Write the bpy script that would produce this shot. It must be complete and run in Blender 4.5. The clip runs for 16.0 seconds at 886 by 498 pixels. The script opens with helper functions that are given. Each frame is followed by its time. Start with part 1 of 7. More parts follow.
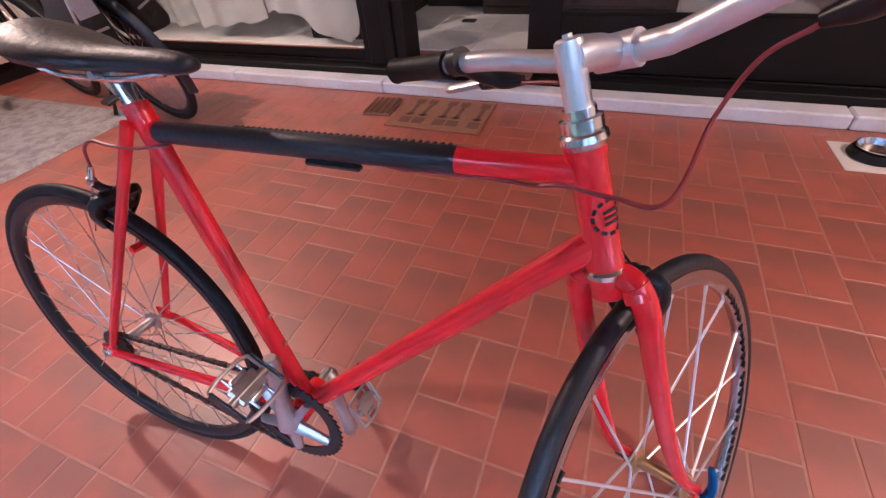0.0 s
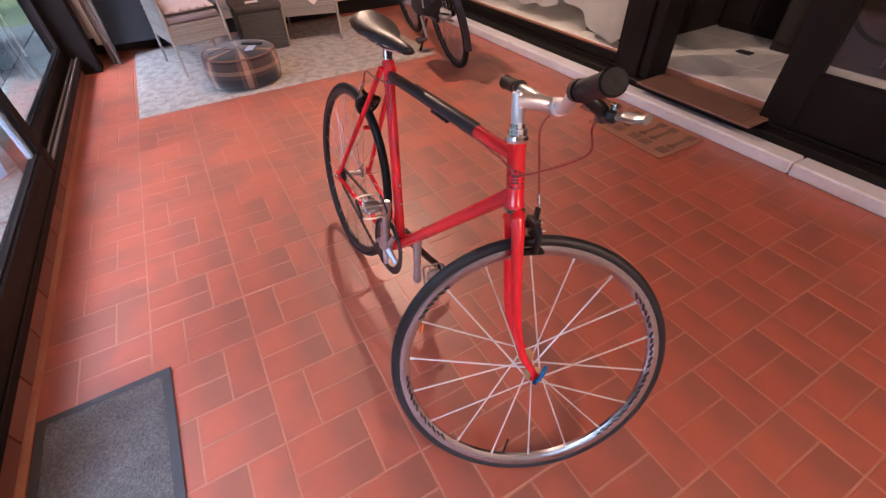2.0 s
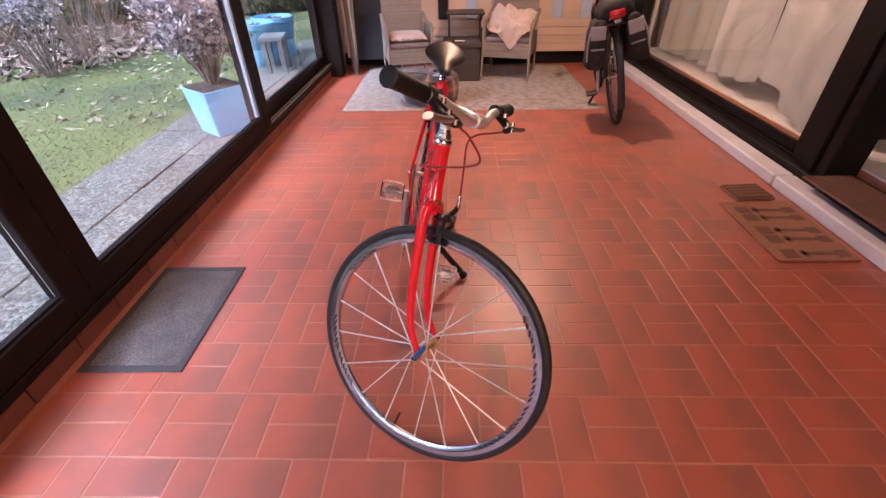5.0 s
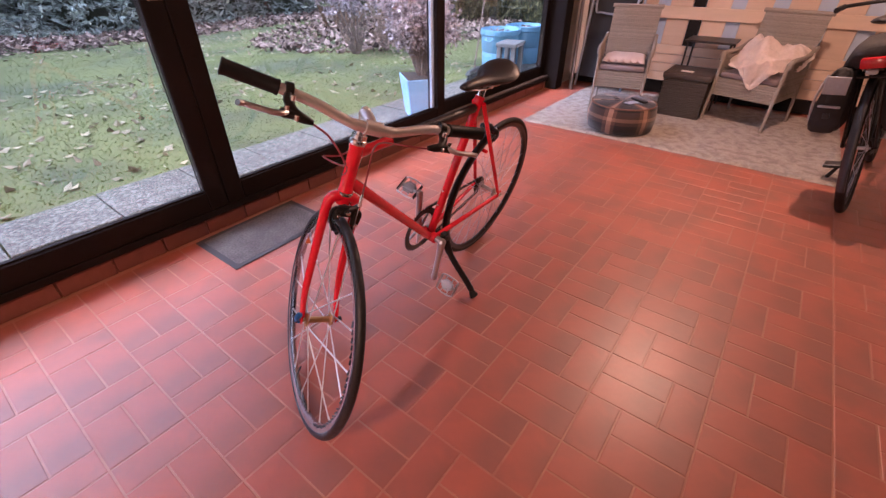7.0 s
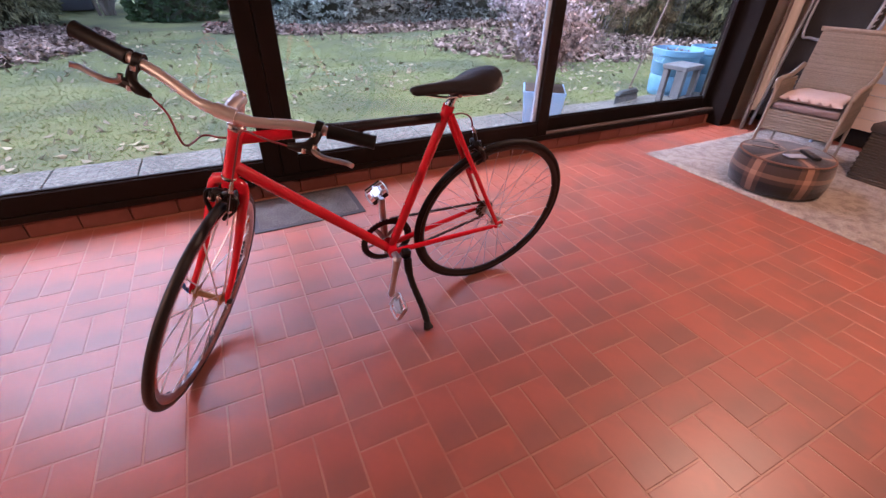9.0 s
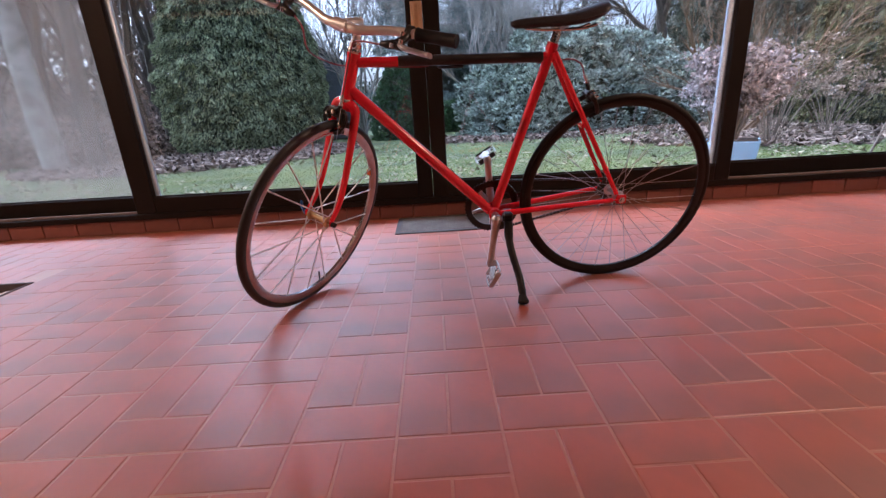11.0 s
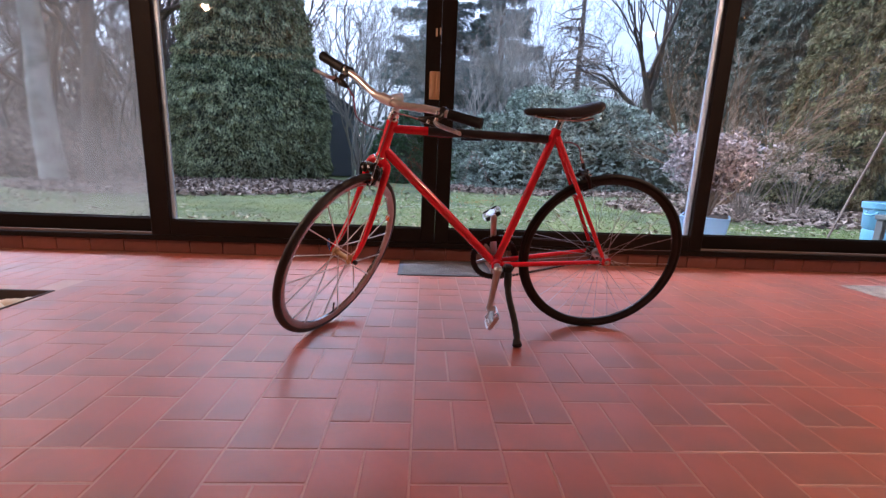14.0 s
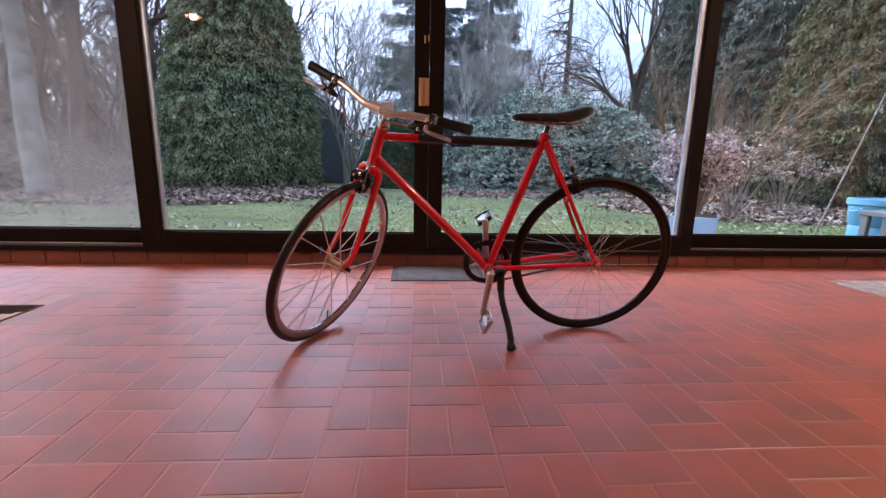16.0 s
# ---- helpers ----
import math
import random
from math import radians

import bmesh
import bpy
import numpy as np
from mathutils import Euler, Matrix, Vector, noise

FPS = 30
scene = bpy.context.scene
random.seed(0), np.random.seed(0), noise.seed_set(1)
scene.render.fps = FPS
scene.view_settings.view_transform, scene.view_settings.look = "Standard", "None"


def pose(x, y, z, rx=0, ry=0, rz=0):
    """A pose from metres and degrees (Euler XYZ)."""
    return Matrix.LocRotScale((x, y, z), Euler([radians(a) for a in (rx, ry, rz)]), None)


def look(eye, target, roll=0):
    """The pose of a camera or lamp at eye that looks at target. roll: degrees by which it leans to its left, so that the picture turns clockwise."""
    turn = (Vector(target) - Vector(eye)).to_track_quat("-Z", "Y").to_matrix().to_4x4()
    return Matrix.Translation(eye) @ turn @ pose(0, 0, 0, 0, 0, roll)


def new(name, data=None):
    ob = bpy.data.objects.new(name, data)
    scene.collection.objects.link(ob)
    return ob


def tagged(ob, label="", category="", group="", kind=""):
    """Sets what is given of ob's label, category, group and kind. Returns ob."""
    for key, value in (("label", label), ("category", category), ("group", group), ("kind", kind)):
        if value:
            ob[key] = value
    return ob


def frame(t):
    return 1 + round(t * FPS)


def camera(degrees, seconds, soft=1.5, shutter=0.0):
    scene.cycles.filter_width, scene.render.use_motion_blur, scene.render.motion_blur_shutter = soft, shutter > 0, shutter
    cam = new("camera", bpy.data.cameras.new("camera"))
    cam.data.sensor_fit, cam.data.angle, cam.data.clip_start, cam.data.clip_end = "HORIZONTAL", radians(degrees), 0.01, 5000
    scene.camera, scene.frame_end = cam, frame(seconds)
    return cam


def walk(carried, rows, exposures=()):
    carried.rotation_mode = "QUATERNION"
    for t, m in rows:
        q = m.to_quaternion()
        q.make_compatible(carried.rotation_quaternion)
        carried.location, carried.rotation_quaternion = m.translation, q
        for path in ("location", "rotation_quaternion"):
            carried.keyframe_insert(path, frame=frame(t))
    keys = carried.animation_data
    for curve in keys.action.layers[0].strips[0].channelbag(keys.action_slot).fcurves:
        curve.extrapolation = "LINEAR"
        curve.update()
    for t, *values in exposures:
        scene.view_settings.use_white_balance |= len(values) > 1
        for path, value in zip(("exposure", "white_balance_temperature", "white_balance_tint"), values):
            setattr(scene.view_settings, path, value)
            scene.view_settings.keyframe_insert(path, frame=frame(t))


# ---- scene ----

# ---------------------------------------------------------------- camera
cam = camera(92.8, 16.0, soft=1.4)
PATH = [
    (0, (0.457, 0.622, 0.983), (1.084, -0.732, -0.349), -5.8),
    (0.5, (0.266, 0.629, 1.032), (1.353, -0.455, -0.25), -3.1),
    (1, (0.192, 0.562, 1.012), (1.41, -0.238, -0.357), 1.6),
    (1.5, (0.046, 0.621, 1.081), (1.311, -0.072, -0.305), 0.8),
    (2, (-0.097, 0.732, 1.186), (1.203, 0.032, -0.163), -2.2),
    (2.5, (-0.17, 0.867, 1.189), (1.144, 0.14, -0.133), 0.3),
    (3, (-0.285, 0.856, 1.211), (1.094, 0.101, -0.025), -0.2),
    (3.5, (-0.45, 0.75, 1.205), (1.018, 0.17, -0.024), -2.5),
    (3.7, (-0.475, 0.695, 1.205), (1.021, 0.184, -0.021), -3.6),
    (5.8, (-0.363, -0.073, 1.139), (1.216, 0.296, -0.032), 1.7),
    (6, (-0.314, -0.145, 1.148), (1.245, 0.299, -0.024), 1.6),
    (6.5, (-0.286, -0.355, 1.175), (1.141, 0.453, 0.031), 0.9),
    (7, (-0.197, -0.527, 1.162), (1.115, 0.478, 0.035), 0.1),
    (7.5, (0.047, -0.668, 1.137), (1.254, 0.471, 0.021), -1.4),
    (8, (0.198, -0.818, 1.148), (1.181, 0.535, 0.051), -5.4),
    (8.5, (0.329, -0.895, 1.137), (1.194, 0.572, 0.088), -2.1),
    (8.7, (0.388, -0.844, 1.136), (1.207, 0.599, 0.019), 0.8),
    (10.8, (0.7, -1.016, 0.633), (0.831, 0.859, -0.049), -6.5),
    (11, (0.685, -1.063, 0.606), (0.699, 0.843, 0.001), -3.3),
    (11.5, (0.593, -1.243, 0.697), (0.553, 0.676, 0.132), -1.7),
    (12, (0.54, -1.308, 0.698), (0.487, 0.629, 0.201), 2.4),
    (12.5, (0.576, -1.27, 0.677), (0.517, 0.676, 0.222), -1.9),
    (13, (0.579, -1.25, 0.635), (0.562, 0.699, 0.184), 5.0),
    (13.5, (0.598, -1.239, 0.66), (0.641, 0.714, 0.234), 2.0),
    (14, (0.591, -1.241, 0.659), (0.686, 0.716, 0.254), 2.3),
    (14.5, (0.593, -1.239, 0.657), (0.715, 0.722, 0.287), 2.8),
    (15, (0.584, -1.245, 0.665), (0.718, 0.716, 0.292), 2.6),
    (15.5, (0.591, -1.243, 0.664), (0.72, 0.717, 0.288), 1.8),
    (16, (0.594, -1.249, 0.666), (0.719, 0.71, 0.281), 1.2),
]
walk(cam, [(t, look(eye, target, roll)) for t, eye, target, roll in PATH],
     exposures=[(0, 1.28, 4120, 14), (1.5, 1.16, 4350, 15), (2.5, 1.20, 4750, 15), (3.7, 1.24, 4800, 16), (6.0, 1.08, 4950, 28), (8.7, 1.03, 4900, 30),
                (10.8, 0.95, 4700, 15), (16, 0.85, 4780, 16)])

# ---------------------------------------------------------------- world, sun, lamps
world = bpy.data.worlds.new("world")
scene.world = world
world.use_nodes = True
wn, wl = world.node_tree.nodes, world.node_tree.links
sky = wn.new("ShaderNodeTexSky")
sky.sky_type, sky.sun_disc = "NISHITA", False
sky.sun_elevation, sky.sun_rotation = radians(51), radians(-50)
sky.air_density, sky.dust_density, sky.ozone_density = 1.0, 10.0, 1.0
pale = wn.new("ShaderNodeHueSaturation")          # overcast: the blue is washed out
pale.inputs["Saturation"].default_value = 0.45
wl.new(sky.outputs[0], pale.inputs["Color"])
wl.new(pale.outputs[0], wn["Background"].inputs[0])
wn["Background"].inputs[1].default_value = 0.262

sun = new("sun", bpy.data.lights.new("sun", "SUN"))
sun.data.energy, sun.data.angle, sun.data.color = 0.13, radians(45), (1.0, 0.98, 0.97)
sun.matrix_world = look((-5.5, 4.6, 8.9), (0, 0, 0))


def ceiling_light(x, y, watts):
    ob = new("spot_light", bpy.data.lights.new("spot_light", "POINT"))
    ob.data.shadow_soft_size = 0.03
    ob.data.energy, ob.data.color = watts, (1.0, 0.54, 0.255)
    ob.matrix_world = look((x, y, 2.06), (x, y, 0))


LAMPS = [(-1.62, -0.30), (2.92, -0.36)]
for lx, ly in LAMPS:
    ceiling_light(lx, ly, 80)

# ---------------------------------------------------------------- materials
def node_tree(name):
    m = bpy.data.materials.new(name)
    m.use_nodes = True
    n, l = m.node_tree.nodes, m.node_tree.links
    return m, n, l, n["Principled BSDF"]


def mat(name, color, rough=0.5, metal=0.0, vary=0.12, scale=30.0, bump=0.0, bump_scale=None, island=0.0, rand=0.0, coat=0.0,
        spec=0.5, dark=None, stains=0.0, stain_scale=3.0, stretch=(1, 1, 1), rough_vary=0.1, sheen=0.0, coat_rough=0.08):
    """A principled surface: base colour with grain, broad stains, piece-to-piece variation and bump."""
    m, n, l, p = node_tree(name)
    co = n.new("ShaderNodeTexCoord")
    mp = n.new("ShaderNodeMapping")
    mp.inputs["Scale"].default_value = stretch
    l.new(co.outputs["Object"], mp.inputs[0])
    fine = n.new("ShaderNodeTexNoise")
    fine.inputs["Scale"].default_value, fine.inputs["Detail"].default_value = scale, 6
    l.new(mp.outputs[0], fine.inputs[0])
    broad = n.new("ShaderNodeTexNoise")
    broad.inputs["Scale"].default_value, broad.inputs["Detail"].default_value = stain_scale, 4
    l.new(mp.outputs[0], broad.inputs[0])

    def mth(op, a, b, clamp=False):
        x = n.new("ShaderNodeMath")
        x.operation, x.use_clamp = op, clamp
        for k, v in ((0, a), (1, b)):
            if isinstance(v, (int, float)):
                x.inputs[k].default_value = v
            else:
                l.new(v, x.inputs[k])
        return x.outputs[0]

    v = mth("ADD", mth("MULTIPLY", mth("SUBTRACT", fine.outputs[0], 0.5), 2 * vary), 1.0)
    if stains:
        v = mth("MULTIPLY", v, mth("ADD", mth("MULTIPLY", mth("SUBTRACT", broad.outputs[0], 0.5), 2 * stains), 1.0))
    if island:
        g = n.new("ShaderNodeNewGeometry")
        v = mth("MULTIPLY", v, mth("ADD", mth("MULTIPLY", mth("SUBTRACT", g.outputs["Random Per Island"], 0.5), 2 * island), 1.0))
    if rand:
        o = n.new("ShaderNodeObjectInfo")
        v = mth("MULTIPLY", v, mth("ADD", mth("MULTIPLY", mth("SUBTRACT", o.outputs["Random"], 0.5), 2 * rand), 1.0))
    base = n.new("ShaderNodeMix")
    base.data_type = "RGBA"
    base.inputs["A"].default_value = (*color, 1)
    base.inputs["B"].default_value = (*(dark or color), 1)
    if dark:
        r = n.new("ShaderNodeValToRGB")
        r.color_ramp.elements[0].position, r.color_ramp.elements[1].position = 0.42, 0.62
        l.new(broad.outputs[0], r.inputs[0])
        l.new(r.outputs[0], base.inputs["Factor"])
    else:
        base.inputs["Factor"].default_value = 0
    mul = n.new("ShaderNodeVectorMath")
    mul.operation = "SCALE"
    l.new(base.outputs["Result"], mul.inputs[0])
    l.new(v, mul.inputs["Scale"])
    l.new(mul.outputs[0], p.inputs["Base Color"])
    p.inputs["Metallic"].default_value = metal
    p.inputs["Specular IOR Level"].default_value = spec
    l.new(mth("ADD", mth("MULTIPLY", mth("SUBTRACT", fine.outputs[0], 0.5), 2 * rough_vary), rough, True), p.inputs["Roughness"])
    p.inputs["Coat Weight"].default_value = coat
    p.inputs["Coat Roughness"].default_value = coat_rough
    p.inputs["Sheen Weight"].default_value = sheen
    if bump:
        b = n.new("ShaderNodeBump")
        b.inputs["Strength"].default_value, b.inputs["Distance"].default_value = bump, 0.01
        t = fine
        if bump_scale:
            t = n.new("ShaderNodeTexNoise")
            t.inputs["Scale"].default_value, t.inputs["Detail"].default_value = bump_scale, 5
            l.new(mp.outputs[0], t.inputs[0])
        l.new(t.outputs[0], b.inputs["Height"])
        l.new(b.outputs[0], p.inputs["Normal"])
    return m


def glass(name, tint=(0.93, 0.96, 0.95)):
    m, n, l, p = node_tree(name)
    p.inputs["Base Color"].default_value = (*tint, 1)
    p.inputs["Roughness"].default_value = 0.0
    p.inputs["IOR"].default_value = 1.46
    p.inputs["Transmission Weight"].default_value = 1.0
    return m


def fogged(name):
    """Glass with a film of condensation that is thicker in drifting patches."""
    m, n, l, p = node_tree(name)
    p.inputs["Base Color"].default_value = (0.93, 0.96, 0.95, 1)
    p.inputs["Roughness"].default_value = 0.03
    p.inputs["Transmission Weight"].default_value = 1.0
    film = n.new("ShaderNodeBsdfTranslucent")
    film.inputs[0].default_value = (0.225, 0.192, 0.158, 1)
    co, no, ra, mx = n.new("ShaderNodeTexCoord"), n.new("ShaderNodeTexNoise"), n.new("ShaderNodeMapRange"), n.new("ShaderNodeMixShader")
    no.inputs["Scale"].default_value, no.inputs["Detail"].default_value = 1.7, 3
    ra.inputs["From Min"].default_value, ra.inputs["From Max"].default_value = 0.3, 0.7
    ra.inputs["To Min"].default_value, ra.inputs["To Max"].default_value = 0.08, 0.34
    l.new(co.outputs["Object"], no.inputs[0])
    l.new(no.outputs[0], ra.inputs[0])
    sep, low, add = n.new("ShaderNodeSeparateXYZ"), n.new("ShaderNodeMapRange"), n.new("ShaderNodeMath")
    low.inputs["From Min"].default_value, low.inputs["From Max"].default_value = 0.25, 1.1
    low.inputs["To Min"].default_value, low.inputs["To Max"].default_value = 0.12, 0.0
    l.new(co.outputs["Object"], sep.inputs[0])
    l.new(sep.outputs[2], low.inputs[0])
    l.new(ra.outputs[0], add.inputs[0])
    l.new(low.outputs[0], add.inputs[1])
    l.new(add.outputs[0], mx.inputs[0])
    l.new(p.outputs[0], mx.inputs[1])
    l.new(film.outputs[0], mx.inputs[2])
    l.new(mx.outputs[0], n["Material Output"].inputs[0])
    return m


def aggregate(name):
    """Washed concrete: pebbles of many shades in a grey matrix."""
    m, n, l, p = node_tree(name)
    g, vo, mix, ra, no = (n.new(k) for k in ("ShaderNodeNewGeometry", "ShaderNodeTexVoronoi", "ShaderNodeMix", "ShaderNodeValToRGB", "ShaderNodeTexNoise"))
    vo.inputs["Scale"].default_value = 62
    no.inputs["Scale"].default_value, no.inputs["Detail"].default_value = 2.3, 4
    e = ra.color_ramp.elements
    e[0].color, e[1].color = (0.08, 0.082, 0.068, 1), (0.26, 0.265, 0.23, 1)
    mid = e.new(0.5)
    mid.color = (0.14, 0.143, 0.12, 1)
    mix.data_type, mix.blend_type = "RGBA", "MULTIPLY"
    mix.inputs[0].default_value = 0.55
    sep, bump = n.new("ShaderNodeSeparateColor"), n.new("ShaderNodeBump")
    l.new(g.outputs["Position"], vo.inputs["Vector"])
    l.new(g.outputs["Position"], no.inputs["Vector"])
    l.new(vo.outputs["Color"], sep.inputs[0])
    l.new(sep.outputs[0], ra.inputs[0])
    l.new(ra.outputs[0], mix.inputs[6])
    l.new(no.outputs[0], mix.inputs[7])
    l.new(mix.outputs[2], p.inputs["Base Color"])
    bump.inputs["Strength"].default_value, bump.inputs["Distance"].default_value = 0.8, 0.006
    bump.invert = True
    l.new(vo.outputs["Distance"], bump.inputs["Height"])
    l.new(bump.outputs[0], p.inputs["Normal"])
    p.inputs["Roughness"].default_value = 0.85
    return m


def leafy(name, color, vary=0.35, through_light=0.25, rough=0.55, dark=None):
    """Foliage: each leaf has its own shade, and lets some light through."""
    m, n, l, p = node_tree(name)
    g = n.new("ShaderNodeNewGeometry")
    ra = n.new("ShaderNodeValToRGB")
    ra.color_ramp.elements[0].color = (*[c * (1 - vary) for c in (dark or color)], 1)
    ra.color_ramp.elements[1].color = (*[c * (1 + vary) for c in color], 1)
    l.new(g.outputs["Random Per Island"], ra.inputs[0])
    l.new(ra.outputs[0], p.inputs["Base Color"])
    p.inputs["Roughness"].default_value = rough
    p.inputs["Specular IOR Level"].default_value = 0.15 if rough > 0.6 else 0.5
    t, mx = n.new("ShaderNodeBsdfTranslucent"), n.new("ShaderNodeMixShader")
    l.new(ra.outputs[0], t.inputs[0])
    mx.inputs[0].default_value = through_light
    l.new(p.outputs[0], mx.inputs[1])
    l.new(t.outputs[0], mx.inputs[2])
    l.new(mx.outputs[0], n["Material Output"].inputs[0])
    return m


def glow(name, color, strength):
    m, n, l, p = node_tree(name)
    p.inputs["Emission Color"].default_value = (*color, 1)
    p.inputs["Emission Strength"].default_value = strength
    return m


def net(name, color, cover):
    """Sheer net cloth: part of the light passes straight through its holes."""
    m, n, l, p = node_tree(name)
    p.inputs["Base Color"].default_value = (*color, 1)
    p.inputs["Roughness"].default_value = 0.9
    t, mx = n.new("ShaderNodeBsdfTransparent"), n.new("ShaderNodeMixShader")
    mx.inputs[0].default_value = cover
    l.new(t.outputs[0], mx.inputs[1])
    l.new(p.outputs[0], mx.inputs[2])
    l.new(mx.outputs[0], n["Material Output"].inputs[0])
    return m


def plaid(name):
    """Woven tartan in browns, rust, black and cream, wrapped round and across a pouf."""
    m, n, l, p = node_tree(name)
    co, sep = n.new("ShaderNodeTexCoord"), n.new("ShaderNodeSeparateXYZ")
    l.new(co.outputs["Object"], sep.inputs[0])
    ang = n.new("ShaderNodeMath")
    ang.operation = "ARCTAN2"
    l.new(sep.outputs[1], ang.inputs[0])
    l.new(sep.outputs[0], ang.inputs[1])

    def bands(src, freq, stops):
        a, f, r = n.new("ShaderNodeMath"), n.new("ShaderNodeMath"), n.new("ShaderNodeValToRGB")
        a.operation, f.operation = "MULTIPLY", "FRACT"
        a.inputs[1].default_value = freq
        l.new(src, a.inputs[0])
        l.new(a.outputs[0], f.inputs[0])
        r.color_ramp.interpolation = "CONSTANT"
        e = r.color_ramp.elements
        e[0].position, e[0].color = 0, (*stops[0][1], 1)
        e[1].position, e[1].color = stops[1][0], (*stops[1][1], 1)
        for pos, c in stops[2:]:
            e.new(pos).color = (*c, 1)
        l.new(f.outputs[0], r.inputs[0])
        return r.outputs[0]

    dk, br, ru = (0.008, 0.006, 0.006), (0.085, 0.042, 0.024), (0.36, 0.20, 0.115)
    a = bands(ang.outputs[0], 0.955, [(0, dk), (0.44, br), (0.56, ru), (0.70, br), (0.80, dk)])
    b = bands(sep.outputs[2], 5.2, [(0, dk), (0.30, dk), (0.46, br), (0.60, ru), (0.74, br)])
    mx = n.new("ShaderNodeMix")
    mx.data_type = "RGBA"
    mx.inputs["Factor"].default_value = 0.36
    l.new(a, mx.inputs["A"])
    l.new(b, mx.inputs["B"])
    no = n.new("ShaderNodeTexNoise")
    no.inputs["Scale"].default_value = 180
    l.new(co.outputs["Object"], no.inputs[0])
    b2 = n.new("ShaderNodeBump")
    b2.inputs["Strength"].default_value, b2.inputs["Distance"].default_value = 0.4, 0.003
    l.new(no.outputs[0], b2.inputs["Height"])
    l.new(b2.outputs[0], p.inputs["Normal"])
    l.new(mx.outputs["Result"], p.inputs["Base Color"])
    p.inputs["Roughness"].default_value = 0.9
    p.inputs["Sheen Weight"].default_value = 0.3
    return m


M_TILE = mat("terracotta_tile", (0.375, 0.082, 0.032), 0.6, spec=0.8, vary=0.16, scale=22, rand=0.06, island=0.06, stains=0.16, stain_scale=4,
             bump=0.05, bump_scale=25, rough_vary=0.10, dark=(0.245, 0.068, 0.032), coat=1.0, coat_rough=0.38)
M_MORTAR = mat("floor_mortar", (0.46, 0.20, 0.11), 0.6, spec=0.8, vary=0.25, scale=40, dark=(0.30, 0.100, 0.048), stains=0.85, stain_scale=3.5, bump=0.2, bump_scale=150, coat=1.0, coat_rough=0.38)
M_SKIRT = mat("skirting_tile", (0.15, 0.050, 0.032), 0.45, vary=0.2, scale=25, island=0.2, rand=0.2, stains=0.3, bump=0.08)
M_FRAME = mat("dark_stained_timber", (0.009, 0.006, 0.005), 0.6, spec=0.12, vary=0.3, scale=35, stretch=(1, 1, 0.15), bump=0.12, stains=0.2)
M_FRAMEX = mat("dark_stained_rail", (0.009, 0.006, 0.0048), 0.6, spec=0.12, vary=0.3, scale=35, stretch=(0.15, 1, 1), bump=0.12, stains=0.2)
M_BLACKWOOD = mat("black_stained_timber", (0.007, 0.006, 0.006), 0.5, spec=0.25, vary=0.35, scale=30, stretch=(0.2, 1, 1), bump=0.15, stains=0.3)
M_ALU = mat("pale_aluminium", (0.32, 0.37, 0.47), 0.5, 0.1, vary=0.08)
M_WHITEWALL = mat("white_painted_plaster", (0.74, 0.70, 0.65), 0.85, vary=0.05, scale=60, stains=0.06, bump=0.15, bump_scale=120)
M_CEIL = mat("pine_ceiling_boards", (0.36, 0.215, 0.115), 0.5, vary=0.25, scale=18, stretch=(0.1, 1, 1), stains=0.15)
M_BEAM = mat("varnished_beam", (0.26, 0.155, 0.08), 0.5, vary=0.25, scale=18, stretch=(0.1, 1, 1), stains=0.15)
M_SILL = mat("whitewashed_concrete", (0.66, 0.67, 0.73), 0.7, vary=0.12, scale=50, stains=0.26, stain_scale=4, bump=0.2, bump_scale=130)
M_MARBLE = mat("white_marble_tile", (0.84, 0.84, 0.83), 0.22, vary=0.05, scale=9, rand=0.06, stains=0.10, stain_scale=2.5)
# near-black: the darkness of the room indoors is put into this colour
M_DARKROOM = mat("room_darkness", (0.014, 0.010, 0.009), 0.9, vary=0.1)
M_GLASS = glass("window_glass")
M_FOG = fogged("fogged_glass")
M_RUBBER = mat("black_rubber", (0.007, 0.007, 0.008), 0.55, spec=0.3, vary=0.2, scale=120, bump=0.1)
M_TYRE_F = mat("worn_grey_rubber", (0.017, 0.017, 0.020), 0.48, vary=0.22, scale=90, stains=0.25, stain_scale=14, bump=0.15)
M_RED = mat("red_enamel", (0.76, 0.008, 0.014), 0.20, vary=0.05, scale=14, coat=0.6, stains=0.03, stain_scale=7, rough_vary=0.05)
M_CHROME = mat("polished_aluminium", (0.74, 0.74, 0.75), 0.20, 1.0, vary=0.06, scale=50, rough_vary=0.08)
M_ALLOY = mat("brushed_alloy", (0.56, 0.56, 0.57), 0.36, 1.0, vary=0.1, scale=60, stains=0.1)
M_SATIN = mat("satin_alloy", (0.80, 0.80, 0.82), 0.36, 0.75, vary=0.06, scale=50, rough_vary=0.08)
M_RIM = mat("machined_rim", (0.46, 0.46, 0.49), 0.22, 1.0, rough_vary=0.02, vary=0.08, scale=30, stains=0.08)
M_BLADE = mat("bare_alloy_spoke", (0.72, 0.71, 0.72), 0.35, 0.55, vary=0.1)
M_STEEL = mat("spoke_steel", (0.48, 0.48, 0.50), 0.3, 0.9, vary=0.1)
M_BLACK = mat("black_anodised_metal", (0.015, 0.015, 0.016), 0.35, 0.3, vary=0.2)
M_PLASTIC = mat("black_plastic", (0.02, 0.02, 0.022), 0.45, vary=0.15)
M_LEATHER = mat("black_vinyl", (0.022, 0.022, 0.026), 0.42, vary=0.2, scale=150, bump=0.12)
M_STITCH = mat("grey_wrap", (0.06, 0.05, 0.05), 0.6, vary=0.2)
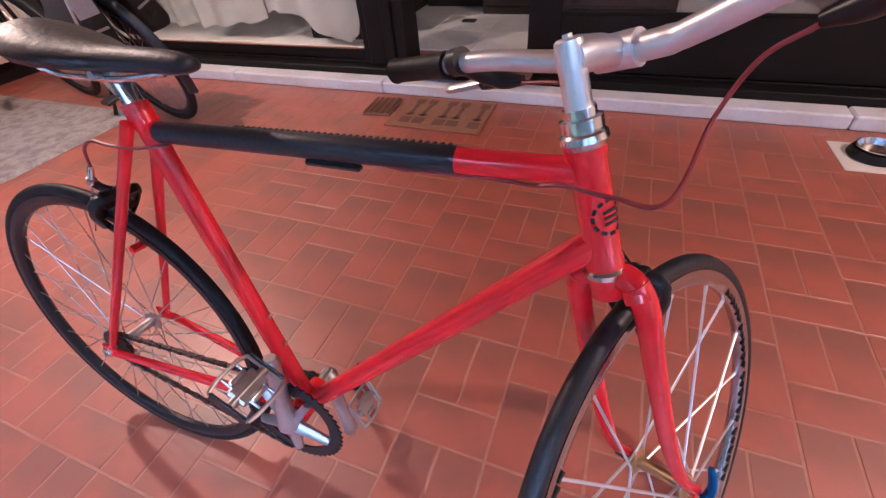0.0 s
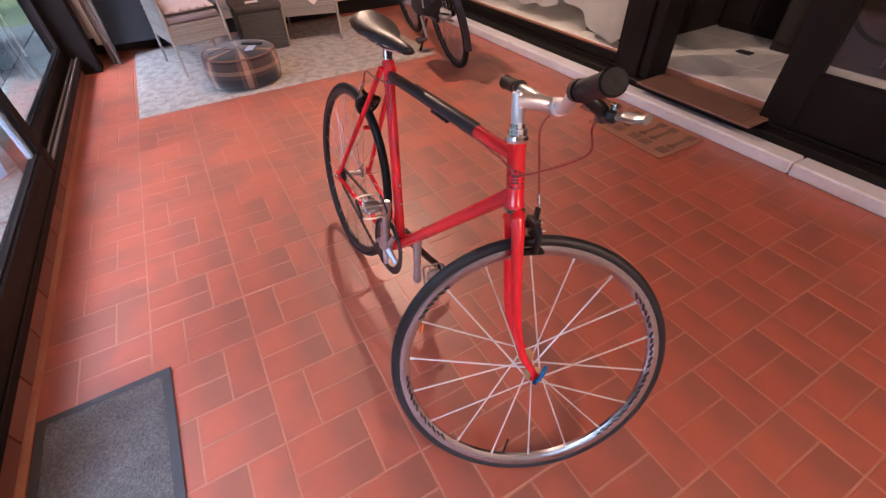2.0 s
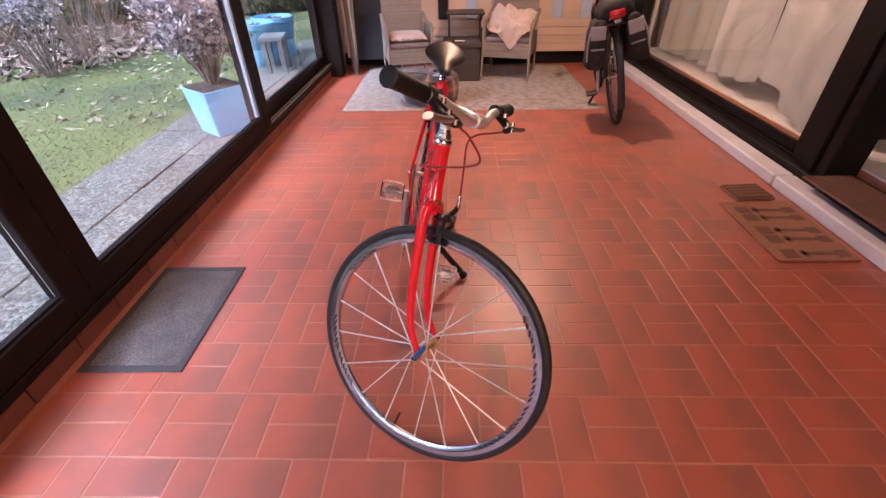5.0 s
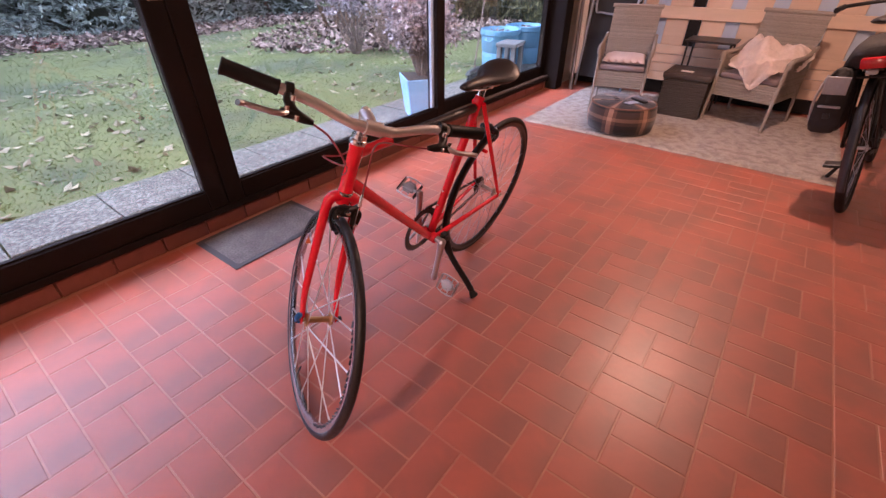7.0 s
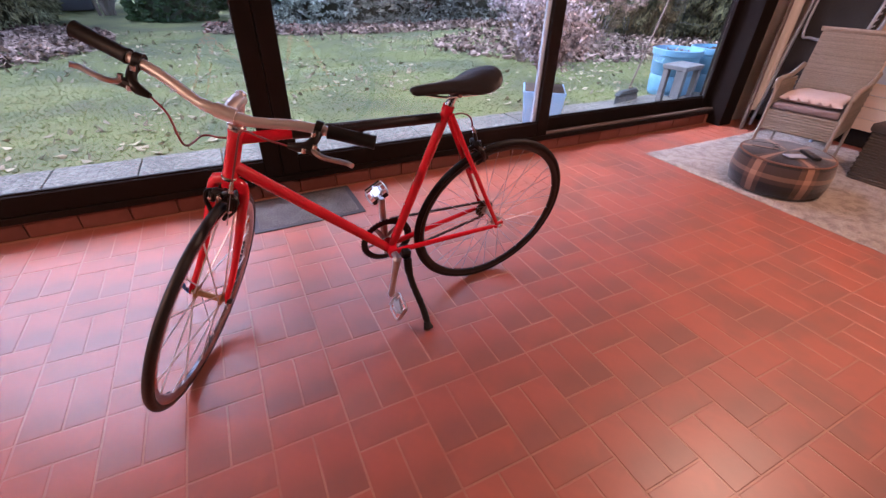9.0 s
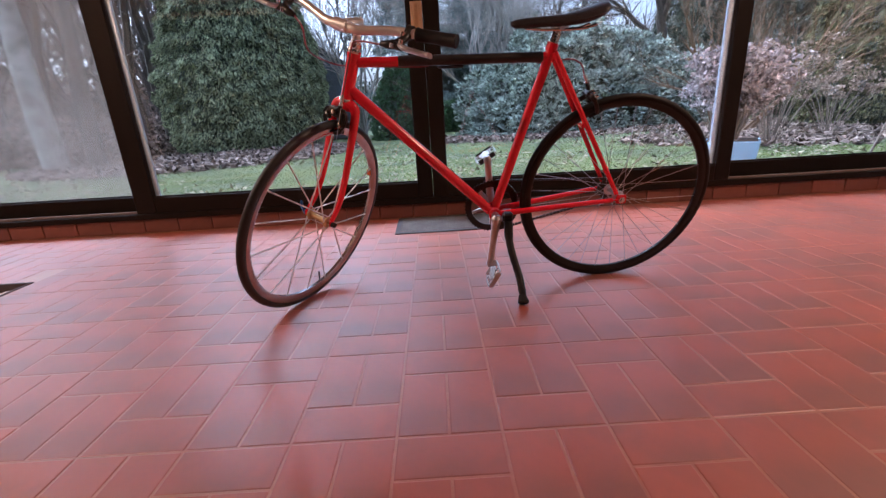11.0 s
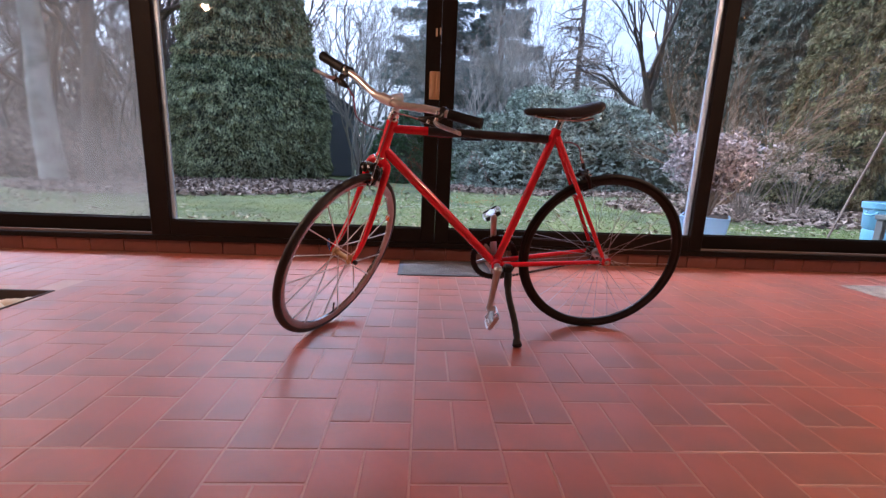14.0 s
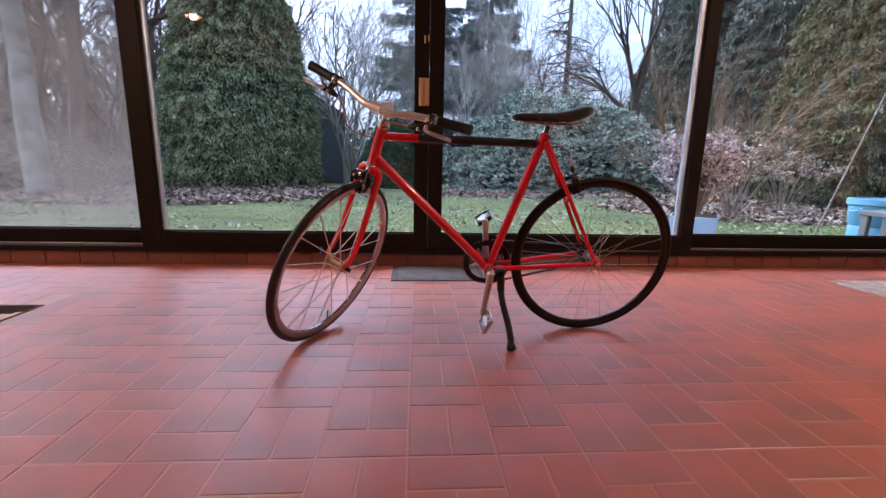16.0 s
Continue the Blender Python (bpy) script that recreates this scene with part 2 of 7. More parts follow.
M_CABLE = mat("red_cable_housing", (0.24, 0.035, 0.04), 0.4, vary=0.1)
M_CHAIN = mat("oiled_chain", (0.06, 0.05, 0.045), 0.45, 0.8, vary=0.3, scale=300)
M_BLUE = mat("blue_anodised", (0.03, 0.16, 0.45), 0.3, 0.7, vary=0.1)
M_GOLD = mat("brass_hub", (0.55, 0.40, 0.20), 0.35, 1.0, vary=0.1)
M_DECAL = mat("black_decal", (0.012, 0.012, 0.012), 0.4, vary=0.1)
M_ORANGE = mat("orange_reflector", (0.75, 0.18, 0.03), 0.3)
M_MATPILE = mat("grey_mat_pile", (0.135, 0.125, 0.120), 0.95, vary=0.95, scale=110, stains=0.55, stain_scale=11, bump=0.8, bump_scale=260)
M_MATEDGE = mat("grey_rubber_edge", (0.055, 0.055, 0.06), 0.7, vary=0.2, scale=80)
M_COIR = mat("coir", (0.32, 0.155, 0.085), 0.95, vary=0.45, scale=160, stains=0.2, bump=0.8, bump_scale=220)
M_COIRDARK = mat("coir_dark_print", (0.17, 0.088, 0.055), 0.95, vary=0.6, scale=160, bump=0.7, bump_scale=220)
M_COIRSTEP = mat("ribbed_step_mat", (0.20, 0.11, 0.075), 0.9, vary=0.35, scale=90, bump=0.6, bump_scale=140)
M_RUG = mat("speckled_wool_rug", (0.39, 0.34, 0.285), 0.95, vary=0.75, scale=85, stains=0.10, stain_scale=17, bump=0.8, bump_scale=170, dark=(0.24, 0.20, 0.165), sheen=0.2)
M_WICKER = mat("grey_brown_wicker", (0.27, 0.235, 0.200), 0.65, vary=0.3, scale=70, stains=0.12, stretch=(1, 1, 2), bump=0.5, bump_scale=110, island=0.15)
M_CUSHION = mat("mauve_cushion", (0.52, 0.43, 0.41), 0.9, vary=0.1, scale=90, bump=0.3, stains=0.08, sheen=0.2)
M_CUSHION2 = mat("dull_purple_cushion", (0.20, 0.16, 0.17), 0.9, vary=0.12, scale=90, bump=0.3, sheen=0.2)
M_BLANKET = mat("blush_blanket", (0.93, 0.82, 0.76), 0.92, vary=0.12, scale=60, stains=0.12, stain_scale=6, bump=0.5, bump_scale=90, sheen=0.3)
M_DARKWICKER = mat("dark_brown_wicker", (0.05, 0.04, 0.034), 0.6, vary=0.4, scale=80, bump=0.5, bump_scale=110)
M_TABLE = mat("black_painted_steel", (0.02, 0.018, 0.017), 0.4, vary=0.15)
M_PALLET = mat("pale_pallet_wood", (0.60, 0.46, 0.345), 0.7, vary=0.18, scale=16, stretch=(1, 0.12, 1), stains=0.15, rand=0.12, bump=0.15)
M_BLUEPAINT = mat("pale_blue_paint", (0.42, 0.52, 0.68), 0.7, vary=0.06)
M_PLAID = plaid("tartan_cloth")
M_PAPER = mat("newsprint", (0.72, 0.68, 0.64), 0.85, vary=0.08, scale=25)
M_PANNIER = mat("black_pannier_cloth", (0.018, 0.018, 0.02), 0.75, vary=0.25, scale=70, bump=0.3)
M_PANNIERG = mat("grey_reflective_cloth", (0.36, 0.36, 0.37), 0.6, vary=0.15, scale=70)
M_REFLECT = mat("red_lens", (0.45, 0.012, 0.01), 0.15, vary=0.1, coat=0.5)
M_CURTAIN = leafy("white_net_curtain", (0.62, 0.62, 0.63), 0.02, 0.45, 0.9)
M_NET = net("sheer_net_curtain", (0.62, 0.62, 0.60), 0.5)
M_SLAB = aggregate("exposed_aggregate_slab")
M_LAWN = mat("lawn_soil", (0.115, 0.134, 0.040), 0.95, vary=0.25, scale=9, stains=0.25, stain_scale=0.9, dark=(0.055, 0.07, 0.03), bump=0.6, bump_scale=60)
M_GRASS = leafy("grass_blades", (0.138, 0.168, 0.045), 0.10, 0.5, 0.9)
M_LITTER = leafy("dead_leaves", (0.29, 0.225, 0.185), 0.5, 0.1, 0.8, dark=(0.07, 0.045, 0.032))
M_FALLEN = leafy("fallen_leaves", (0.31, 0.28, 0.19), 0.30, 0.1, 0.75, dark=(0.25, 0.22, 0.15))
M_THUJA = leafy("thuja_sprays", (0.32, 0.345, 0.19), 0.45, 0.12, 0.75, dark=(0.105, 0.118, 0.066))
# also colours the dark cores that stand for shade inside crowns and shrubs
M_YEW = leafy("dark_sprays_and_core_shade", (0.062, 0.074, 0.044), 0.45, 0.15)
M_SPRUCE = leafy("spruce_sprays", (0.17, 0.21, 0.19), 0.4, 0.15)
M_RHODO = leafy("rhododendron_leaves", (0.46, 0.52, 0.45), 0.45, 0.10, 0.28, dark=(0.14, 0.17, 0.13))
M_HOLLY = leafy("holly_leaves", (0.085, 0.15, 0.065), 0.4, 0.2, 0.35)
M_BRACKEN = leafy("bronze_conifer_sprays", (0.125, 0.122, 0.056), 0.5, 0.12, 0.75, dark=(0.055, 0.056, 0.030))
M_DRY = leafy("dried_flower_heads", (0.36, 0.285, 0.225), 0.35, 0.15, 0.9, dark=(0.20, 0.15, 0.115))
M_LAVENDER = leafy("dried_grey_sprays", (0.42, 0.38, 0.39), 0.35, 0.15, 0.9, dark=(0.20, 0.17, 0.175))
M_BARK = mat("grey_brown_bark", (0.13, 0.105, 0.085), 0.9, vary=0.4, scale=12, stretch=(1, 1, 0.3), bump=0.8, bump_scale=25, stains=0.2)
M_TWIG = mat("pale_twigs", (0.19, 0.15, 0.12), 0.9, vary=0.3, scale=12)
M_TWIGPALE = mat("silvery_twigs", (0.33, 0.30, 0.265), 0.9, vary=0.3, scale=12)
M_TWIGBROWN = mat("russet_twigs", (0.20, 0.13, 0.078), 0.9, vary=0.3, scale=12)
M_BIRCH = mat("birch_bark", (0.44, 0.42, 0.37), 0.85, vary=0.15, scale=5, stretch=(1, 1, 1.2), stains=0.2, stain_scale=3, dark=(0.24, 0.22, 0.18))
M_SHED = mat("grey_shed_boards", (0.12, 0.13, 0.145), 0.85, vary=0.2, scale=15, island=0.15)
M_SHEDROOF = mat("shed_felt", (0.16, 0.14, 0.12), 0.9, vary=0.2)
M_BLUEPOT = mat("pale_blue_glazed_pot", (0.27, 0.47, 0.76), 0.45, vary=0.08, scale=12, stains=0.12)
M_BLUEBIN = mat("sky_blue_plastic", (0.15, 0.32, 0.46), 0.4, vary=0.06, scale=10, stains=0.12)
M_GREYWOOD = mat("weathered_wood", (0.13, 0.135, 0.135), 0.85, vary=0.25, scale=20, stretch=(1, 1, 0.2))
M_BROOM = mat("broom_bristle", (0.05, 0.065, 0.07), 0.8, vary=0.3, scale=90)
M_SOIL = mat("dark_soil", (0.05, 0.036, 0.026), 0.95, vary=0.4, scale=40, bump=0.6)
M_PEBBLE = mat("white_pebble", (0.62, 0.55, 0.46), 0.6, vary=0.12, scale=30, island=0.15, rand=0.15, stains=0.1)
M_BRASS = mat("lock_plate", (0.62, 0.42, 0.24), 0.4, 0.6, vary=0.1)
M_LAMP = glow("warm_lamp_glass", (1.0, 0.66, 0.36), 18.0)
M_POLE = mat("worn_timber_pole", (0.13, 0.10, 0.078), 0.7, vary=0.25, scale=20, stretch=(1, 1, 0.1))
M_INNER = mat("pit_edge_steel", (0.05, 0.035, 0.03), 0.6, vary=0.2)

# ---------------------------------------------------------------- mesh helpers
def mesh_of(name, bm, material, sharp=35.0):
    me = bpy.data.meshes.new(name)
    bm.to_mesh(me)
    bm.free()
    me.materials.append(material)
    me.polygons.foreach_set("use_smooth", [True] * len(me.polygons))
    me.set_sharp_from_angle(angle=radians(sharp))
    return me


def part(name, bm, material, parent=None, label="", sharp=35.0, m=None):
    ob = new(name, mesh_of(name, bm, material, sharp))
    ob.parent = parent
    if m is not None:
        ob.matrix_basis = m
    return tagged(ob, label)


def raw(name, verts, faces, material, parent=None, smooth=False):
    """A mesh straight from arrays, for foliage and other stuff of many pieces."""
    me = bpy.data.meshes.new(name)
    verts, faces = np.asarray(verts, np.float32), np.asarray(faces, np.int32)
    me.vertices.add(len(verts))
    me.vertices.foreach_set("co", verts.ravel())
    k = faces.shape[1]
    me.loops.add(faces.size)
    me.loops.foreach_set("vertex_index", faces.ravel())
    me.polygons.add(len(faces))
    me.polygons.foreach_set("loop_start", np.arange(0, faces.size, k, dtype=np.int32))
    me.polygons.foreach_set("loop_total", np.full(len(faces), k, np.int32))
    me.polygons.foreach_set("use_smooth", np.full(len(faces), smooth))
    me.update(calc_edges=True)
    me.materials.append(material)
    ob = new(name, me)
    ob.parent = parent
    return ob


def thing(name, label, category, m=None, group="", kind=""):
    ob = new(name)
    ob.empty_display_size = 0.1
    if m is not None:
        ob.matrix_basis = m
    return tagged(ob, label, category, group, kind)


def B():
    return bmesh.new()


def box(bm, c, s, bevel=0.0, m=None, taper=(1, 1), seg=1):
    """A box with centre c and sizes s; taper scales its top in x and y."""
    t = Matrix.Translation(c) @ Matrix.Diagonal((*s, 1))
    if m is not None:
        t = m @ t
    r = bmesh.ops.create_cube(bm, size=1)
    vs = r["verts"]
    for v in vs:
        if v.co.z > 0:
            v.co.x *= taper[0]
            v.co.y *= taper[1]
        v.co = t @ v.co
    if bevel:
        es = list({e for v in vs for e in v.link_edges})
        bmesh.ops.bevel(bm, geom=es, offset=bevel, segments=seg, affect="EDGES", profile=0.5)
    return bm


def span(bm, a, b, bevel=0.0):
    """A box from corner a to corner b."""
    return box(bm, [(p + q) / 2 for p, q in zip(a, b)], [abs(q - p) for p, q in zip(a, b)], bevel)


def frames_along(pts, closed=False):
    n = len(pts)
    tang = []
    for i in range(n):
        a = pts[(i - 1) % n] if closed or i else pts[0]
        b = pts[(i + 1) % n] if closed or i < n - 1 else pts[-1]
        tang.append((b - a).normalized())
    u = tang[0].orthogonal().normalized()
    out = []
    for t in tang:
        u = (u - t * u.dot(t)).normalized()
        out.append((u, t.cross(u)))
    return out


def tube(bm, pts, r, seg=10, closed=False, caps=True, flat=1.0):
    """A round bar along points; r is one radius or one a point; flat squashes it across its second axis."""
    pts = [Vector(p) for p in pts]
    rs = r if isinstance(r, (list, tuple)) else [r] * len(pts)
    rings = []
    for p, (u, v), rad in zip(pts, frames_along(pts, closed), rs):
        rings.append([bm.verts.new(p + (u * math.cos(k * math.tau / seg) + v * math.sin(k * math.tau / seg) * flat) * rad) for k in range(seg)])
    n = len(rings)
    for i in range(n if closed else n - 1):
        a, b = rings[i], rings[(i + 1) % n]
        for k in range(seg):
            bm.faces.new((a[k], a[(k + 1) % seg], b[(k + 1) % seg], b[k]))
    if caps and not closed:
        bm.faces.new(rings[0][::-1])
        bm.faces.new(rings[-1])
    return bm


def lathe(bm, prof, seg=24, m=None, close=False):
    """A profile of (radius, height) turned about z."""
    m = m or Matrix()
    rings = [[bm.verts.new(m @ Vector((r * math.cos(k * math.tau / seg), r * math.sin(k * math.tau / seg), z))) for k in range(seg)] for r, z in prof]
    n = len(rings)
    for i in range(n if close else n - 1):
        a, b = rings[i], rings[(i + 1) % n]
        for k in range(seg):
            bm.faces.new((a[k], a[(k + 1) % seg], b[(k + 1) % seg], b[k]))
    if not close:
        if prof[0][0] > 1e-4:
            bm.faces.new(rings[0][::-1])
        if prof[-1][0] > 1e-4:
            bm.faces.new(rings[-1])
    bmesh.ops.remove_doubles(bm, verts=bm.verts[:], dist=1e-5)
    return bm


def curve_pts(ctrl, n=8):
    """A smooth line (Catmull-Rom) through control points."""
    c = [Vector(p) for p in ctrl]
    c = [c[0] * 2 - c[1], *c, c[-1] * 2 - c[-2]]
    out = []
    for i in range(1, len(c) - 2):
        for k in range(n):
            t = k / n
            out.append(0.5 * (2 * c[i] + (c[i + 1] - c[i - 1]) * t + (2 * c[i - 1] - 5 * c[i] + 4 * c[i + 1] - c[i + 2]) * t * t
                              + (3 * c[i] - c[i - 1] - 3 * c[i + 1] + c[i + 2]) * t ** 3))
    return out + [c[-2]]


AXIS_Y = Matrix.Rotation(radians(-90), 4, "X")   # turns z onto y

# ---------------------------------------------------------------- the room
X0, X1 = -3.05, 4.95            # side wall and back wall
YW, YH = 1.525, -1.60           # window frames, kerb before the house
CEIL = 2.32
PIT = (-2.35, -1.115, -1.0, 0.715)   # sunken pebble bed: x from, to, y from, to
TW, TX, TY = 0.10553, 0.3657, 0.3645  # half tile pitch and the grid's origin


def structure(name, bm, material, label="", category=""):
    return tagged(part(name, bm, material), label, category, kind="structure")


bm = B()
for a, b in (((X0, YH - 0.12, -0.12), (X1 + 0.1, PIT[2], -0.0012)), ((X0, PIT[3], -0.12), (X1 + 0.1, YW + 0.2, -0.0012)),
             ((X0, PIT[2], -0.12), (PIT[0], PIT[3], -0.0012)), ((PIT[1], PIT[2], -0.12), (X1 + 0.1, PIT[3], -0.0012))):
    span(bm, a, b)
FLOOR = structure("floor", bm, M_MORTAR, "terracotta tile floor with pale mortar joints", "floor")

# base wall and skirting below the windows
bm = B()
span(bm, (X0, YW + 0.032, -0.12), (X1 + 0.1, YW + 0.17, 0.088))
structure("wall_window_base", bm, M_MORTAR, "low masonry upstand under the window frames", "wall")
bm = B()
span(bm, (X0, YW - 0.005, 2.17), (X1 + 0.1, YW + 0.17, CEIL))
structure("wall_window_head", bm, M_FRAMEX, "dark timber head beam over the windows", "wall")


def stile(x0, x1, y0, z0, z1, deep=0.06):
    return span(B(), (x0, y0, z0), (x1, y0 + deep, z1), 0.004)


def sash(name, x0, x1, left, right, y, pane_mat, label, strips=()):
    w = thing(name, label, "window", kind="structure")
    z0, zg, zt, z1 = 0.125, 0.222, 2.06, 2.17
    part("window_stile", stile(x0, left, y, z0, z1), M_FRAME, w)
    part("window_stile", stile(right, x1, y, z0, z1), M_FRAME, w)
    part("window_rail", span(B(), (left, y + 0.002, z0), (right, y + 0.058, zg), 0.004), M_FRAMEX, w)
    part("window_rail", span(B(), (left, y + 0.002, zt), (right, y + 0.058, z1), 0.004), M_FRAMEX, w)
    bm = B()
    span(bm, (left, y + 0.012, zg), (right, y + 0.024, zg + 0.008))
    part("glazing_bead", bm, M_FRAMEX, w)
    p = part("pane", span(B(), (left + 0.001, y + 0.027, zg + 0.001), (right - 0.001, y + 0.033, zt - 0.001)), pane_mat, w, "clear glass pane" if pane_mat is M_GLASS else "fogged glass pane")
    p.visible_shadow = False
    for a, b in strips:
        part("edge_strip", span(B(), (a, y + 0.036, zg), (b, y + 0.056, zt), 0.002), M_ALU, w, "pale aluminium edge strip")
    return w


sash("window_1", X0, -1.10, X0 + 0.12, -1.17, YW + 0.072, M_FOG, "fixed window with dark frame and fogged glass")
sash("window_2", -1.165, 0.664, -1.044, 0.572, YW, M_GLASS, "sliding window with dark stained timber frame", [(-1.044, -1.020)])
sash("window_3", 0.666, 2.502, 0.757, 2.412, YW, M_GLASS, "sliding window with dark stained timber frame and lock", [(2.380, 2.412)])
sash("window_4", 2.45, 4.40, 2.493, 4.30, YW + 0.072, M_GLASS, "fixed window with dark stained timber frame")
bm = B()
span(bm, (X0, YW - 0.004, 0.089), (X1, YW + 0.135, 0.124), 0.003)
structure("window_track", bm, M_FRAMEX, "dark timber sliding track under the windows", "track")
for a, b in ((X0, -1.17), (2.505, 4.38)):
    bm = B()
    span(bm, (a, YW + 0.012, 0.125), (b, YW + 0.022, 0.140), 0.002)
    span(bm, (a, YW + 0.045, 0.125), (b, YW + 0.055, 0.135), 0.002)
    structure("window_runner", bm, M_POLE, "worn wooden runner on the window track", "runner")
# lock plates on the meeting stile
bm = B()
span(bm, (0.600, YW - 0.010, 1.035), (0.664, YW, 1.200), 0.003)
span(bm, (0.610, YW - 0.016, 1.045), (0.628, YW - 0.010, 1.190), 0.003)
span(bm, (0.640, YW - 0.020, 1.045), (0.654, YW - 0.010, 1.190), 0.003)
tagged(part("lock_plate", bm, M_BRASS), "worn brass lock plate on the window stile", "lock plate")
bm = B()
span(bm, (0.630, YW - 0.006, 1.40), (0.640, YW, 1.445), 0.002)
span(bm, (0.655, YW - 0.006, 1.41), (0.661, YW, 1.450), 0.002)
tagged(part("lock_tongue", bm, M_BRASS), "small brass catch on the window stile", "catch")

bm = B()
span(bm, (4.375, YW - 0.10, 0.0), (4.53, YW + 0.17, CEIL), 0.005)
structure("wall_corner_post", bm, M_FRAME, "dark timber corner post beside the windows", "post")
bm = B()
span(bm, (4.53, YW - 0.02, 0.0), (X1, YW + 0.17, CEIL))
structure("wall_window_end", bm, M_WHITEWALL, "white painted wall beside the windows", "wall")

# white back wall
bm = B()
span(bm, (X1, YH - 0.45, -0.1), (X1 + 0.12, YW + 0.2, CEIL))
structure("wall_back", bm, M_WHITEWALL, "white painted wall with dark base", "wall")
bm = B()
span(bm, (X1 - 0.025, YH - 0.12, 0.0), (X1, YW, 0.13), 0.004)
structure("baseboard", bm, M_BLACKWOOD, "black baseboard along the back wall", "baseboard")
bm = B()
span(bm, (X1 - 0.07, YH - 0.10, 1.99), (X1, YW - 0.03, 2.10), 0.004)
structure("wall_plate", bm, M_BEAM, "varnished timber beam along the back wall", "beam")
bm = B()
span(bm, (X0 - 0.12, YH - 0.45, -0.1), (X0, YW + 0.2, CEIL))
structure("wall_side", bm, M_WHITEWALL, "white plaster side wall", "wall")

# ceiling of pine boards
bm = B()
span(bm, (X0 - 0.12, YH - 0.45, CEIL + 0.012), (X1 + 0.12, YW + 0.2, CEIL + 0.10))
k = YH - 0.45
while k < YW + 0.2:
    span(bm, (X0, k, CEIL), (X1, min(k + 0.115, YW + 0.2), CEIL + 0.012))
    k += 0.12
structure("ceiling", bm, M_CEIL, "varnished pine board ceiling", "ceiling")
# unseen overhang, added to keep skylight off the floor by the windows
bm = B()
span(bm, (X0 - 0.3, YW + 0.2, CEIL + 0.012), (X1 + 0.3, YW + 0.75, CEIL + 0.10))
structure("roof_overhang", bm, M_CEIL, "unseen boarded eaves added to shade the floor by the windows", "eaves")
for lx, ly in LAMPS:
    t = thing("ceiling_lamp", "round brass spot lamp hanging from the ceiling, switched on", "lamp", pose(lx, ly, 2.14), "ceiling lamps")
    part("stem", tube(B(), [(0, 0, 0), (0, 0, CEIL - 2.14)], 0.011, 10), M_BRASS, t)
    part("housing", lathe(B(), [(0.075, 0.0), (0.078, -0.03), (0.070, -0.075), (0.062, -0.075), (0.062, -0.02)], 24), M_BRASS, t)
    part("lamp_glass", lathe(B(), [(0.0, -0.052), (0.026, -0.055), (0.030, -0.06), (0.026, -0.066), (0.0, -0.07)], 20), M_LAMP, t, "glowing lamp glass")

# kerb of whitewashed concrete before the house
k, n = X0, 0
cuts = [X0, -1.67, -0.52, 0.63, 1.78, 2.93, 4.08, X1]
KERB = thing("kerb", "whitewashed concrete kerb along the house", "kerb", kind="structure")
for a, b in zip(cuts, cuts[1:]):
    part("kerb_stone", span(B(), (a + 0.003, YH - 0.115, 0.0), (b - 0.003, YH, 0.068), 0.008), M_SILL, KERB)
# dark timber threshold and tracks
SILL = thing("threshold", "dark timber threshold with door tracks", "threshold", kind="structure")
part("threshold_beam", span(B(), (X0, YH - 0.36, -0.1), (X1, YH - 0.116, 0.105), 0.004), M_BLACKWOOD, SILL)
for y in (YH - 0.20, YH - 0.26):
    part("door_track", span(B(), (X0, y, 0.105), (X1, y + 0.015, 0.122), 0.002), M_BLACKWOOD, SILL)

# house front: fixed glazed panel, post, doorway, sliding door
YD = YH - 0.25


def house_panel(name, x0, x1, st, zrail, y, label):
    w = thing(name, label, "door", kind="structure")
    part("door_stile", span(B(), (x0, y, 0.123), (x0 + st, y + 0.05, 2.05), 0.004), M_BLACKWOOD, w)
    part("door_stile", span(B(), (x1 - st, y, 0.123), (x1, y + 0.05, 2.05), 0.004), M_BLACKWOOD, w)
    part("door_rail", span(B(), (x0 + st, y + 0.002, 0.123), (x1 - st, y + 0.048, zrail), 0.004), M_BLACKWOOD, w)
    part("door_rail", span(B(), (x0 + st, y + 0.002, 1.93), (x1 - st, y + 0.048, 2.05), 0.004), M_BLACKWOOD, w)
    part("glazing_bead", span(B(), (x0 + st, y + 0.046, zrail), (x1 - st, y + 0.054, zrail + 0.012)), M_BLACKWOOD, w)
    p = part("pane", span(B(), (x0 + st, y + 0.022, zrail), (x1 - st, y + 0.028, 1.93)), M_GLASS, w, "clear glass pane")
    p.visible_shadow = False
    return w


house_panel("door_1", -1.25, 0.955, 0.17, 0.40, YD, "open sliding glass door with black timber frame")
house_panel("door_2", X0, -1.255, 0.17, 0.40, YD - 0.055, "closed sliding glass door with black timber frame")
house_panel("window_5", 1.93, 4.79, 0.05, 0.175, YD, "fixed window with black frame and curtain behind")
bm = B()
span(bm, (1.665, YD - 0.10, 0.105), (1.925, YD + 0.085, 2.05), 0.006)
span(bm, (1.74, YD + 0.085, 0.105), (1.80, YD + 0.105, 2.05), 0.004)
structure("door_post", bm, M_BLACKWOOD, "black timber door post with steel catches", "post")
bm = B()
span(bm, (4.792, YD - 0.10, 0.105), (X1 - 0.002, YD + 0.13, 2.05), 0.006)
structure("wall_end_post", bm, M_BLACKWOOD, "black timber post at the end of the house front", "post")
for z in (0.62, 0.95):
    bm = B()
    span(bm, (1.655, YD + 0.03, z), (1.665, YD + 0.05, z + 0.05), 0.002)
    tagged(part("strike_plate", bm, M_ALU), "small steel strike plate on the door post", "strike plate")
bm = B()
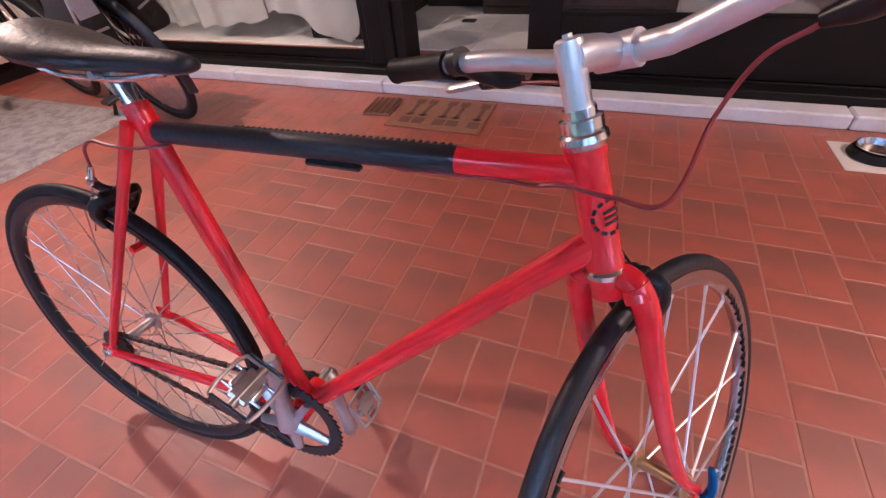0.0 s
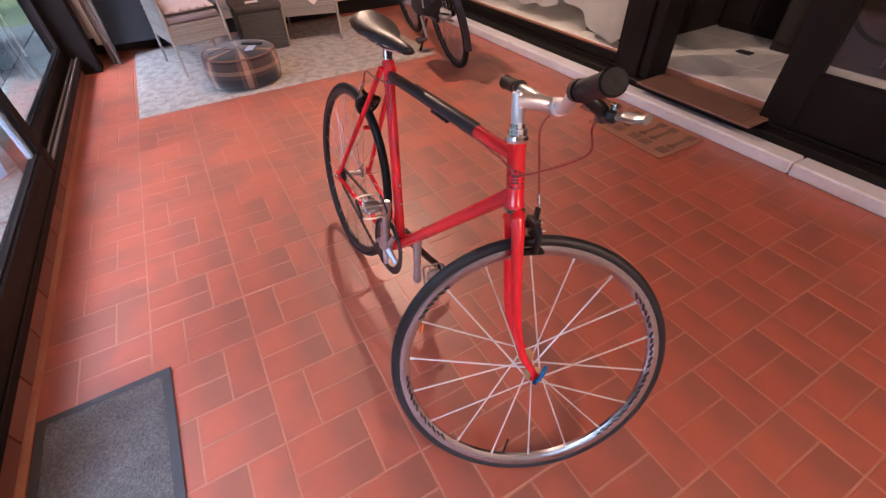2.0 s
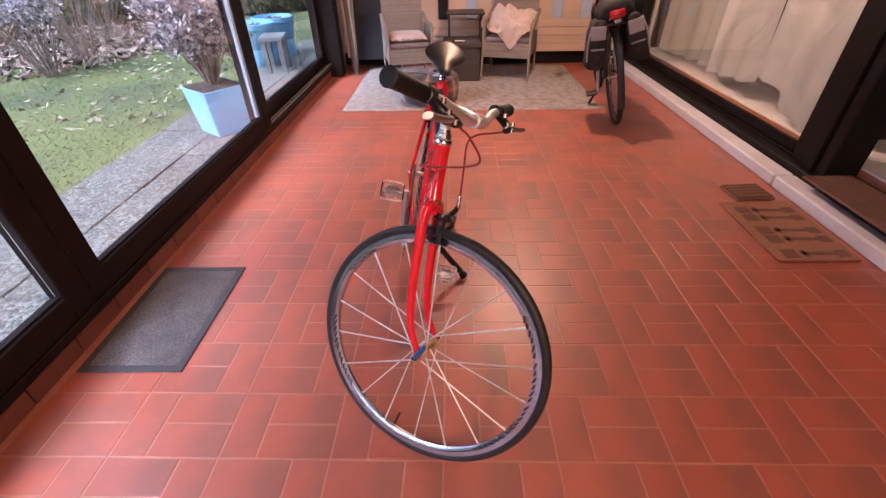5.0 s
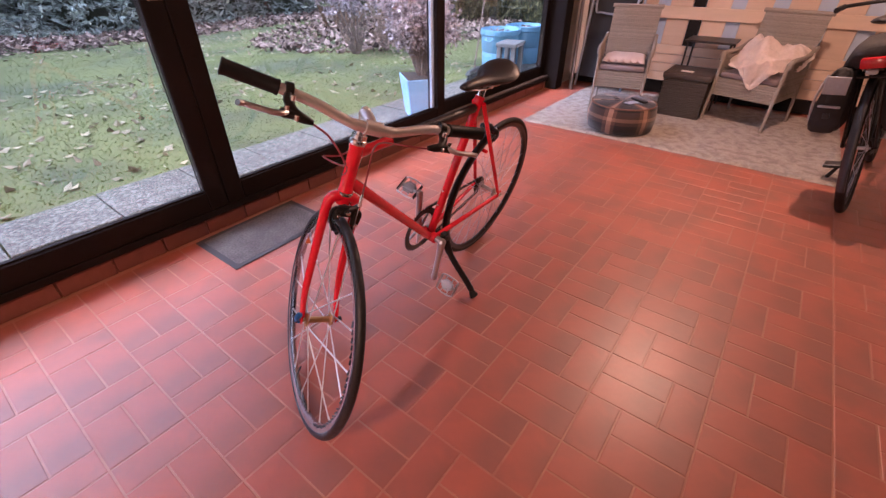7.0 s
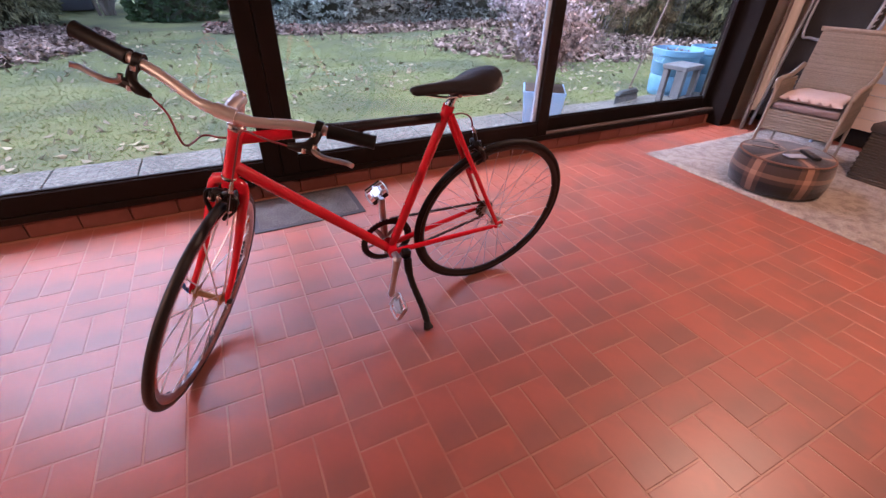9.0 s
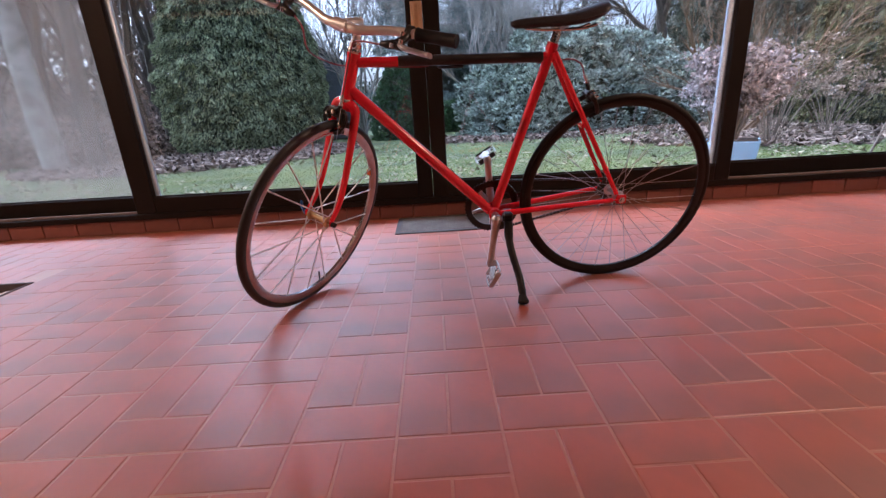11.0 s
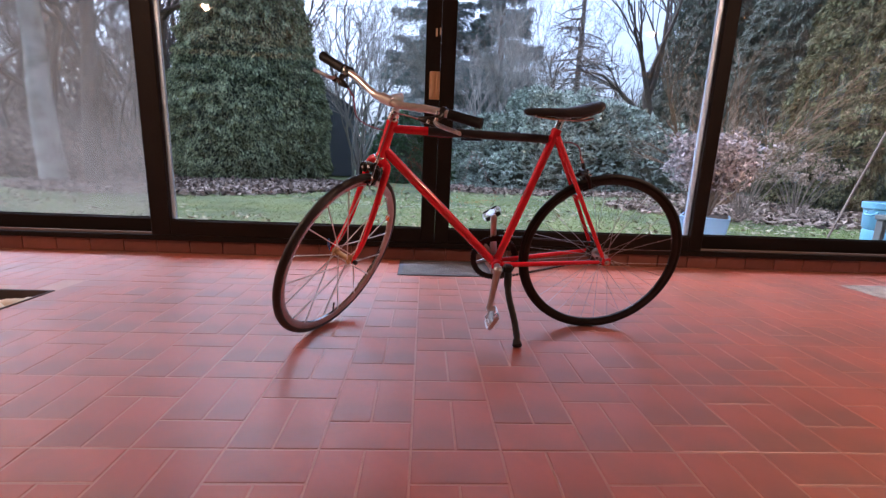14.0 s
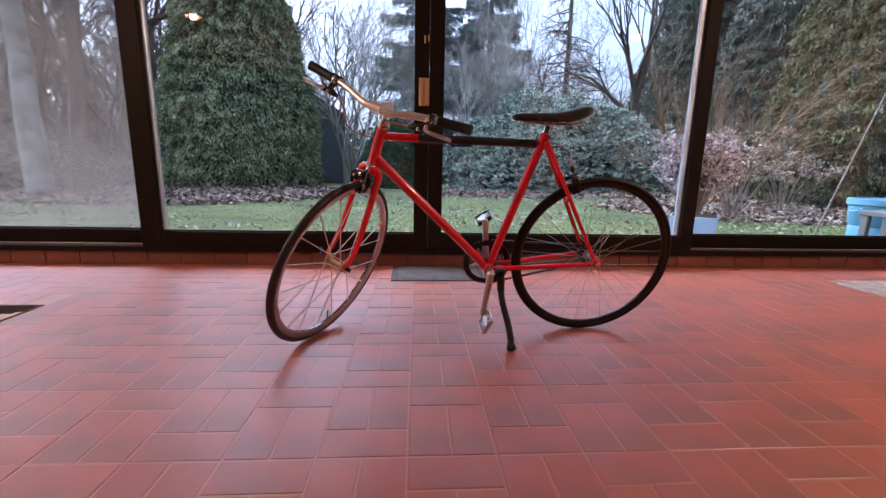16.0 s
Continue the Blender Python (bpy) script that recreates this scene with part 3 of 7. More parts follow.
span(bm, (X0, YD - 0.13, 2.05), (X1, YH - 0.10, CEIL), 0.003)
structure("wall_house_head", bm, M_BEAM, "varnished timber head beam over the doors", "wall")
bm = B()
span(bm, (X0, YH - 0.098, 1.90), (X1 - 0.08, YH - 0.075, 1.975), 0.004)
structure("trim", bm, M_BEAM, "varnished timber trim over the doors", "trim")

# room behind the doors; its dimness is painted as near-black surfaces
bm = B()
span(bm, (X0, -5.2, -0.1), (X1, YH - 0.362, 0.142))
structure("floor_indoors", bm, M_MORTAR, "mortar bed of the indoor floor", "floor")
INDOOR = bpy.data.objects["floor_indoors"]
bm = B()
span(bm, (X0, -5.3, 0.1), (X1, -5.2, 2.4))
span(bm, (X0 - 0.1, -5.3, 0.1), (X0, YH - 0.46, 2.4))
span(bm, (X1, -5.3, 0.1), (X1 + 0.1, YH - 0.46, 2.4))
structure("wall_indoors", bm, M_DARKROOM, "walls indoors, coloured near-black for the room's darkness", "wall")
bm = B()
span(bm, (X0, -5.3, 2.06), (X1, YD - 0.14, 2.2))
structure("ceiling_indoors", bm, M_DARKROOM, "ceiling indoors, coloured near-black for the room's darkness", "ceiling")
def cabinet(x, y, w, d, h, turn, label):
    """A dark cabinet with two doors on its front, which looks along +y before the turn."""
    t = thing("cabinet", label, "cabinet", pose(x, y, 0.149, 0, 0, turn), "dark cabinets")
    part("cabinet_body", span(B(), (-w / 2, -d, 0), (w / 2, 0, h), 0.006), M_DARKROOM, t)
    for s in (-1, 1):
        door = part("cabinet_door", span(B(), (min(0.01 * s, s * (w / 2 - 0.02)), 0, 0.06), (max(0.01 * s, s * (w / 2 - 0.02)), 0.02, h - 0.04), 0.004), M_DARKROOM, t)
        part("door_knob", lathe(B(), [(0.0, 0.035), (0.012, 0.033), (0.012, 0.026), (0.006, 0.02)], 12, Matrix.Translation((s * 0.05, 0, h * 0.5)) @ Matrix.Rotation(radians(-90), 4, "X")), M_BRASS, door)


# dark masses in the room's darkness colour; the third only fills the dark
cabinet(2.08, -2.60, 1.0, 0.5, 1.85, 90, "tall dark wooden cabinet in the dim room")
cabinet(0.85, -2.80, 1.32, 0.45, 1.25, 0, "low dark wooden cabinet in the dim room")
cabinet(1.80, -3.02, 0.5, 0.4, 1.85, 0, "tall narrow dark cabinet added to fill the room's darkness")


def curtain(x0, x1, hem, z1, y, label, cloth, folds=46, amp0=0.022):
    nx, nz = int((x1 - x0) / 0.012), 14
    bm = B()
    rows = []
    for j in range(nz + 1):
        f = j / nz
        row = []
        for i in range(nx + 1):
            x = x0 + (x1 - x0) * i / nx
            amp = amp0 * (1.2 - 0.5 * f)
            yy = y + amp * math.sin(x * folds + 1.5 * math.sin(x * 5.1) + 1.6 * f) + 0.012 * math.sin(x * 17 + 3 * f)
            low = float(np.interp(x, *zip(*hem))) + 0.008 * math.sin(x * 23)
            row.append(bm.verts.new((x, yy, low + (z1 - low) * f)))
        rows.append(row)
    for a, b in zip(rows, rows[1:]):
        for i in range(nx):
            bm.faces.new((a[i], a[i + 1], b[i + 1], b[i]))
    return tagged(part("curtain", bm, cloth), label, "curtain")


curtain(2.03, 2.80, ((2.03, 0.45), (2.09, 0.24), (2.16, 0.185), (2.28, 0.19), (2.45, 0.27), (2.60, 0.35), (2.70, 0.38), (2.80, 0.33)), 2.0, YD - 0.10, "white net curtain, lifted at the hem", M_CURTAIN, 19, 0.016)
curtain(2.84, 3.42, ((2.84, 0.30), (3.1, 0.27), (3.42, 0.24)), 2.0, YD - 0.12, "white net curtain in loose folds", M_CURTAIN, 30, 0.020)
curtain(3.45, 4.70, ((3.45, 0.24), (4.70, 0.19)), 2.0, YD - 0.22, "sheer grey net curtain before the dim room", M_NET, 22, 0.020)

# ---------------------------------------------------------------- the red bicycle
LEAN_SIDE = 10.93
BIKE = thing("bicycle", "red single-speed bicycle with black wrapped top tube, leaning on its kickstand", "bicycle",
             pose(1.290, 0.424, 0.0, 0, 0, 181.17) @ pose(0, 0, 0, -LEAN_SIDE, 0, 0))
WR = 0.3253                     # wheel radius
HUB_R, BB, SEAT, HB = Vector((0, 0, WR)), Vector((0.414, 0, 0.285)), Vector((0.251, 0, 0.787)), Vector((0.858, 0, 0.680))
UP = Vector((-math.sin(radians(17.8)), 0, math.cos(radians(17.8))))
HT = HB + UP * 0.130
STEER = Matrix.Translation(HB) @ Matrix.Rotation(radians(61.1), 4, UP) @ Matrix.Translation(-HB)
FWD = UP.cross(Vector((0, 1, 0))).normalized() * -1
FWD = FWD if FWD.x > 0 else -FWD
CROWN = HB - UP * 0.022
FORK = 0.3645
rot_head = Matrix.Rotation(math.atan2(UP.x, UP.z), 4, "Y")


def wheel(parent, name, m, tyre_mat, rim_mat, spokes, spoke_r, rim_depth, hub_mat, bladed, label, spoke_mat, R=WR, tyre_w=0.0125):
    """A spoked wheel that turns about y, with its centre at m."""
    rim_o = R - tyre_w * 2.0
    w = part(name, lathe(B(), [(rim_o + 0.004, -0.0105), (rim_o - 0.004, -0.0105), (rim_o - rim_depth * 0.6, -0.0095), (rim_o - rim_depth, -0.004), (rim_o - rim_depth, 0.004),
                               (rim_o - rim_depth * 0.6, 0.0095), (rim_o - 0.004, 0.0105), (rim_o + 0.004, 0.0105), (rim_o - 0.001, 0.0)], 72, AXIS_Y, close=True),
             rim_mat, parent, label, m=m)
    prof = [(R - tyre_w + tyre_w * math.cos(a) * (1.0 if abs(a) > 0.5 else 1.03), tyre_w * math.sin(a)) for a in [k * math.tau / 14 for k in range(14)]]
    part("tyre", lathe(B(), prof, 80, AXIS_Y, close=True), tyre_mat, w)
    hw = 0.034
    part("hub", lathe(B(), [(0.0, -0.050), (0.006, -0.050), (0.006, -0.040), (0.014, -0.040), (0.020, -hw - 0.002), (0.020, -hw + 0.002), (0.010, -hw + 0.004), (0.0085, 0),
                            (0.010, hw - 0.004), (0.020, hw - 0.002), (0.020, hw + 0.002), (0.014, 0.040), (0.006, 0.040), (0.006, 0.050), (0.0, 0.050)], 20, AXIS_Y), hub_mat, w)
    meshes = {}
    for i in range(spokes):
        side = 1 if i % 2 else -1
        cross = (1 if (i // 2) % 2 else -1)
        key = (side, cross)
        if key not in meshes:
            a = radians(52 if spokes > 24 else 62) * cross
            p0 = Vector((0.018 * math.cos(a), side * hw, 0.018 * math.sin(a)))
            p1 = Vector((rim_o - rim_depth + 0.002, side * 0.002, 0))
            bm = B()
            tube(bm, [p0, p0.lerp(p1, 0.5), p1 - (p1 - p0).normalized() * 0.012], spoke_r, 5 if spokes > 24 else 6, flat=0.45 if bladed else 1.0)
            tube(bm, [p1 - (p1 - p0).normalized() * 0.014, p1], spoke_r * 1.35, 6)
            meshes[key] = mesh_of("spoke", bm, spoke_mat)
        ob = new("spoke", meshes[key])
        ob.parent = w
        ob.matrix_basis = Matrix.Rotation(math.tau * (i + 0.5) / spokes, 4, "Y")
    return w


# frame tubes, one mesh each
def ftube(name, a, b, r, label="", r2=None, seg=18):
    return part(name, tube(B(), [a, Vector(a).lerp(Vector(b), 0.5), b], [r, ((r2 or r) + r) / 2, r2 or r], seg), M_RED, BIKE, label)


TT0, TT1 = Vector((0.263, 0, 0.765)), Vector((0.827, 0, 0.777))
ftube("seat_tube", BB, SEAT + (SEAT - BB).normalized() * 0.012, 0.0150)
ftube("top_tube", TT0, TT1, 0.0140)
ftube("down_tube", BB + Vector((0.012, 0, 0.004)), HB + Vector((-0.006, 0, 0.032)), 0.0165)
part("head_tube", tube(B(), [HB, HB + UP * 0.01, HB + UP * 0.012, HT - UP * 0.012, HT - UP * 0.01, HT], [0.0195, 0.0195, 0.0182, 0.0182, 0.0195, 0.0195], 22), M_RED, BIKE)
part("bottom_bracket_shell", lathe(B(), [(0.021, -0.034), (0.021, 0.034)], 22, Matrix.Translation(BB) @ AXIS_Y), M_RED, BIKE)
for s in (1, -1):
    ftube("chainstay", BB + Vector((-0.02, s * 0.022, 0)), HUB_R + Vector((0.028, s * 0.060, -0.002)), 0.0105, r2=0.0075, seg=12)
    ftube("seatstay", SEAT + Vector((-0.004, s * 0.019, -0.008)), HUB_R + Vector((0.018, s * 0.060, 0.020)), 0.0085, r2=0.0070, seg=12)
    bm = B()
    tube(bm, [HUB_R + Vector((0.036, s * 0.060, -0.003)), HUB_R + Vector((0.0, s * 0.060, 0)), HUB_R + Vector((0.022, s * 0.060, 0.028))], 0.0075, 8, flat=0.5)
    box(bm, HUB_R + Vector((0, s * 0.060, 0)), (0.034, 0.005, 0.030), 0.004)
    part("dropout", bm, M_RED, BIKE)
    part("axle_nut", lathe(B(), [(0.0, 0.062), (0.011, 0.062), (0.011, 0.069), (0.006, 0.070), (0.006, 0.075), (0.0, 0.076)], 6,
                           Matrix.Translation(HUB_R) @ (AXIS_Y if s > 0 else Matrix.Rotation(radians(90), 4, "X"))), M_CHROME, BIKE)
bm = B()
tube(bm, [(0.139, -0.022, 0.563), (0.139, 0.022, 0.563)], 0.007, 10)
part("seatstay_bridge", bm, M_RED, BIKE)
for d in (0.25, 0.36):
    p = BB.lerp(SEAT, d) + Vector((0.014, 0, 0.004))
    part("bottle_bolt", tube(B(), [p, p + Vector((0.006, 0, 0.002))], 0.0035, 8), M_CHROME, BIKE)
for d in (0.30, 0.42):
    p = BB.lerp(HB, d) + Vector((-0.012, 0, 0.014))
    part("bottle_bolt", tube(B(), [p, p + Vector((-0.003, 0, 0.005))], 0.003, 8), M_CHROME, BIKE)
# black padded wrap on the top tube, laced along one side
wrap = part("top_tube_wrap", tube(B(), [TT0.lerp(TT1, f) for f in (0.02, 0.03, 0.4, 0.765, 0.770)], [0.0136, 0.0147, 0.0147, 0.0147, 0.0136], 20), M_LEATHER, BIKE, "black vinyl top tube wrap with lacing")
bm = B()
for k in range(34):
    p = TT0.lerp(TT1, 0.25 + 0.50 * k / 33) + Vector((0, 0.006, 0.0135))
    box(bm, p, (0.004, 0.009, 0.003), 0.0008)
part("lacing", bm, M_STITCH, wrap)
part("wrap_flap", box(B(), TT0.lerp(TT1, 0.50) + Vector((0, -0.002, -0.019)), (0.075, 0.012, 0.008), 0.003), M_LEATHER, wrap)
# round black emblem on the front of the head tube, as plain strokes
emblem = B()
for k in range(12):
    a = math.tau * k / 12
    th, h = -0.75 + 0.017 / 0.0182 * math.cos(a), 0.060 + 0.017 * math.sin(a)
    box(emblem, (0, 0, 0), (0.0012, 0.0055, 0.0035), 0, m=Matrix.Translation(HB + UP * h) @ rot_head @ Matrix.Rotation(th, 4, "Z") @ Matrix.Translation((0.0184, 0, 0)) @ Matrix.Rotation(a + math.pi / 2, 4, "X"))
for dz in (-0.006, 0.0, 0.006):
    box(emblem, (0, 0, 0), (0.0012, 0.014, 0.0030), 0, m=Matrix.Translation(HB + UP * (0.060 + dz)) @ rot_head @ Matrix.Rotation(-0.75, 4, "Z") @ Matrix.Translation((0.0182, 0, 0)))
tagged(part("head_emblem", emblem, M_DECAL, BIKE, "round black painted emblem"), kind="stuff")
# seatpost, clamp, saddle
SD = (SEAT - BB).normalized()
part("seatpost", tube(B(), [SEAT - SD * 0.03, SEAT + SD * 0.042, SEAT + SD * 0.049], [0.0128, 0.0128, 0.010], 18), M_CHROME, BIKE)
part("seat_collar", tube(B(), [SEAT - SD * 0.006, SEAT + SD * 0.014], 0.0175, 18), M_RED, BIKE)
SC = SEAT + SD * 0.050
bm = B()
box(bm, SC + Vector((-0.004, 0, 0.004)), (0.045, 0.036, 0.014), 0.004)
tube(bm, [SC + Vector((-0.004, -0.03, 0.004)), SC + Vector((-0.004, 0.03, 0.004))], 0.006, 10)
part("saddle_clamp", bm, M_ALLOY, BIKE)
L0, L1 = 0.102, 0.372
prof = [(0.0, 0.030, 0.014), (0.03, 0.052, 0.025), (0.10, 0.068, 0.032), (0.20, 0.072, 0.034), (0.30, 0.066, 0.032), (0.45, 0.042, 0.029), (0.62, 0.025, 0.027), (0.85, 0.020, 0.024), (0.95, 0.018, 0.021), (0.985, 0.014, 0.015), (1.0, 0.007, 0.008)]
bm = B()
rings = []
for f, hw, th in prof:
    x = L0 + (L1 - L0) * f
    z = 0.873 - 0.005 * math.sin(math.pi * f) + 0.020 * max(0.0, 1 - f / 0.45) ** 1.5 - 0.012 * f - 0.005 * max(0.0, f - 0.8) * 5
    ring = []
    for k in range(14):
        a = math.tau * k / 14
        c, s = math.cos(a), math.sin(a)
        drop = (abs(c) ** 2.2) * th * 0.35
        ring.append(bm.verts.new((x, hw * c, z + (th * 0.35 * s if s > 0 else th * 0.75 * s) - drop)))
    rings.append(ring)
for a, b in zip(rings, rings[1:]):
    for k in range(14):
        bm.faces.new((a[k], b[k], b[(k + 1) % 14], a[(k + 1) % 14]))
bm.faces.new(rings[0])
bm.faces.new(rings[-1][::-1])
bmesh.ops.recalc_face_normals(bm, faces=bm.faces[:])
saddle = part("saddle", bm, M_LEATHER, BIKE, "black vinyl saddle", sharp=60)
for s in (1, -1):
    part("saddle_rail", tube(B(), curve_pts([(0.135, s * 0.028, 0.844), (0.165, s * 0.024, 0.836), (0.20, s * 0.021, 0.834), (0.27, s * 0.021, 0.835), (0.33, s * 0.008, 0.841)], 5), 0.0036, 8), M_CHROME, saddle)
# wheels
rear = wheel(BIKE, "rear_wheel", Matrix.Translation(HUB_R), M_RUBBER, M_BLACK, 32, 0.00095, 0.016, M_ALLOY, False, "black rim with thin steel spokes", M_STEEL, tyre_w=0.0112)
AX = CROWN - UP * FORK + FWD * 0.048
front_m = STEER @ Matrix.Translation(AX)
front = wheel(BIKE, "front_wheel", front_m, M_TYRE_F, M_RIM, 18, 0.0021, 0.019, M_GOLD, False, "silver rim with thick pale spokes", M_BLADE, tyre_w=0.0122)
for a0 in (-0.55, -0.15, 0.25, 0.65, 2.6, 3.5, 3.9):
    bm = B()
    for s in (-1,):
        for k in range(6):
            a = a0 + k * 0.062
            r = WR - 0.037
            c = Vector((r * math.cos(a), s * 0.0097, r * math.sin(a)))
            box(bm, (0, 0, 0), (0.0040, 0.0030, 0.017 if k % 2 else 0.013), 0, m=Matrix.Translation(c) @ Matrix.Rotation(-a + (0.45 if k % 2 else 0.30), 4, "Y"))
    part("rim_decal", bm, M_DECAL, front, "black stickers on the rim")
part("rim_reflector", box(B(), (WR * -0.84, 0, 0.035), (0.006, 0.016, 0.022), 0.002), M_ORANGE, front, "small orange spoke reflector")
part("valve", tube(B(), [(0.03, 0, -0.276), (0.028, 0, -0.233)], 0.003, 8), M_BLACK, front)
# fork, in steered position
def steered(name, bm, material, label="", parent=BIKE):
    bmesh.ops.transform(bm, matrix=STEER, verts=bm.verts[:])
    return part(name, bm, material, parent, label)


bm = B()
tube(bm, curve_pts([CROWN + Vector((0, 0.036, -0.012)), CROWN + Vector((0, 0.026, 0.006)), CROWN + Vector((0, 0, 0.012)), CROWN + Vector((0, -0.026, 0.006)), CROWN + Vector((0, -0.036, -0.012))], 5), 0.0146, 16)
tube(bm, [CROWN - UP * 0.012, HB - UP * 0.004], 0.0185, 18)
steered("fork_crown", bm, M_RED)
for s in (1, -1):
    lat = Vector((0, s * 0.041, 0))
    pts = curve_pts([CROWN + lat * 0.72 + UP * 0.005, CROWN + lat * 0.95 - UP * 0.022, CROWN + lat - UP * 0.10, CROWN + lat * 1.06 - UP * 0.22 + FWD * 0.004, CROWN + lat * 1.15 - UP * 0.30 + FWD * 0.018, AX + Vector((0, s * 0.049, 0)) + UP * 0.008], 5)
    n = len(pts)
    steered("fork_blade", tube(B(), pts, [0.0150 - 0.0075 * k / (n - 1) for k in range(n)], 16), M_RED)
    bm = B()
    box(bm, AX + Vector((0, s * 0.050, 0.002)), (0.020, 0.005, 0.022), 0.003)
    steered("fork_end", bm, M_RED)
# quick release: blue lever on the right side, nut on the left
bm = B()
tube(bm, curve_pts([AX + Vector((0, -0.060, -0.004)), AX + Vector((0.004, -0.066, 0.018)), AX + Vector((0.008, -0.062, 0.045))], 5), [0.010] + [0.008] * 9 + [0.005], 10, flat=0.6)
steered("quick_release", bm, M_BLUE, "blue anodised quick release lever")
steered("skewer_nut", lathe(B(), [(0.0, 0.053), (0.009, 0.053), (0.008, 0.066), (0.0, 0.067)], 12, Matrix.Translation(AX) @ AXIS_Y), M_BLACK)
# headset
steered("headset_lower", tube(B(), [HB - UP * 0.010, HB - UP * 0.008, HB - UP * 0.002, HB + UP * 0.001], [0.0185, 0.0215, 0.0225, 0.020], 24), M_CHROME)
steered("headset_upper", tube(B(), [HT - UP * 0.002, HT + UP * 0.004, HT + UP * 0.010, HT + UP * 0.013, HT + UP * 0.014, HT + UP * 0.024, HT + UP * 0.025, HT + UP * 0.033],
                              [0.0195, 0.0225, 0.0215, 0.018, 0.0195, 0.0195, 0.015, 0.015], 24), M_CHROME)
# quill stem and bar
ST = HT + UP * 0.090
CL = HT + FWD * 0.072 + UP * 0.062
bm = B()
tube(bm, [HT + UP * 0.02, ST - UP * 0.006, ST - UP * 0.002, ST], [0.0124, 0.0124, 0.0118, 0.0095], 20)
tube(bm, [HT + UP * 0.0735 - FWD * 0.003, HT + UP * 0.0735 + FWD * 0.012, HT + UP * 0.070 + FWD * 0.038, CL - FWD * 0.006 + UP * 0.001], [0.0155, 0.0162, 0.0152, 0.0142], 18)
tube(bm, [ST - UP * 0.002, ST + UP * 0.003], 0.0045, 6)
steered("stem", bm, M_SATIN, "silver quill stem")
steered("bar_clamp", tube(B(), [CL + Vector((0, -0.021, 0)), CL + Vector((0, 0.021, 0))], 0.0168, 18), M_SATIN)
bar = [CL + Vector((0, s * y, 0)) + FWD * f + UP * u for s, y, f, u in
       [(-1, 0.312, -0.034, 0.043), (-1, 0.22, -0.028, 0.033), (-1, 0.14, -0.018, 0.022), (-1, 0.075, -0.005, 0.006), (-1, 0.04, 0.0, 0.0),
        (1, 0.04, 0.0, 0.0), (1, 0.075, -0.005, 0.006), (1, 0.14, -0.018, 0.022), (1, 0.22, -0.028, 0.033), (1, 0.312, -0.034, 0.043)]]
pts = curve_pts(bar, 6)
steered("handlebar", tube(B(), pts, [0.0115 if abs((p - CL).y) > 0.05 else 0.0127 for p in pts], 16), M_SATIN, "silver riser handlebar")
for s in (1, -1):
    e = CL + Vector((0, s * 0.316, 0)) - FWD * 0.034 + UP * 0.0435
    i = CL + Vector((0, s * 0.208, 0)) - FWD * 0.027 + UP * 0.0315
    ps = [i.lerp(e, f) for f in (0, 0.03, 0.06, 0.5, 0.94, 0.98, 1.0)]
    steered("grip", tube(B(), ps, [0.0165, 0.0170, 0.0155, 0.0155, 0.0160, 0.0175, 0.015], 18), M_RUBBER, "black rubber grip")
    c = i + Vector((0, -s * 0.020, 0))
    bm = B()
    tube(bm, [c + Vector((0, -s * 0.008, 0)), c + Vector((0, s * 0.008, 0))], 0.0165, 16)
    tube(bm, curve_pts([c, c + FWD * 0.026 - UP * 0.020, c + FWD * 0.046 - UP * 0.036 - Vector((0, s * 0.016, 0)), c + FWD * 0.050 - UP * 0.043 - Vector((0, s * 0.048, 0))], 4), [0.0105] * 8 + [0.0115, 0.011, 0.010, 0.008, 0.006], 12)
    box(bm, c + FWD * 0.046 - UP * 0.036 + Vector((0, s * 0.002, 0)), (0.020, 0.034, 0.018), 0.005)
    lever = steered("brake_lever_body", bm, M_BLACK)
    for df, du, dy in ((0.050, -0.026, 0.008), (0.030, -0.008, -0.004), (0.056, -0.040, -0.012)):
        q = c + FWD * df + UP * du + Vector((0, s * dy, 0))
        steered("lever_bolt", tube(B(), [q - UP * 0.004, q + UP * 0.006, q + UP * 0.007], [0.0055, 0.0055, 0.004], 8), M_CHROME, parent=lever)
    lp = [c + FWD * 0.042 - UP * 0.034, c + FWD * 0.060 - UP * 0.036 + Vector((0, s * 0.025, 0)), c + FWD * 0.056 - UP * 0.036 + Vector((0, s * 0.055, 0)), c + FWD * 0.050 - UP * 0.035 + Vector((0, s * 0.082, 0)), c + FWD * 0.055 - UP * 0.034 + Vector((0, s * 0.096, 0))]
    bm = B()
    tube(bm, curve_pts(lp, 5), 0.0092, 10, flat=0.65)
    steered("brake_lever", bm, M_ALLOY, "silver lever blade", parent=BIKE)
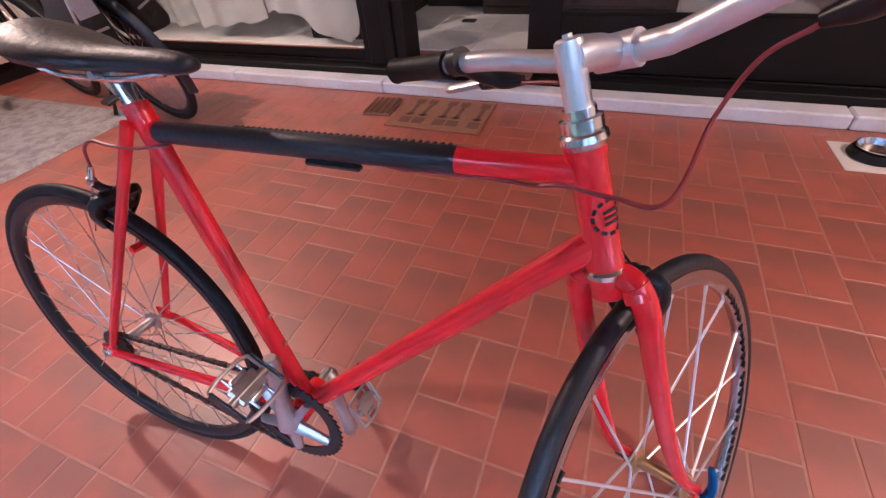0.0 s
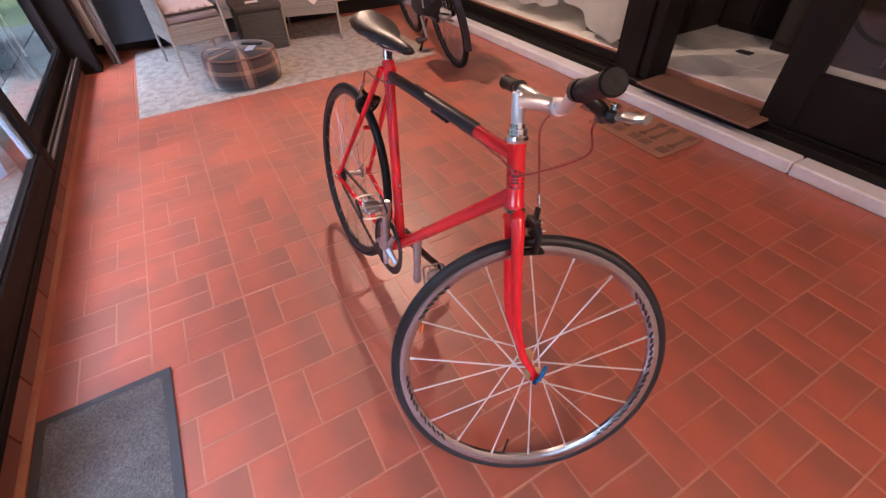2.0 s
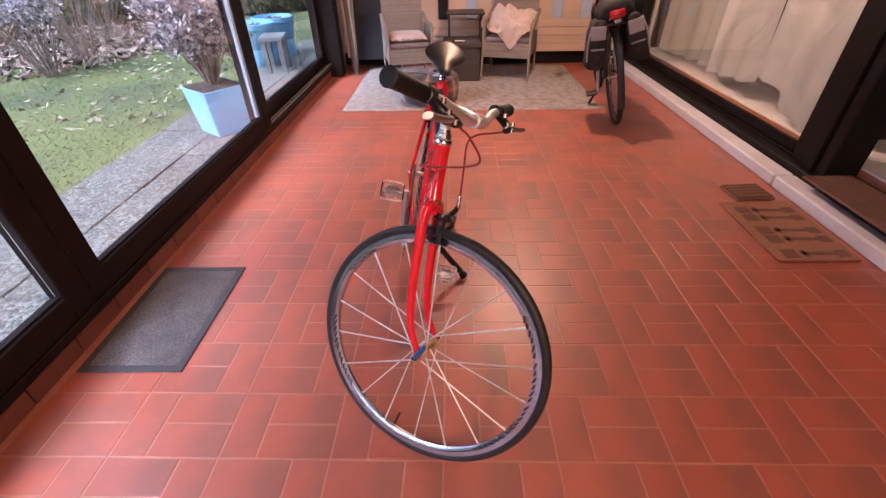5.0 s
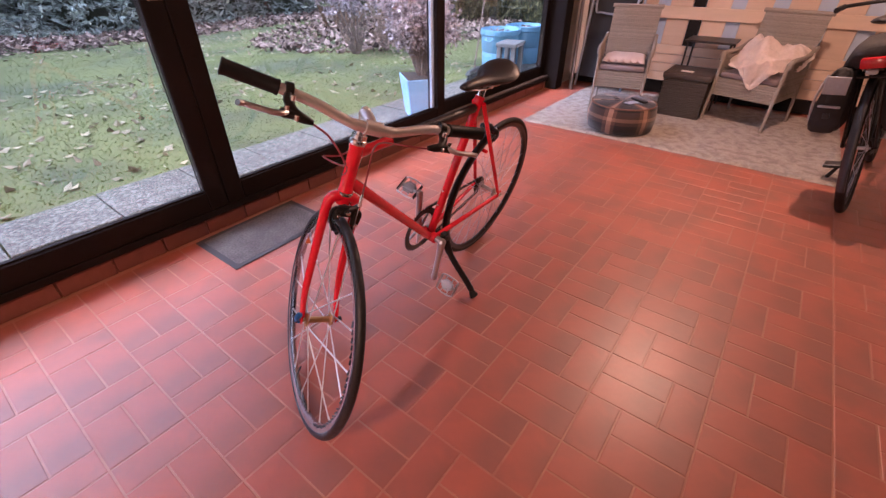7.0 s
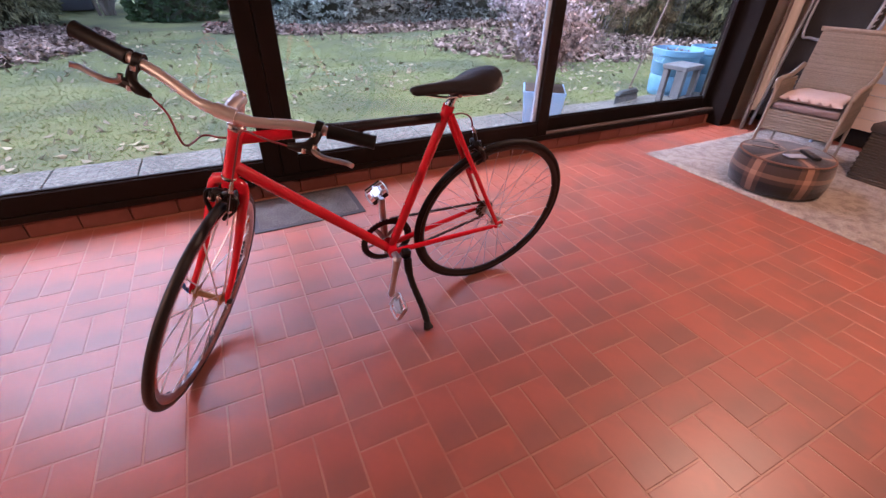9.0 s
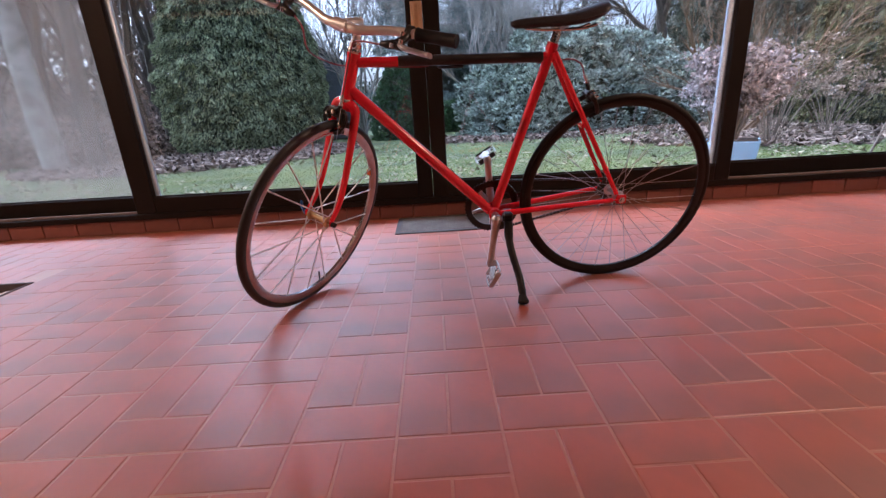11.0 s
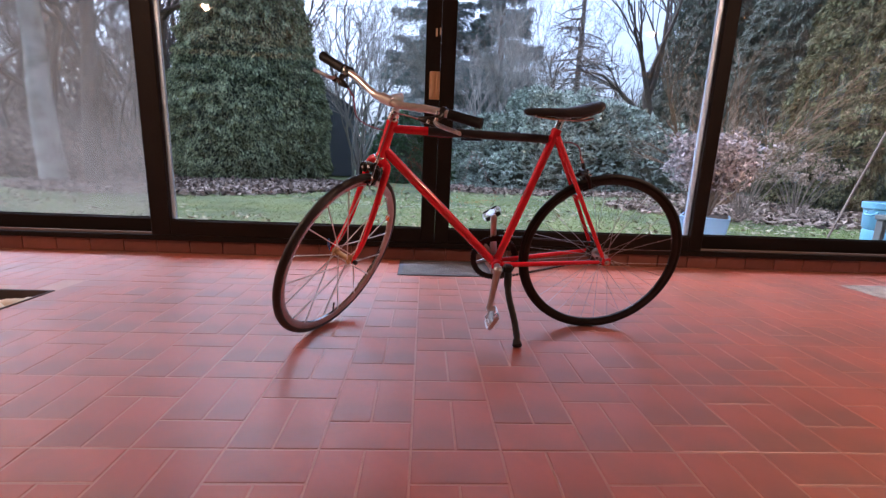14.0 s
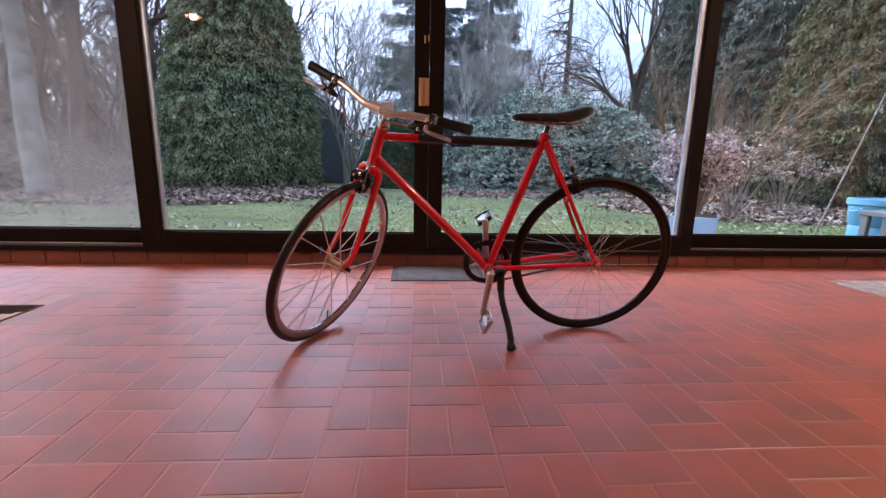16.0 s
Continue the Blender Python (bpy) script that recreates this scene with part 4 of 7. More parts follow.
# brake calipers
def caliper(m, label):
    def put(name, bm, material, parent, text=""):
        bmesh.ops.transform(bm, matrix=m, verts=bm.verts[:])
        return part(name, bm, material, parent, text)

    bm = B()
    for s in (1, -1):          # curved arms down to the pads
        tube(bm, curve_pts([(0.004, s * 0.010, 0.028), (0.010, s * 0.034, 0.020), (0.012, s * 0.036, -0.006), (0.010, s * 0.022, -0.036)], 5), [0.0085] * 8 + [0.0065] * 8, 8, flat=0.7)
    box(bm, (0.010, 0.002, 0.020), (0.018, 0.052, 0.030), 0.006, seg=2)
    box(bm, (0.014, 0.026, 0.004), (0.016, 0.020, 0.044), 0.005, seg=2)
    box(bm, (0.014, -0.022, 0.010), (0.012, 0.018, 0.030), 0.004)
    tube(bm, [(-0.02, 0, 0.022), (0.024, 0, 0.022)], 0.008, 12)
    tube(bm, curve_pts([(0.016, 0.006, 0.030), (0.022, 0.018, 0.040), (0.026, 0.024, 0.050)], 4), 0.0065, 8)
    c = put("brake_caliper", bm, M_BLACK, BIKE, label)
    for s in (1, -1):
        put("brake_pad", box(B(), (0.008, s * 0.017, -0.036), (0.048, 0.009, 0.011), 0.003), M_RUBBER, c)
    for y, z, rr in ((0.0, 0.022, 0.0065), (0.027, -0.010, 0.006), (-0.022, 0.012, 0.005)):
        put("bolt", tube(B(), [(0.020, y, z), (0.029, y, z), (0.030, y, z)], [rr, rr, rr * 0.7], 8), M_CHROME, c)
    put("barrel_adjuster", tube(B(), [(0.026, 0.024, 0.046), (0.026, 0.024, 0.054), (0.026, 0.024, 0.055), (0.026, 0.024, 0.070), (0.026, 0.024, 0.078)], [0.0068, 0.0068, 0.0048, 0.0048, 0.0032], 12), M_CHROME, c, "silver barrel adjuster")
    put("inner_cable", tube(B(), [(0.026, 0.024, 0.072), (0.026, 0.026, -0.055)], 0.0011, 6), M_STEEL, c)


rot_up = Matrix.Rotation(math.atan2(UP.x, UP.z), 4, "Y")
caliper(STEER @ Matrix.Translation(CROWN + FWD * 0.030 - UP * 0.036) @ rot_up, "black front brake caliper")
caliper(Matrix.Translation((0.126, 0, 0.628)) @ Matrix.Rotation(radians(27), 4, "Y") @ Matrix.Rotation(radians(180), 4, "Z"), "black rear brake caliper")
# cables
def sp(p):
    return STEER @ p


for s in (1, -1):
    c = CL + Vector((0, s * 0.140, 0)) + FWD * 0.020 - UP * 0.014
    if s < 0:      # right lever to the rear brake
        pts = [sp(c), sp(c + FWD * 0.012 - UP * 0.02 + Vector((0, 0.04, 0))), sp(c + FWD * 0.022 - UP * 0.07 + Vector((0, 0.08, 0))), HB + UP * 0.100 + Vector((0.065, -0.040, 0)), HB + UP * 0.092 + Vector((0.02, -0.030, 0)),
               HB + UP * 0.096 + Vector((-0.022, -0.026, 0)), TT1 + Vector((-0.050, -0.014, -0.014)), TT1 + Vector((-0.10, -0.004, -0.0165)), TT0.lerp(TT1, 0.66) + Vector((0, 0, -0.0165)), TT0.lerp(TT1, 0.60) + Vector((0, 0, -0.012))]
    else:          # left lever to the front brake
        end = CROWN + FWD * 0.056 + UP * 0.040 + Vector((0, 0.024, 0))
        top = HT + FWD * 0.050 + UP * 0.010 + Vector((0, 0.024, 0))
        pts = [sp(p) for p in (c, CL + FWD * 0.014 - UP * 0.020 + Vector((0, 0.085, 0)), CL - FWD * 0.010 - UP * 0.030 + Vector((0, 0.040, 0)), top, top.lerp(end, 0.5), end)]
    part("brake_cable", tube(B(), curve_pts(pts, 7), 0.0023, 8), M_CABLE, BIKE, "dark red cable housing")
pts = [TT0.lerp(TT1, 0.05) + Vector((0, -0.006, -0.015)), TT0 + Vector((-0.010, -0.022, -0.018)), Vector((0.215, -0.032, 0.750)), Vector((0.178, -0.031, 0.752)), Vector((0.149, -0.027, 0.737)), Vector((0.138, -0.024, 0.709))]
part("brake_cable", tube(B(), curve_pts(pts, 7), 0.0023, 8), M_CABLE, BIKE, "dark red cable housing")
# drivetrain on the right
bm = B()
NT, RO = 46, 0.0945
vo, vi = [], []
for k in range(NT * 2):
    a = math.tau * k / (NT * 2)
    r = RO + (0.003 if k % 2 else -0.003)
    vo.append([bm.verts.new((BB.x + r * math.cos(a), y, BB.z + r * math.sin(a))) for y in (-0.0465, -0.0435)])
    vi.append([bm.verts.new((BB.x + 0.072 * math.cos(a), y, BB.z + 0.072 * math.sin(a))) for y in (-0.0465, -0.0435)])
for k in range(NT * 2):
    j = (k + 1) % (NT * 2)
    bm.faces.new((vo[k][0], vo[j][0], vi[j][0], vi[k][0]))
    bm.faces.new((vo[k][1], vi[k][1], vi[j][1], vo[j][1]))
    bm.faces.new((vo[k][0], vo[k][1], vo[j][1], vo[j][0]))
    bm.faces.new((vi[k][0], vi[j][0], vi[j][1], vi[k][1]))
bmesh.ops.recalc_face_normals(bm, faces=bm.faces[:])
part("chainring", bm, M_BLACK, BIKE, "black toothed chainring")
PR, PL = Vector((0.426, 0, 0.449)), Vector((0.434, 0, 0.117))


def crank(name, end, y, arms):
    bm = B()
    b0, e0 = BB + Vector((0, y, 0)), Vector((end.x, y * 1.14, end.z))
    pts = [b0.lerp(e0, f) for f in (-0.06, 0.0, 0.12, 0.5, 0.9, 1.0, 1.07)]
    tube(bm, pts, [0.012, 0.0185, 0.0160, 0.0130, 0.0130, 0.0150, 0.009], 12, flat=0.9)
    tube(bm, [BB + Vector((0, 0, 0)), b0 + Vector((0, math.copysign(0.010, y), 0))], 0.0125, 16)
    if arms:
        for k in range(5):
            a = math.pi / 2 + math.tau * (k + 0.5) / 5
            tube(bm, [BB + Vector((0, y * 0.92, 0)), BB + Vector((0.074 * math.cos(a), y * 0.86, 0.074 * math.sin(a)))], [0.013, 0.0075], 8, flat=0.6)
    return part(name, bm, M_ALLOY, BIKE, "silver alloy crank arm")


crank("crank", PR, -0.058, True)
crank("crank", PL, 0.060, False)


def pedal(c, s, tip):
    m = Matrix.Translation(c) @ Matrix.Rotation(radians(tip), 4, "Y") @ Matrix.Diagonal((0.82, 0.86, 0.82, 1))
    bm = B()
    tube(bm, [(0, -0.040, 0), (0, 0.040, 0)], 0.0085, 12)
    box(bm, (0, 0.0, 0), (0.040, 0.058, 0.015), 0.004)
    bmesh.ops.transform(bm, matrix=m, verts=bm.verts[:])
    p = part("pedal", bm, M_ALLOY, BIKE, "silver pedal body in a wire cage")
    bm = B()
    for x in (0.040, -0.040):
        pts = curve_pts([(x, -0.042, 0), (x * 1.12, -0.02, 0.003), (x * 1.12, 0.02, 0.003), (x, 0.042, 0)], 4)
        tube(bm, pts, 0.0038, 8, flat=1.0)
    for y in (0.042, -0.042):
        tube(bm, [(-0.040, y, 0), (0.040, y, 0)], 0.0036, 8)
        tube(bm, [(-0.040, y * 0.4, 0.004), (0.040, y * 0.4, 0.004)], 0.0024, 6)
    bmesh.ops.transform(bm, matrix=m, verts=bm.verts[:])
    part("pedal_cage", bm, M_ALLOY, p)
    for y in (0.045, -0.045):
        bm = box(B(), (0, y, 0), (0.074, 0.004, 0.020), 0.0015)
        bmesh.ops.transform(bm, matrix=m, verts=bm.verts[:])
        part("end_plate", bm, M_BLACK if s < 0 else M_ALLOY, p)
    for x in (0.024, -0.024):
        bm = box(B(), (x, 0, 0.006), (0.008, 0.034, 0.007), 0.002)
        bmesh.ops.transform(bm, matrix=m, verts=bm.verts[:])
        part("cleat_clip", bm, M_ALLOY, p)


pedal(Vector((PR.x, -0.115, PR.z)), -1, 32)
pedal(Vector((PL.x, 0.136, PL.z)), 1, 62)
part("sprocket", lathe(B(), [(0.018, 0.0435), (0.034, 0.0435), (0.036, 0.045), (0.034, 0.0465), (0.018, 0.0465)], 36, Matrix.Translation(HUB_R) @ Matrix.Rotation(radians(90), 4, "X")), M_CHAIN, BIKE, "steel rear sprocket")
# chain as single links
bm = B()
path = []
d = HUB_R - BB
ang = math.atan2(d.z, d.x)
R1, R2 = RO, 0.036
L = math.hypot(d.x, d.z)
be = math.acos((R1 - R2) / L)
a1, a2 = ang + be, ang - be
p1, p2 = BB + Vector((R1 * math.cos(a1), 0, R1 * math.sin(a1))), HUB_R + Vector((R2 * math.cos(a1), 0, R2 * math.sin(a1)))
q1, q2 = BB + Vector((R1 * math.cos(a2), 0, R1 * math.sin(a2))), HUB_R + Vector((R2 * math.cos(a2), 0, R2 * math.sin(a2)))
for a, b in ((p1, p2), (q2, q1)):
    k = int((b - a).length / 0.0127)
    path += [a.lerp(b, i / k) for i in range(k)] if a is p1 else [a.lerp(b, i / k) for i in range(k)]
    if a is p1:
        path += [HUB_R + Vector((R2 * math.cos(t), 0, R2 * math.sin(t))) for t in np.linspace(a1, a2 + math.tau, 9)[1:-1]]
path += [BB + Vector((R1 * math.cos(t), 0, R1 * math.sin(t))) for t in np.linspace(a2, a1, 28)[1:-1]]
for i in range(len(path)):
    a, b = path[i], path[(i + 1) % len(path)]
    mid, dd = (a + b) / 2, b - a
    w = 0.0075 if i % 2 else 0.0055
    box(bm, (0, 0, 0), (dd.length * 0.86, w, 0.0078), 0, m=Matrix.Translation(mid + Vector((0, -0.045, 0))) @ Matrix.Rotation(-math.atan2(dd.z, dd.x), 4, "Y"))
part("chain", bm, M_CHAIN, BIKE, "dark oiled chain")
# kickstand on the left
bm = B()
box(bm, (0.372, 0.028, 0.278), (0.035, 0.050, 0.034), 0.006)
tube(bm, curve_pts([(0.372, 0.055, 0.266), (0.374, 0.078, 0.225), (0.370, 0.112, 0.184), (0.355, 0.160, 0.126), (0.351, 0.185, 0.100), (0.347, 0.217, 0.064)], 5), [0.0150] * 6 + [0.0130, 0.0118] * 8 + [0.0135, 0.0120, 0.0110, 0.0105], 12)
ks = part("kickstand", bm, M_BLACK, BIKE, "black kickstand")
part("rubber_foot", tube(B(), [(0.351, 0.208, 0.074), (0.349, 0.224, 0.0575), (0.349, 0.228, 0.0545)], [0.0115, 0.0185, 0.0165], 12), M_RUBBER, ks)

# ---------------------------------------------------------------- things on the floor
t = thing("door_mat", "grey ribbed door mat with dark rubber edge", "door mat", pose(0.728, 1.332, 0.0005, 0, 0, 0.8))
part("rubber_backing", box(B(), (0, 0, 0.003), (0.570, 0.362, 0.006), 0.002), M_MATEDGE, t)
bm = B()
nx, ny = 46, 30
vs = [[bm.verts.new((-0.262 + 0.524 * i / nx, -0.158 + 0.316 * j / ny, 0.0085 + 0.0022 * noise.noise((i * 0.9, j * 0.9, 0)) - (0.004 if i in (0, nx) or j in (0, ny) else 0))) for j in range(ny + 1)] for i in range(nx + 1)]
for i in range(nx):
    for j in range(ny):
        bm.faces.new((vs[i][j], vs[i + 1][j], vs[i + 1][j + 1], vs[i][j + 1]))
part("carpet_top", bm, M_MATPILE, t, "worn grey pile")

t = thing("coir_mat", "brown coir door mat with dark printed bars", "door mat", pose(1.315, -1.385, 0.0005, 0, 0, 0))
part("coir_body", box(B(), (0, 0, 0.006), (0.52, 0.36, 0.012), 0.004), M_COIR, t)
for k, x in enumerate((-0.205, -0.11, -0.015, 0.08, 0.175)):
    for y, w, h in ((0.105, 0.062, 0.065), (-0.02, 0.022, 0.16), (-0.125, 0.050, 0.055), (0.04, 0.05, 0.02)):
        part("printed_bar", box(B(), (x + (0.012 if k % 2 else -0.008), y, 0.0125), (w, h, 0.0022)), M_COIRDARK, t, "dark printed bar")
t = thing("boot_brush", "small ribbed boot scraper mat beside the coir mat", "door mat", pose(1.685, -1.415, 0.0005, 0, 0, 4))
part("scraper_base", box(B(), (0, 0, 0.006), (0.165, 0.215, 0.012), 0.003), M_COIRSTEP, t)
for k in range(9):
    part("scraper_rib", box(B(), (-0.068 + k * 0.017, 0, 0.017), (0.008, 0.20, 0.012), 0.002), M_COIR if k % 2 else M_COIRSTEP, t)

t = thing("step_mat", "brown ribbed mat on the door threshold", "door mat", pose(1.265, YH - 0.155, 0.123))
part("mat_body", box(B(), (0, 0, 0.006), (0.735, 0.26, 0.012), 0.003), M_COIRSTEP, t)
mesh = mesh_of("mat_rib", box(B(), (0, 0, 0.0135), (0.006, 0.25, 0.004), 0.001), M_COIRSTEP)
for k in range(36):
    o = new("mat_rib", mesh)
    o.parent, o.location = t, (-0.355 + k * 0.0203, 0, 0)

# speckled rug
bm = B()
nx, ny = 60, 84
vs = [[bm.verts.new((3.185 + 1.62 * i / nx + 0.006 * noise.noise((j * 0.4, 0, 3)) * (i == 0), -1.045 + 2.235 * j / ny, 0.011 + 0.0012 * noise.noise((i * 0.7, j * 0.7, 0)) - (0.009 if i in (0, nx) or j in (0, ny) else 0))) for j in range(ny + 1)] for i in range(nx + 1)]
for i in range(nx):
    for j in range(ny):
        bm.faces.new((vs[i][j], vs[i + 1][j], vs[i + 1][j + 1], vs[i][j + 1]))
tagged(part("rug", bm, M_RUG), "pale grey speckled wool rug with worn nap", "rug")

# tartan pouf with a few small things on it
t = thing("pouf", "round tartan floor pouf in browns", "pouf", pose(3.48, 0.44, 0.012, 0, 0, 20))
part("pouf_body", lathe(B(), [(0.0, 0.0), (0.225, 0.0), (0.254, 0.018), (0.266, 0.085), (0.266, 0.135), (0.255, 0.198), (0.236, 0.218), (0.0, 0.228)], 40), M_PLAID, t, sharp=50)
part("piping", tube(B(), [(0.246 * math.cos(a), 0.246 * math.sin(a), 0.210) for a in [k * math.tau / 40 for k in range(40)]], 0.006, 8, closed=True), M_COIRDARK, t)
t = thing("eyeglasses", "folded dark-framed eyeglasses on the pouf", "glasses", pose(3.46, 0.50, 0.240, 0, 0, 30))
for s in (1, -1):
    part("lens_rim", tube(B(), [(s * 0.034 + 0.025 * math.cos(a), 0.018 * math.sin(a), 0.004) for a in [k * math.tau / 20 for k in range(20)]], 0.002, 6, closed=True), M_BLACK, t)
    part("temple", tube(B(), [(s * 0.060, 0, 0.004), (s * 0.058, 0.06, 0.004), (s * 0.05, 0.13, 0.003)], 0.0018, 6), M_BLACK, t)
t = thing("remote_control", "black remote control on the pouf", "remote", pose(3.50, 0.33, 0.240, 0, 0, -35))
part("case", box(B(), (0, 0, 0.008), (0.045, 0.15, 0.016), 0.005, seg=2), M_PLASTIC, t)
part("button_field", box(B(), (0, 0.03, 0.0165), (0.028, 0.06, 0.002), 0.0005), M_STITCH, t)
t = thing("phone", "silver phone lying on the pouf", "phone", pose(3.40, 0.36, 0.240, 0, 0, 65))
part("phone_body", box(B(), (0, 0, 0.004), (0.060, 0.11, 0.008), 0.003), M_ALU, t)


def wicker_panel(bm, m, w, h, thick, rows):
    """A woven panel: horizontal strands that run over and under, in a frame."""
    for r in range(rows):
        z = h * (r + 0.5) / rows
        pts = [m @ Vector((-w / 2 + w * k / 12, 0.0035 * (1 if (k + r) % 2 else -1), z)) for k in range(13)]
        tube(bm, pts, h / rows * 0.56, 5, caps=False)
    box(bm, (0, 0, h / 2), (w, 0.005, h), 0, m=m)


def armchair(m, label, group, cushion, wide):
    t = thing("armchair", label, "armchair", m @ Matrix.Diagonal((0.78, wide, 0.89, 1)), group)
    # seat faces -x
    bm = B()
    wicker_panel(bm, pose(-0.29, 0, 0.24, 0, 0, 90), 0.56, 0.15, 0.012, 8)
    tagged(part("seat_apron", bm, M_WICKER, t), kind="stuff")
    bm = B()
    box(bm, (0.0, 0, 0.375), (0.58, 0.56, 0.03), 0.006)
    part("seat", bm, M_WICKER, t)
    bm = B()
    wicker_panel(bm, pose(0.26, 0, 0.36, 0, 0, 90) @ pose(0, 0, 0, 10, 0, 0), 0.56, 0.56, 0.025, 44)
    tagged(part("backrest", bm, M_WICKER, t), kind="stuff")
    bm = B()
    tube(bm, [pose(0.26, 0, 0.36, 0, 0, 90) @ pose(0, 0, 0, 10, 0, 0) @ Vector((x, 0, 0.57)) for x in (-0.30, 0, 0.30)], 0.018, 10)
    part("back_rail", bm, M_WICKER, t)
    for s in (1, -1):
        bm = B()
        wicker_panel(bm, pose(0.0, s * 0.295, 0.39, 0, 0, 0), 0.52, 0.19, 0.014, 10)
        tube(bm, curve_pts([(0.30, s * 0.295, 0.66), (0.05, s * 0.30, 0.605), (-0.22, s * 0.30, 0.60), (-0.29, s * 0.298, 0.585), (-0.30, s * 0.295, 0.54)], 5), 0.022, 10)
        tagged(part("armrest", bm, M_WICKER, t), kind="stuff")
        for x, dx in ((-0.29, -0.035), (0.27, 0.06)):
            part("leg", tube(B(), [(x, s * 0.285, 0.40 if x > 0 else 0.585), (x + dx * 0.2, s * 0.286, 0.30), (x + dx, s * 0.292, 0.0)], [0.017, 0.016, 0.013], 10), M_WICKER, t)
        bm = B()
        wicker_panel(bm, pose(0.0, s * 0.285, 0.25), 0.54, 0.13, 0.010, 7)
        tagged(part("side_apron", bm, M_WICKER, t), kind="stuff")
    if cushion:
        bm = B()
        box(bm, (-0.02, 0, 0.42), (0.54, 0.52, 0.05), 0.018, seg=3)
        part("seat_pad", bm, M_CUSHION2, t, "dull purple seat pad", sharp=80)
    return t


def cushion(m, sx, sy, h, material, label, puff=1.0):
    bm = B()
    n = 18
    top, bot = [], []
    for i in range(n + 1):
        ra, rb = [], []
        for j in range(n + 1):
            u, v = 2 * i / n - 1, 2 * j / n - 1
            f = max(0.0, (1 - u ** 4) * (1 - v ** 4)) ** 0.5
            pin = 1 - 0.05 * (1 - abs(u)) * (abs(v) > 0.9) - 0.05 * (1 - abs(v)) * (abs(u) > 0.9)
            wob = 0.006 * noise.noise((u * 3, v * 3, puff))
            ra.append(bm.verts.new((u * sx / 2 * pin, v * sy / 2 * pin, h * (0.35 + 0.65 * f) + wob)))
            rb.append(bm.verts.new((u * sx / 2 * pin, v * sy / 2 * pin, h * 0.35 * (1 - f))))
        top.append(ra)
        bot.append(rb)
    for i in range(n):
        for j in range(n):
            bm.faces.new((top[i][j], top[i + 1][j], top[i + 1][j + 1], top[i][j + 1]))
            bm.faces.new((bot[i][j], bot[i][j + 1], bot[i + 1][j + 1], bot[i + 1][j]))
    bmesh.ops.remove_doubles(bm, verts=bm.verts[:], dist=0.0004)
    ob = part("cushion", bm, material, None, sharp=80, m=m)
    return tagged(ob, label, "cushion")


armchair(pose(4.11, 0.685, 0.012, 0, 0, 13), "grey-brown wicker armchair with purple seat pad", "wicker armchairs", True, 0.72)
cushion(pose(4.08, 0.678, 0.414, 0, 0, 13), 0.37, 0.36, 0.065, M_CUSHION, "pale mauve cushion on the wicker armchair")
armchair(pose(4.34, -0.36, 0.012, 0, 0, -16), "grey-brown wicker armchair under a pink blanket", "wicker armchairs", True, 0.82)

# blanket thrown over the second chair
def blanket(m, label):
    bm = B()
    nx, ny = 56, 48
    vs = []
    for i in range(nx + 1):
        row = []
        for j in range(ny + 1):
            u, v = i / nx, j / ny
            hang = 0.17 * max(0.0, 1 - abs(v - 0.42) / 0.40)     # a corner hangs over the front edge
            x = -0.245 - hang + (0.43 + hang) * u
            y = (v - 0.5) * (0.52 - 0.30 * max(0.0, 0.5 - u)) - 0.01
            z = 0.425
            if x < -0.245:
                z -= (-0.245 - x) * 0.95
                x = -0.250 - 0.012 * math.sin(v * 16)
            if x > 0.10:                       # climbs the backrest
                z += (x - 0.10) * 1.0
                x = 0.10 + (x - 0.10) * 0.45
            heap = max(0.0, 1 - (2 * u - 1.25) ** 2) * max(0.0, 1 - (2 * v - 1) ** 2)
            for pu, pv, ph, pr in ((0.84, 0.80, 0.11, 0.17), (0.80, 0.12, 0.08, 0.18), (0.55, 0.62, 0.05, 0.15)):     # bunched-up peaks
                z += ph * math.exp(-((u - pu) ** 2 + (v - pv) ** 2) / pr ** 2)
            fold = u * 9 + v * 6 + 2.5 * noise.noise((u * 2, v * 2, 31))
            z += 0.014 * (1 - abs(math.sin(fold))) ** 2 * (1 if u > 0.25 else 0.4)
            z += 0.15 * heap * (0.8 + 0.6 * noise.noise((u * 3, v * 3, 4))) + 0.030 * (1 - 2 * abs(noise.noise((u * 6 + v * 2, v * 5, 5)))) * (0.3 + heap) + 0.012 * noise.noise((u * 17, v * 15, 2)) + 0.022
            x += 0.015 * noise.noise((u * 6, v * 7, 9))
            y += 0.03 * noise.noise((u * 6, v * 4, 17))
            row.append(bm.verts.new((x, y, z)))
        vs.append(row)
    for i in range(nx):
        for j in range(ny):
            bm.faces.new((vs[i][j], vs[i + 1][j], vs[i + 1][j + 1], vs[i][j + 1]))
    bmesh.ops.solidify(bm, geom=bm.faces[:], thickness=0.020)
    return tagged(part("blanket", bm, M_BLANKET, None, sharp=80, m=m), label, "blanket")


blanket(pose(4.34, -0.36, 0.012, 0, 0, -16), "crumpled blush pink blanket over the wicker armchair")

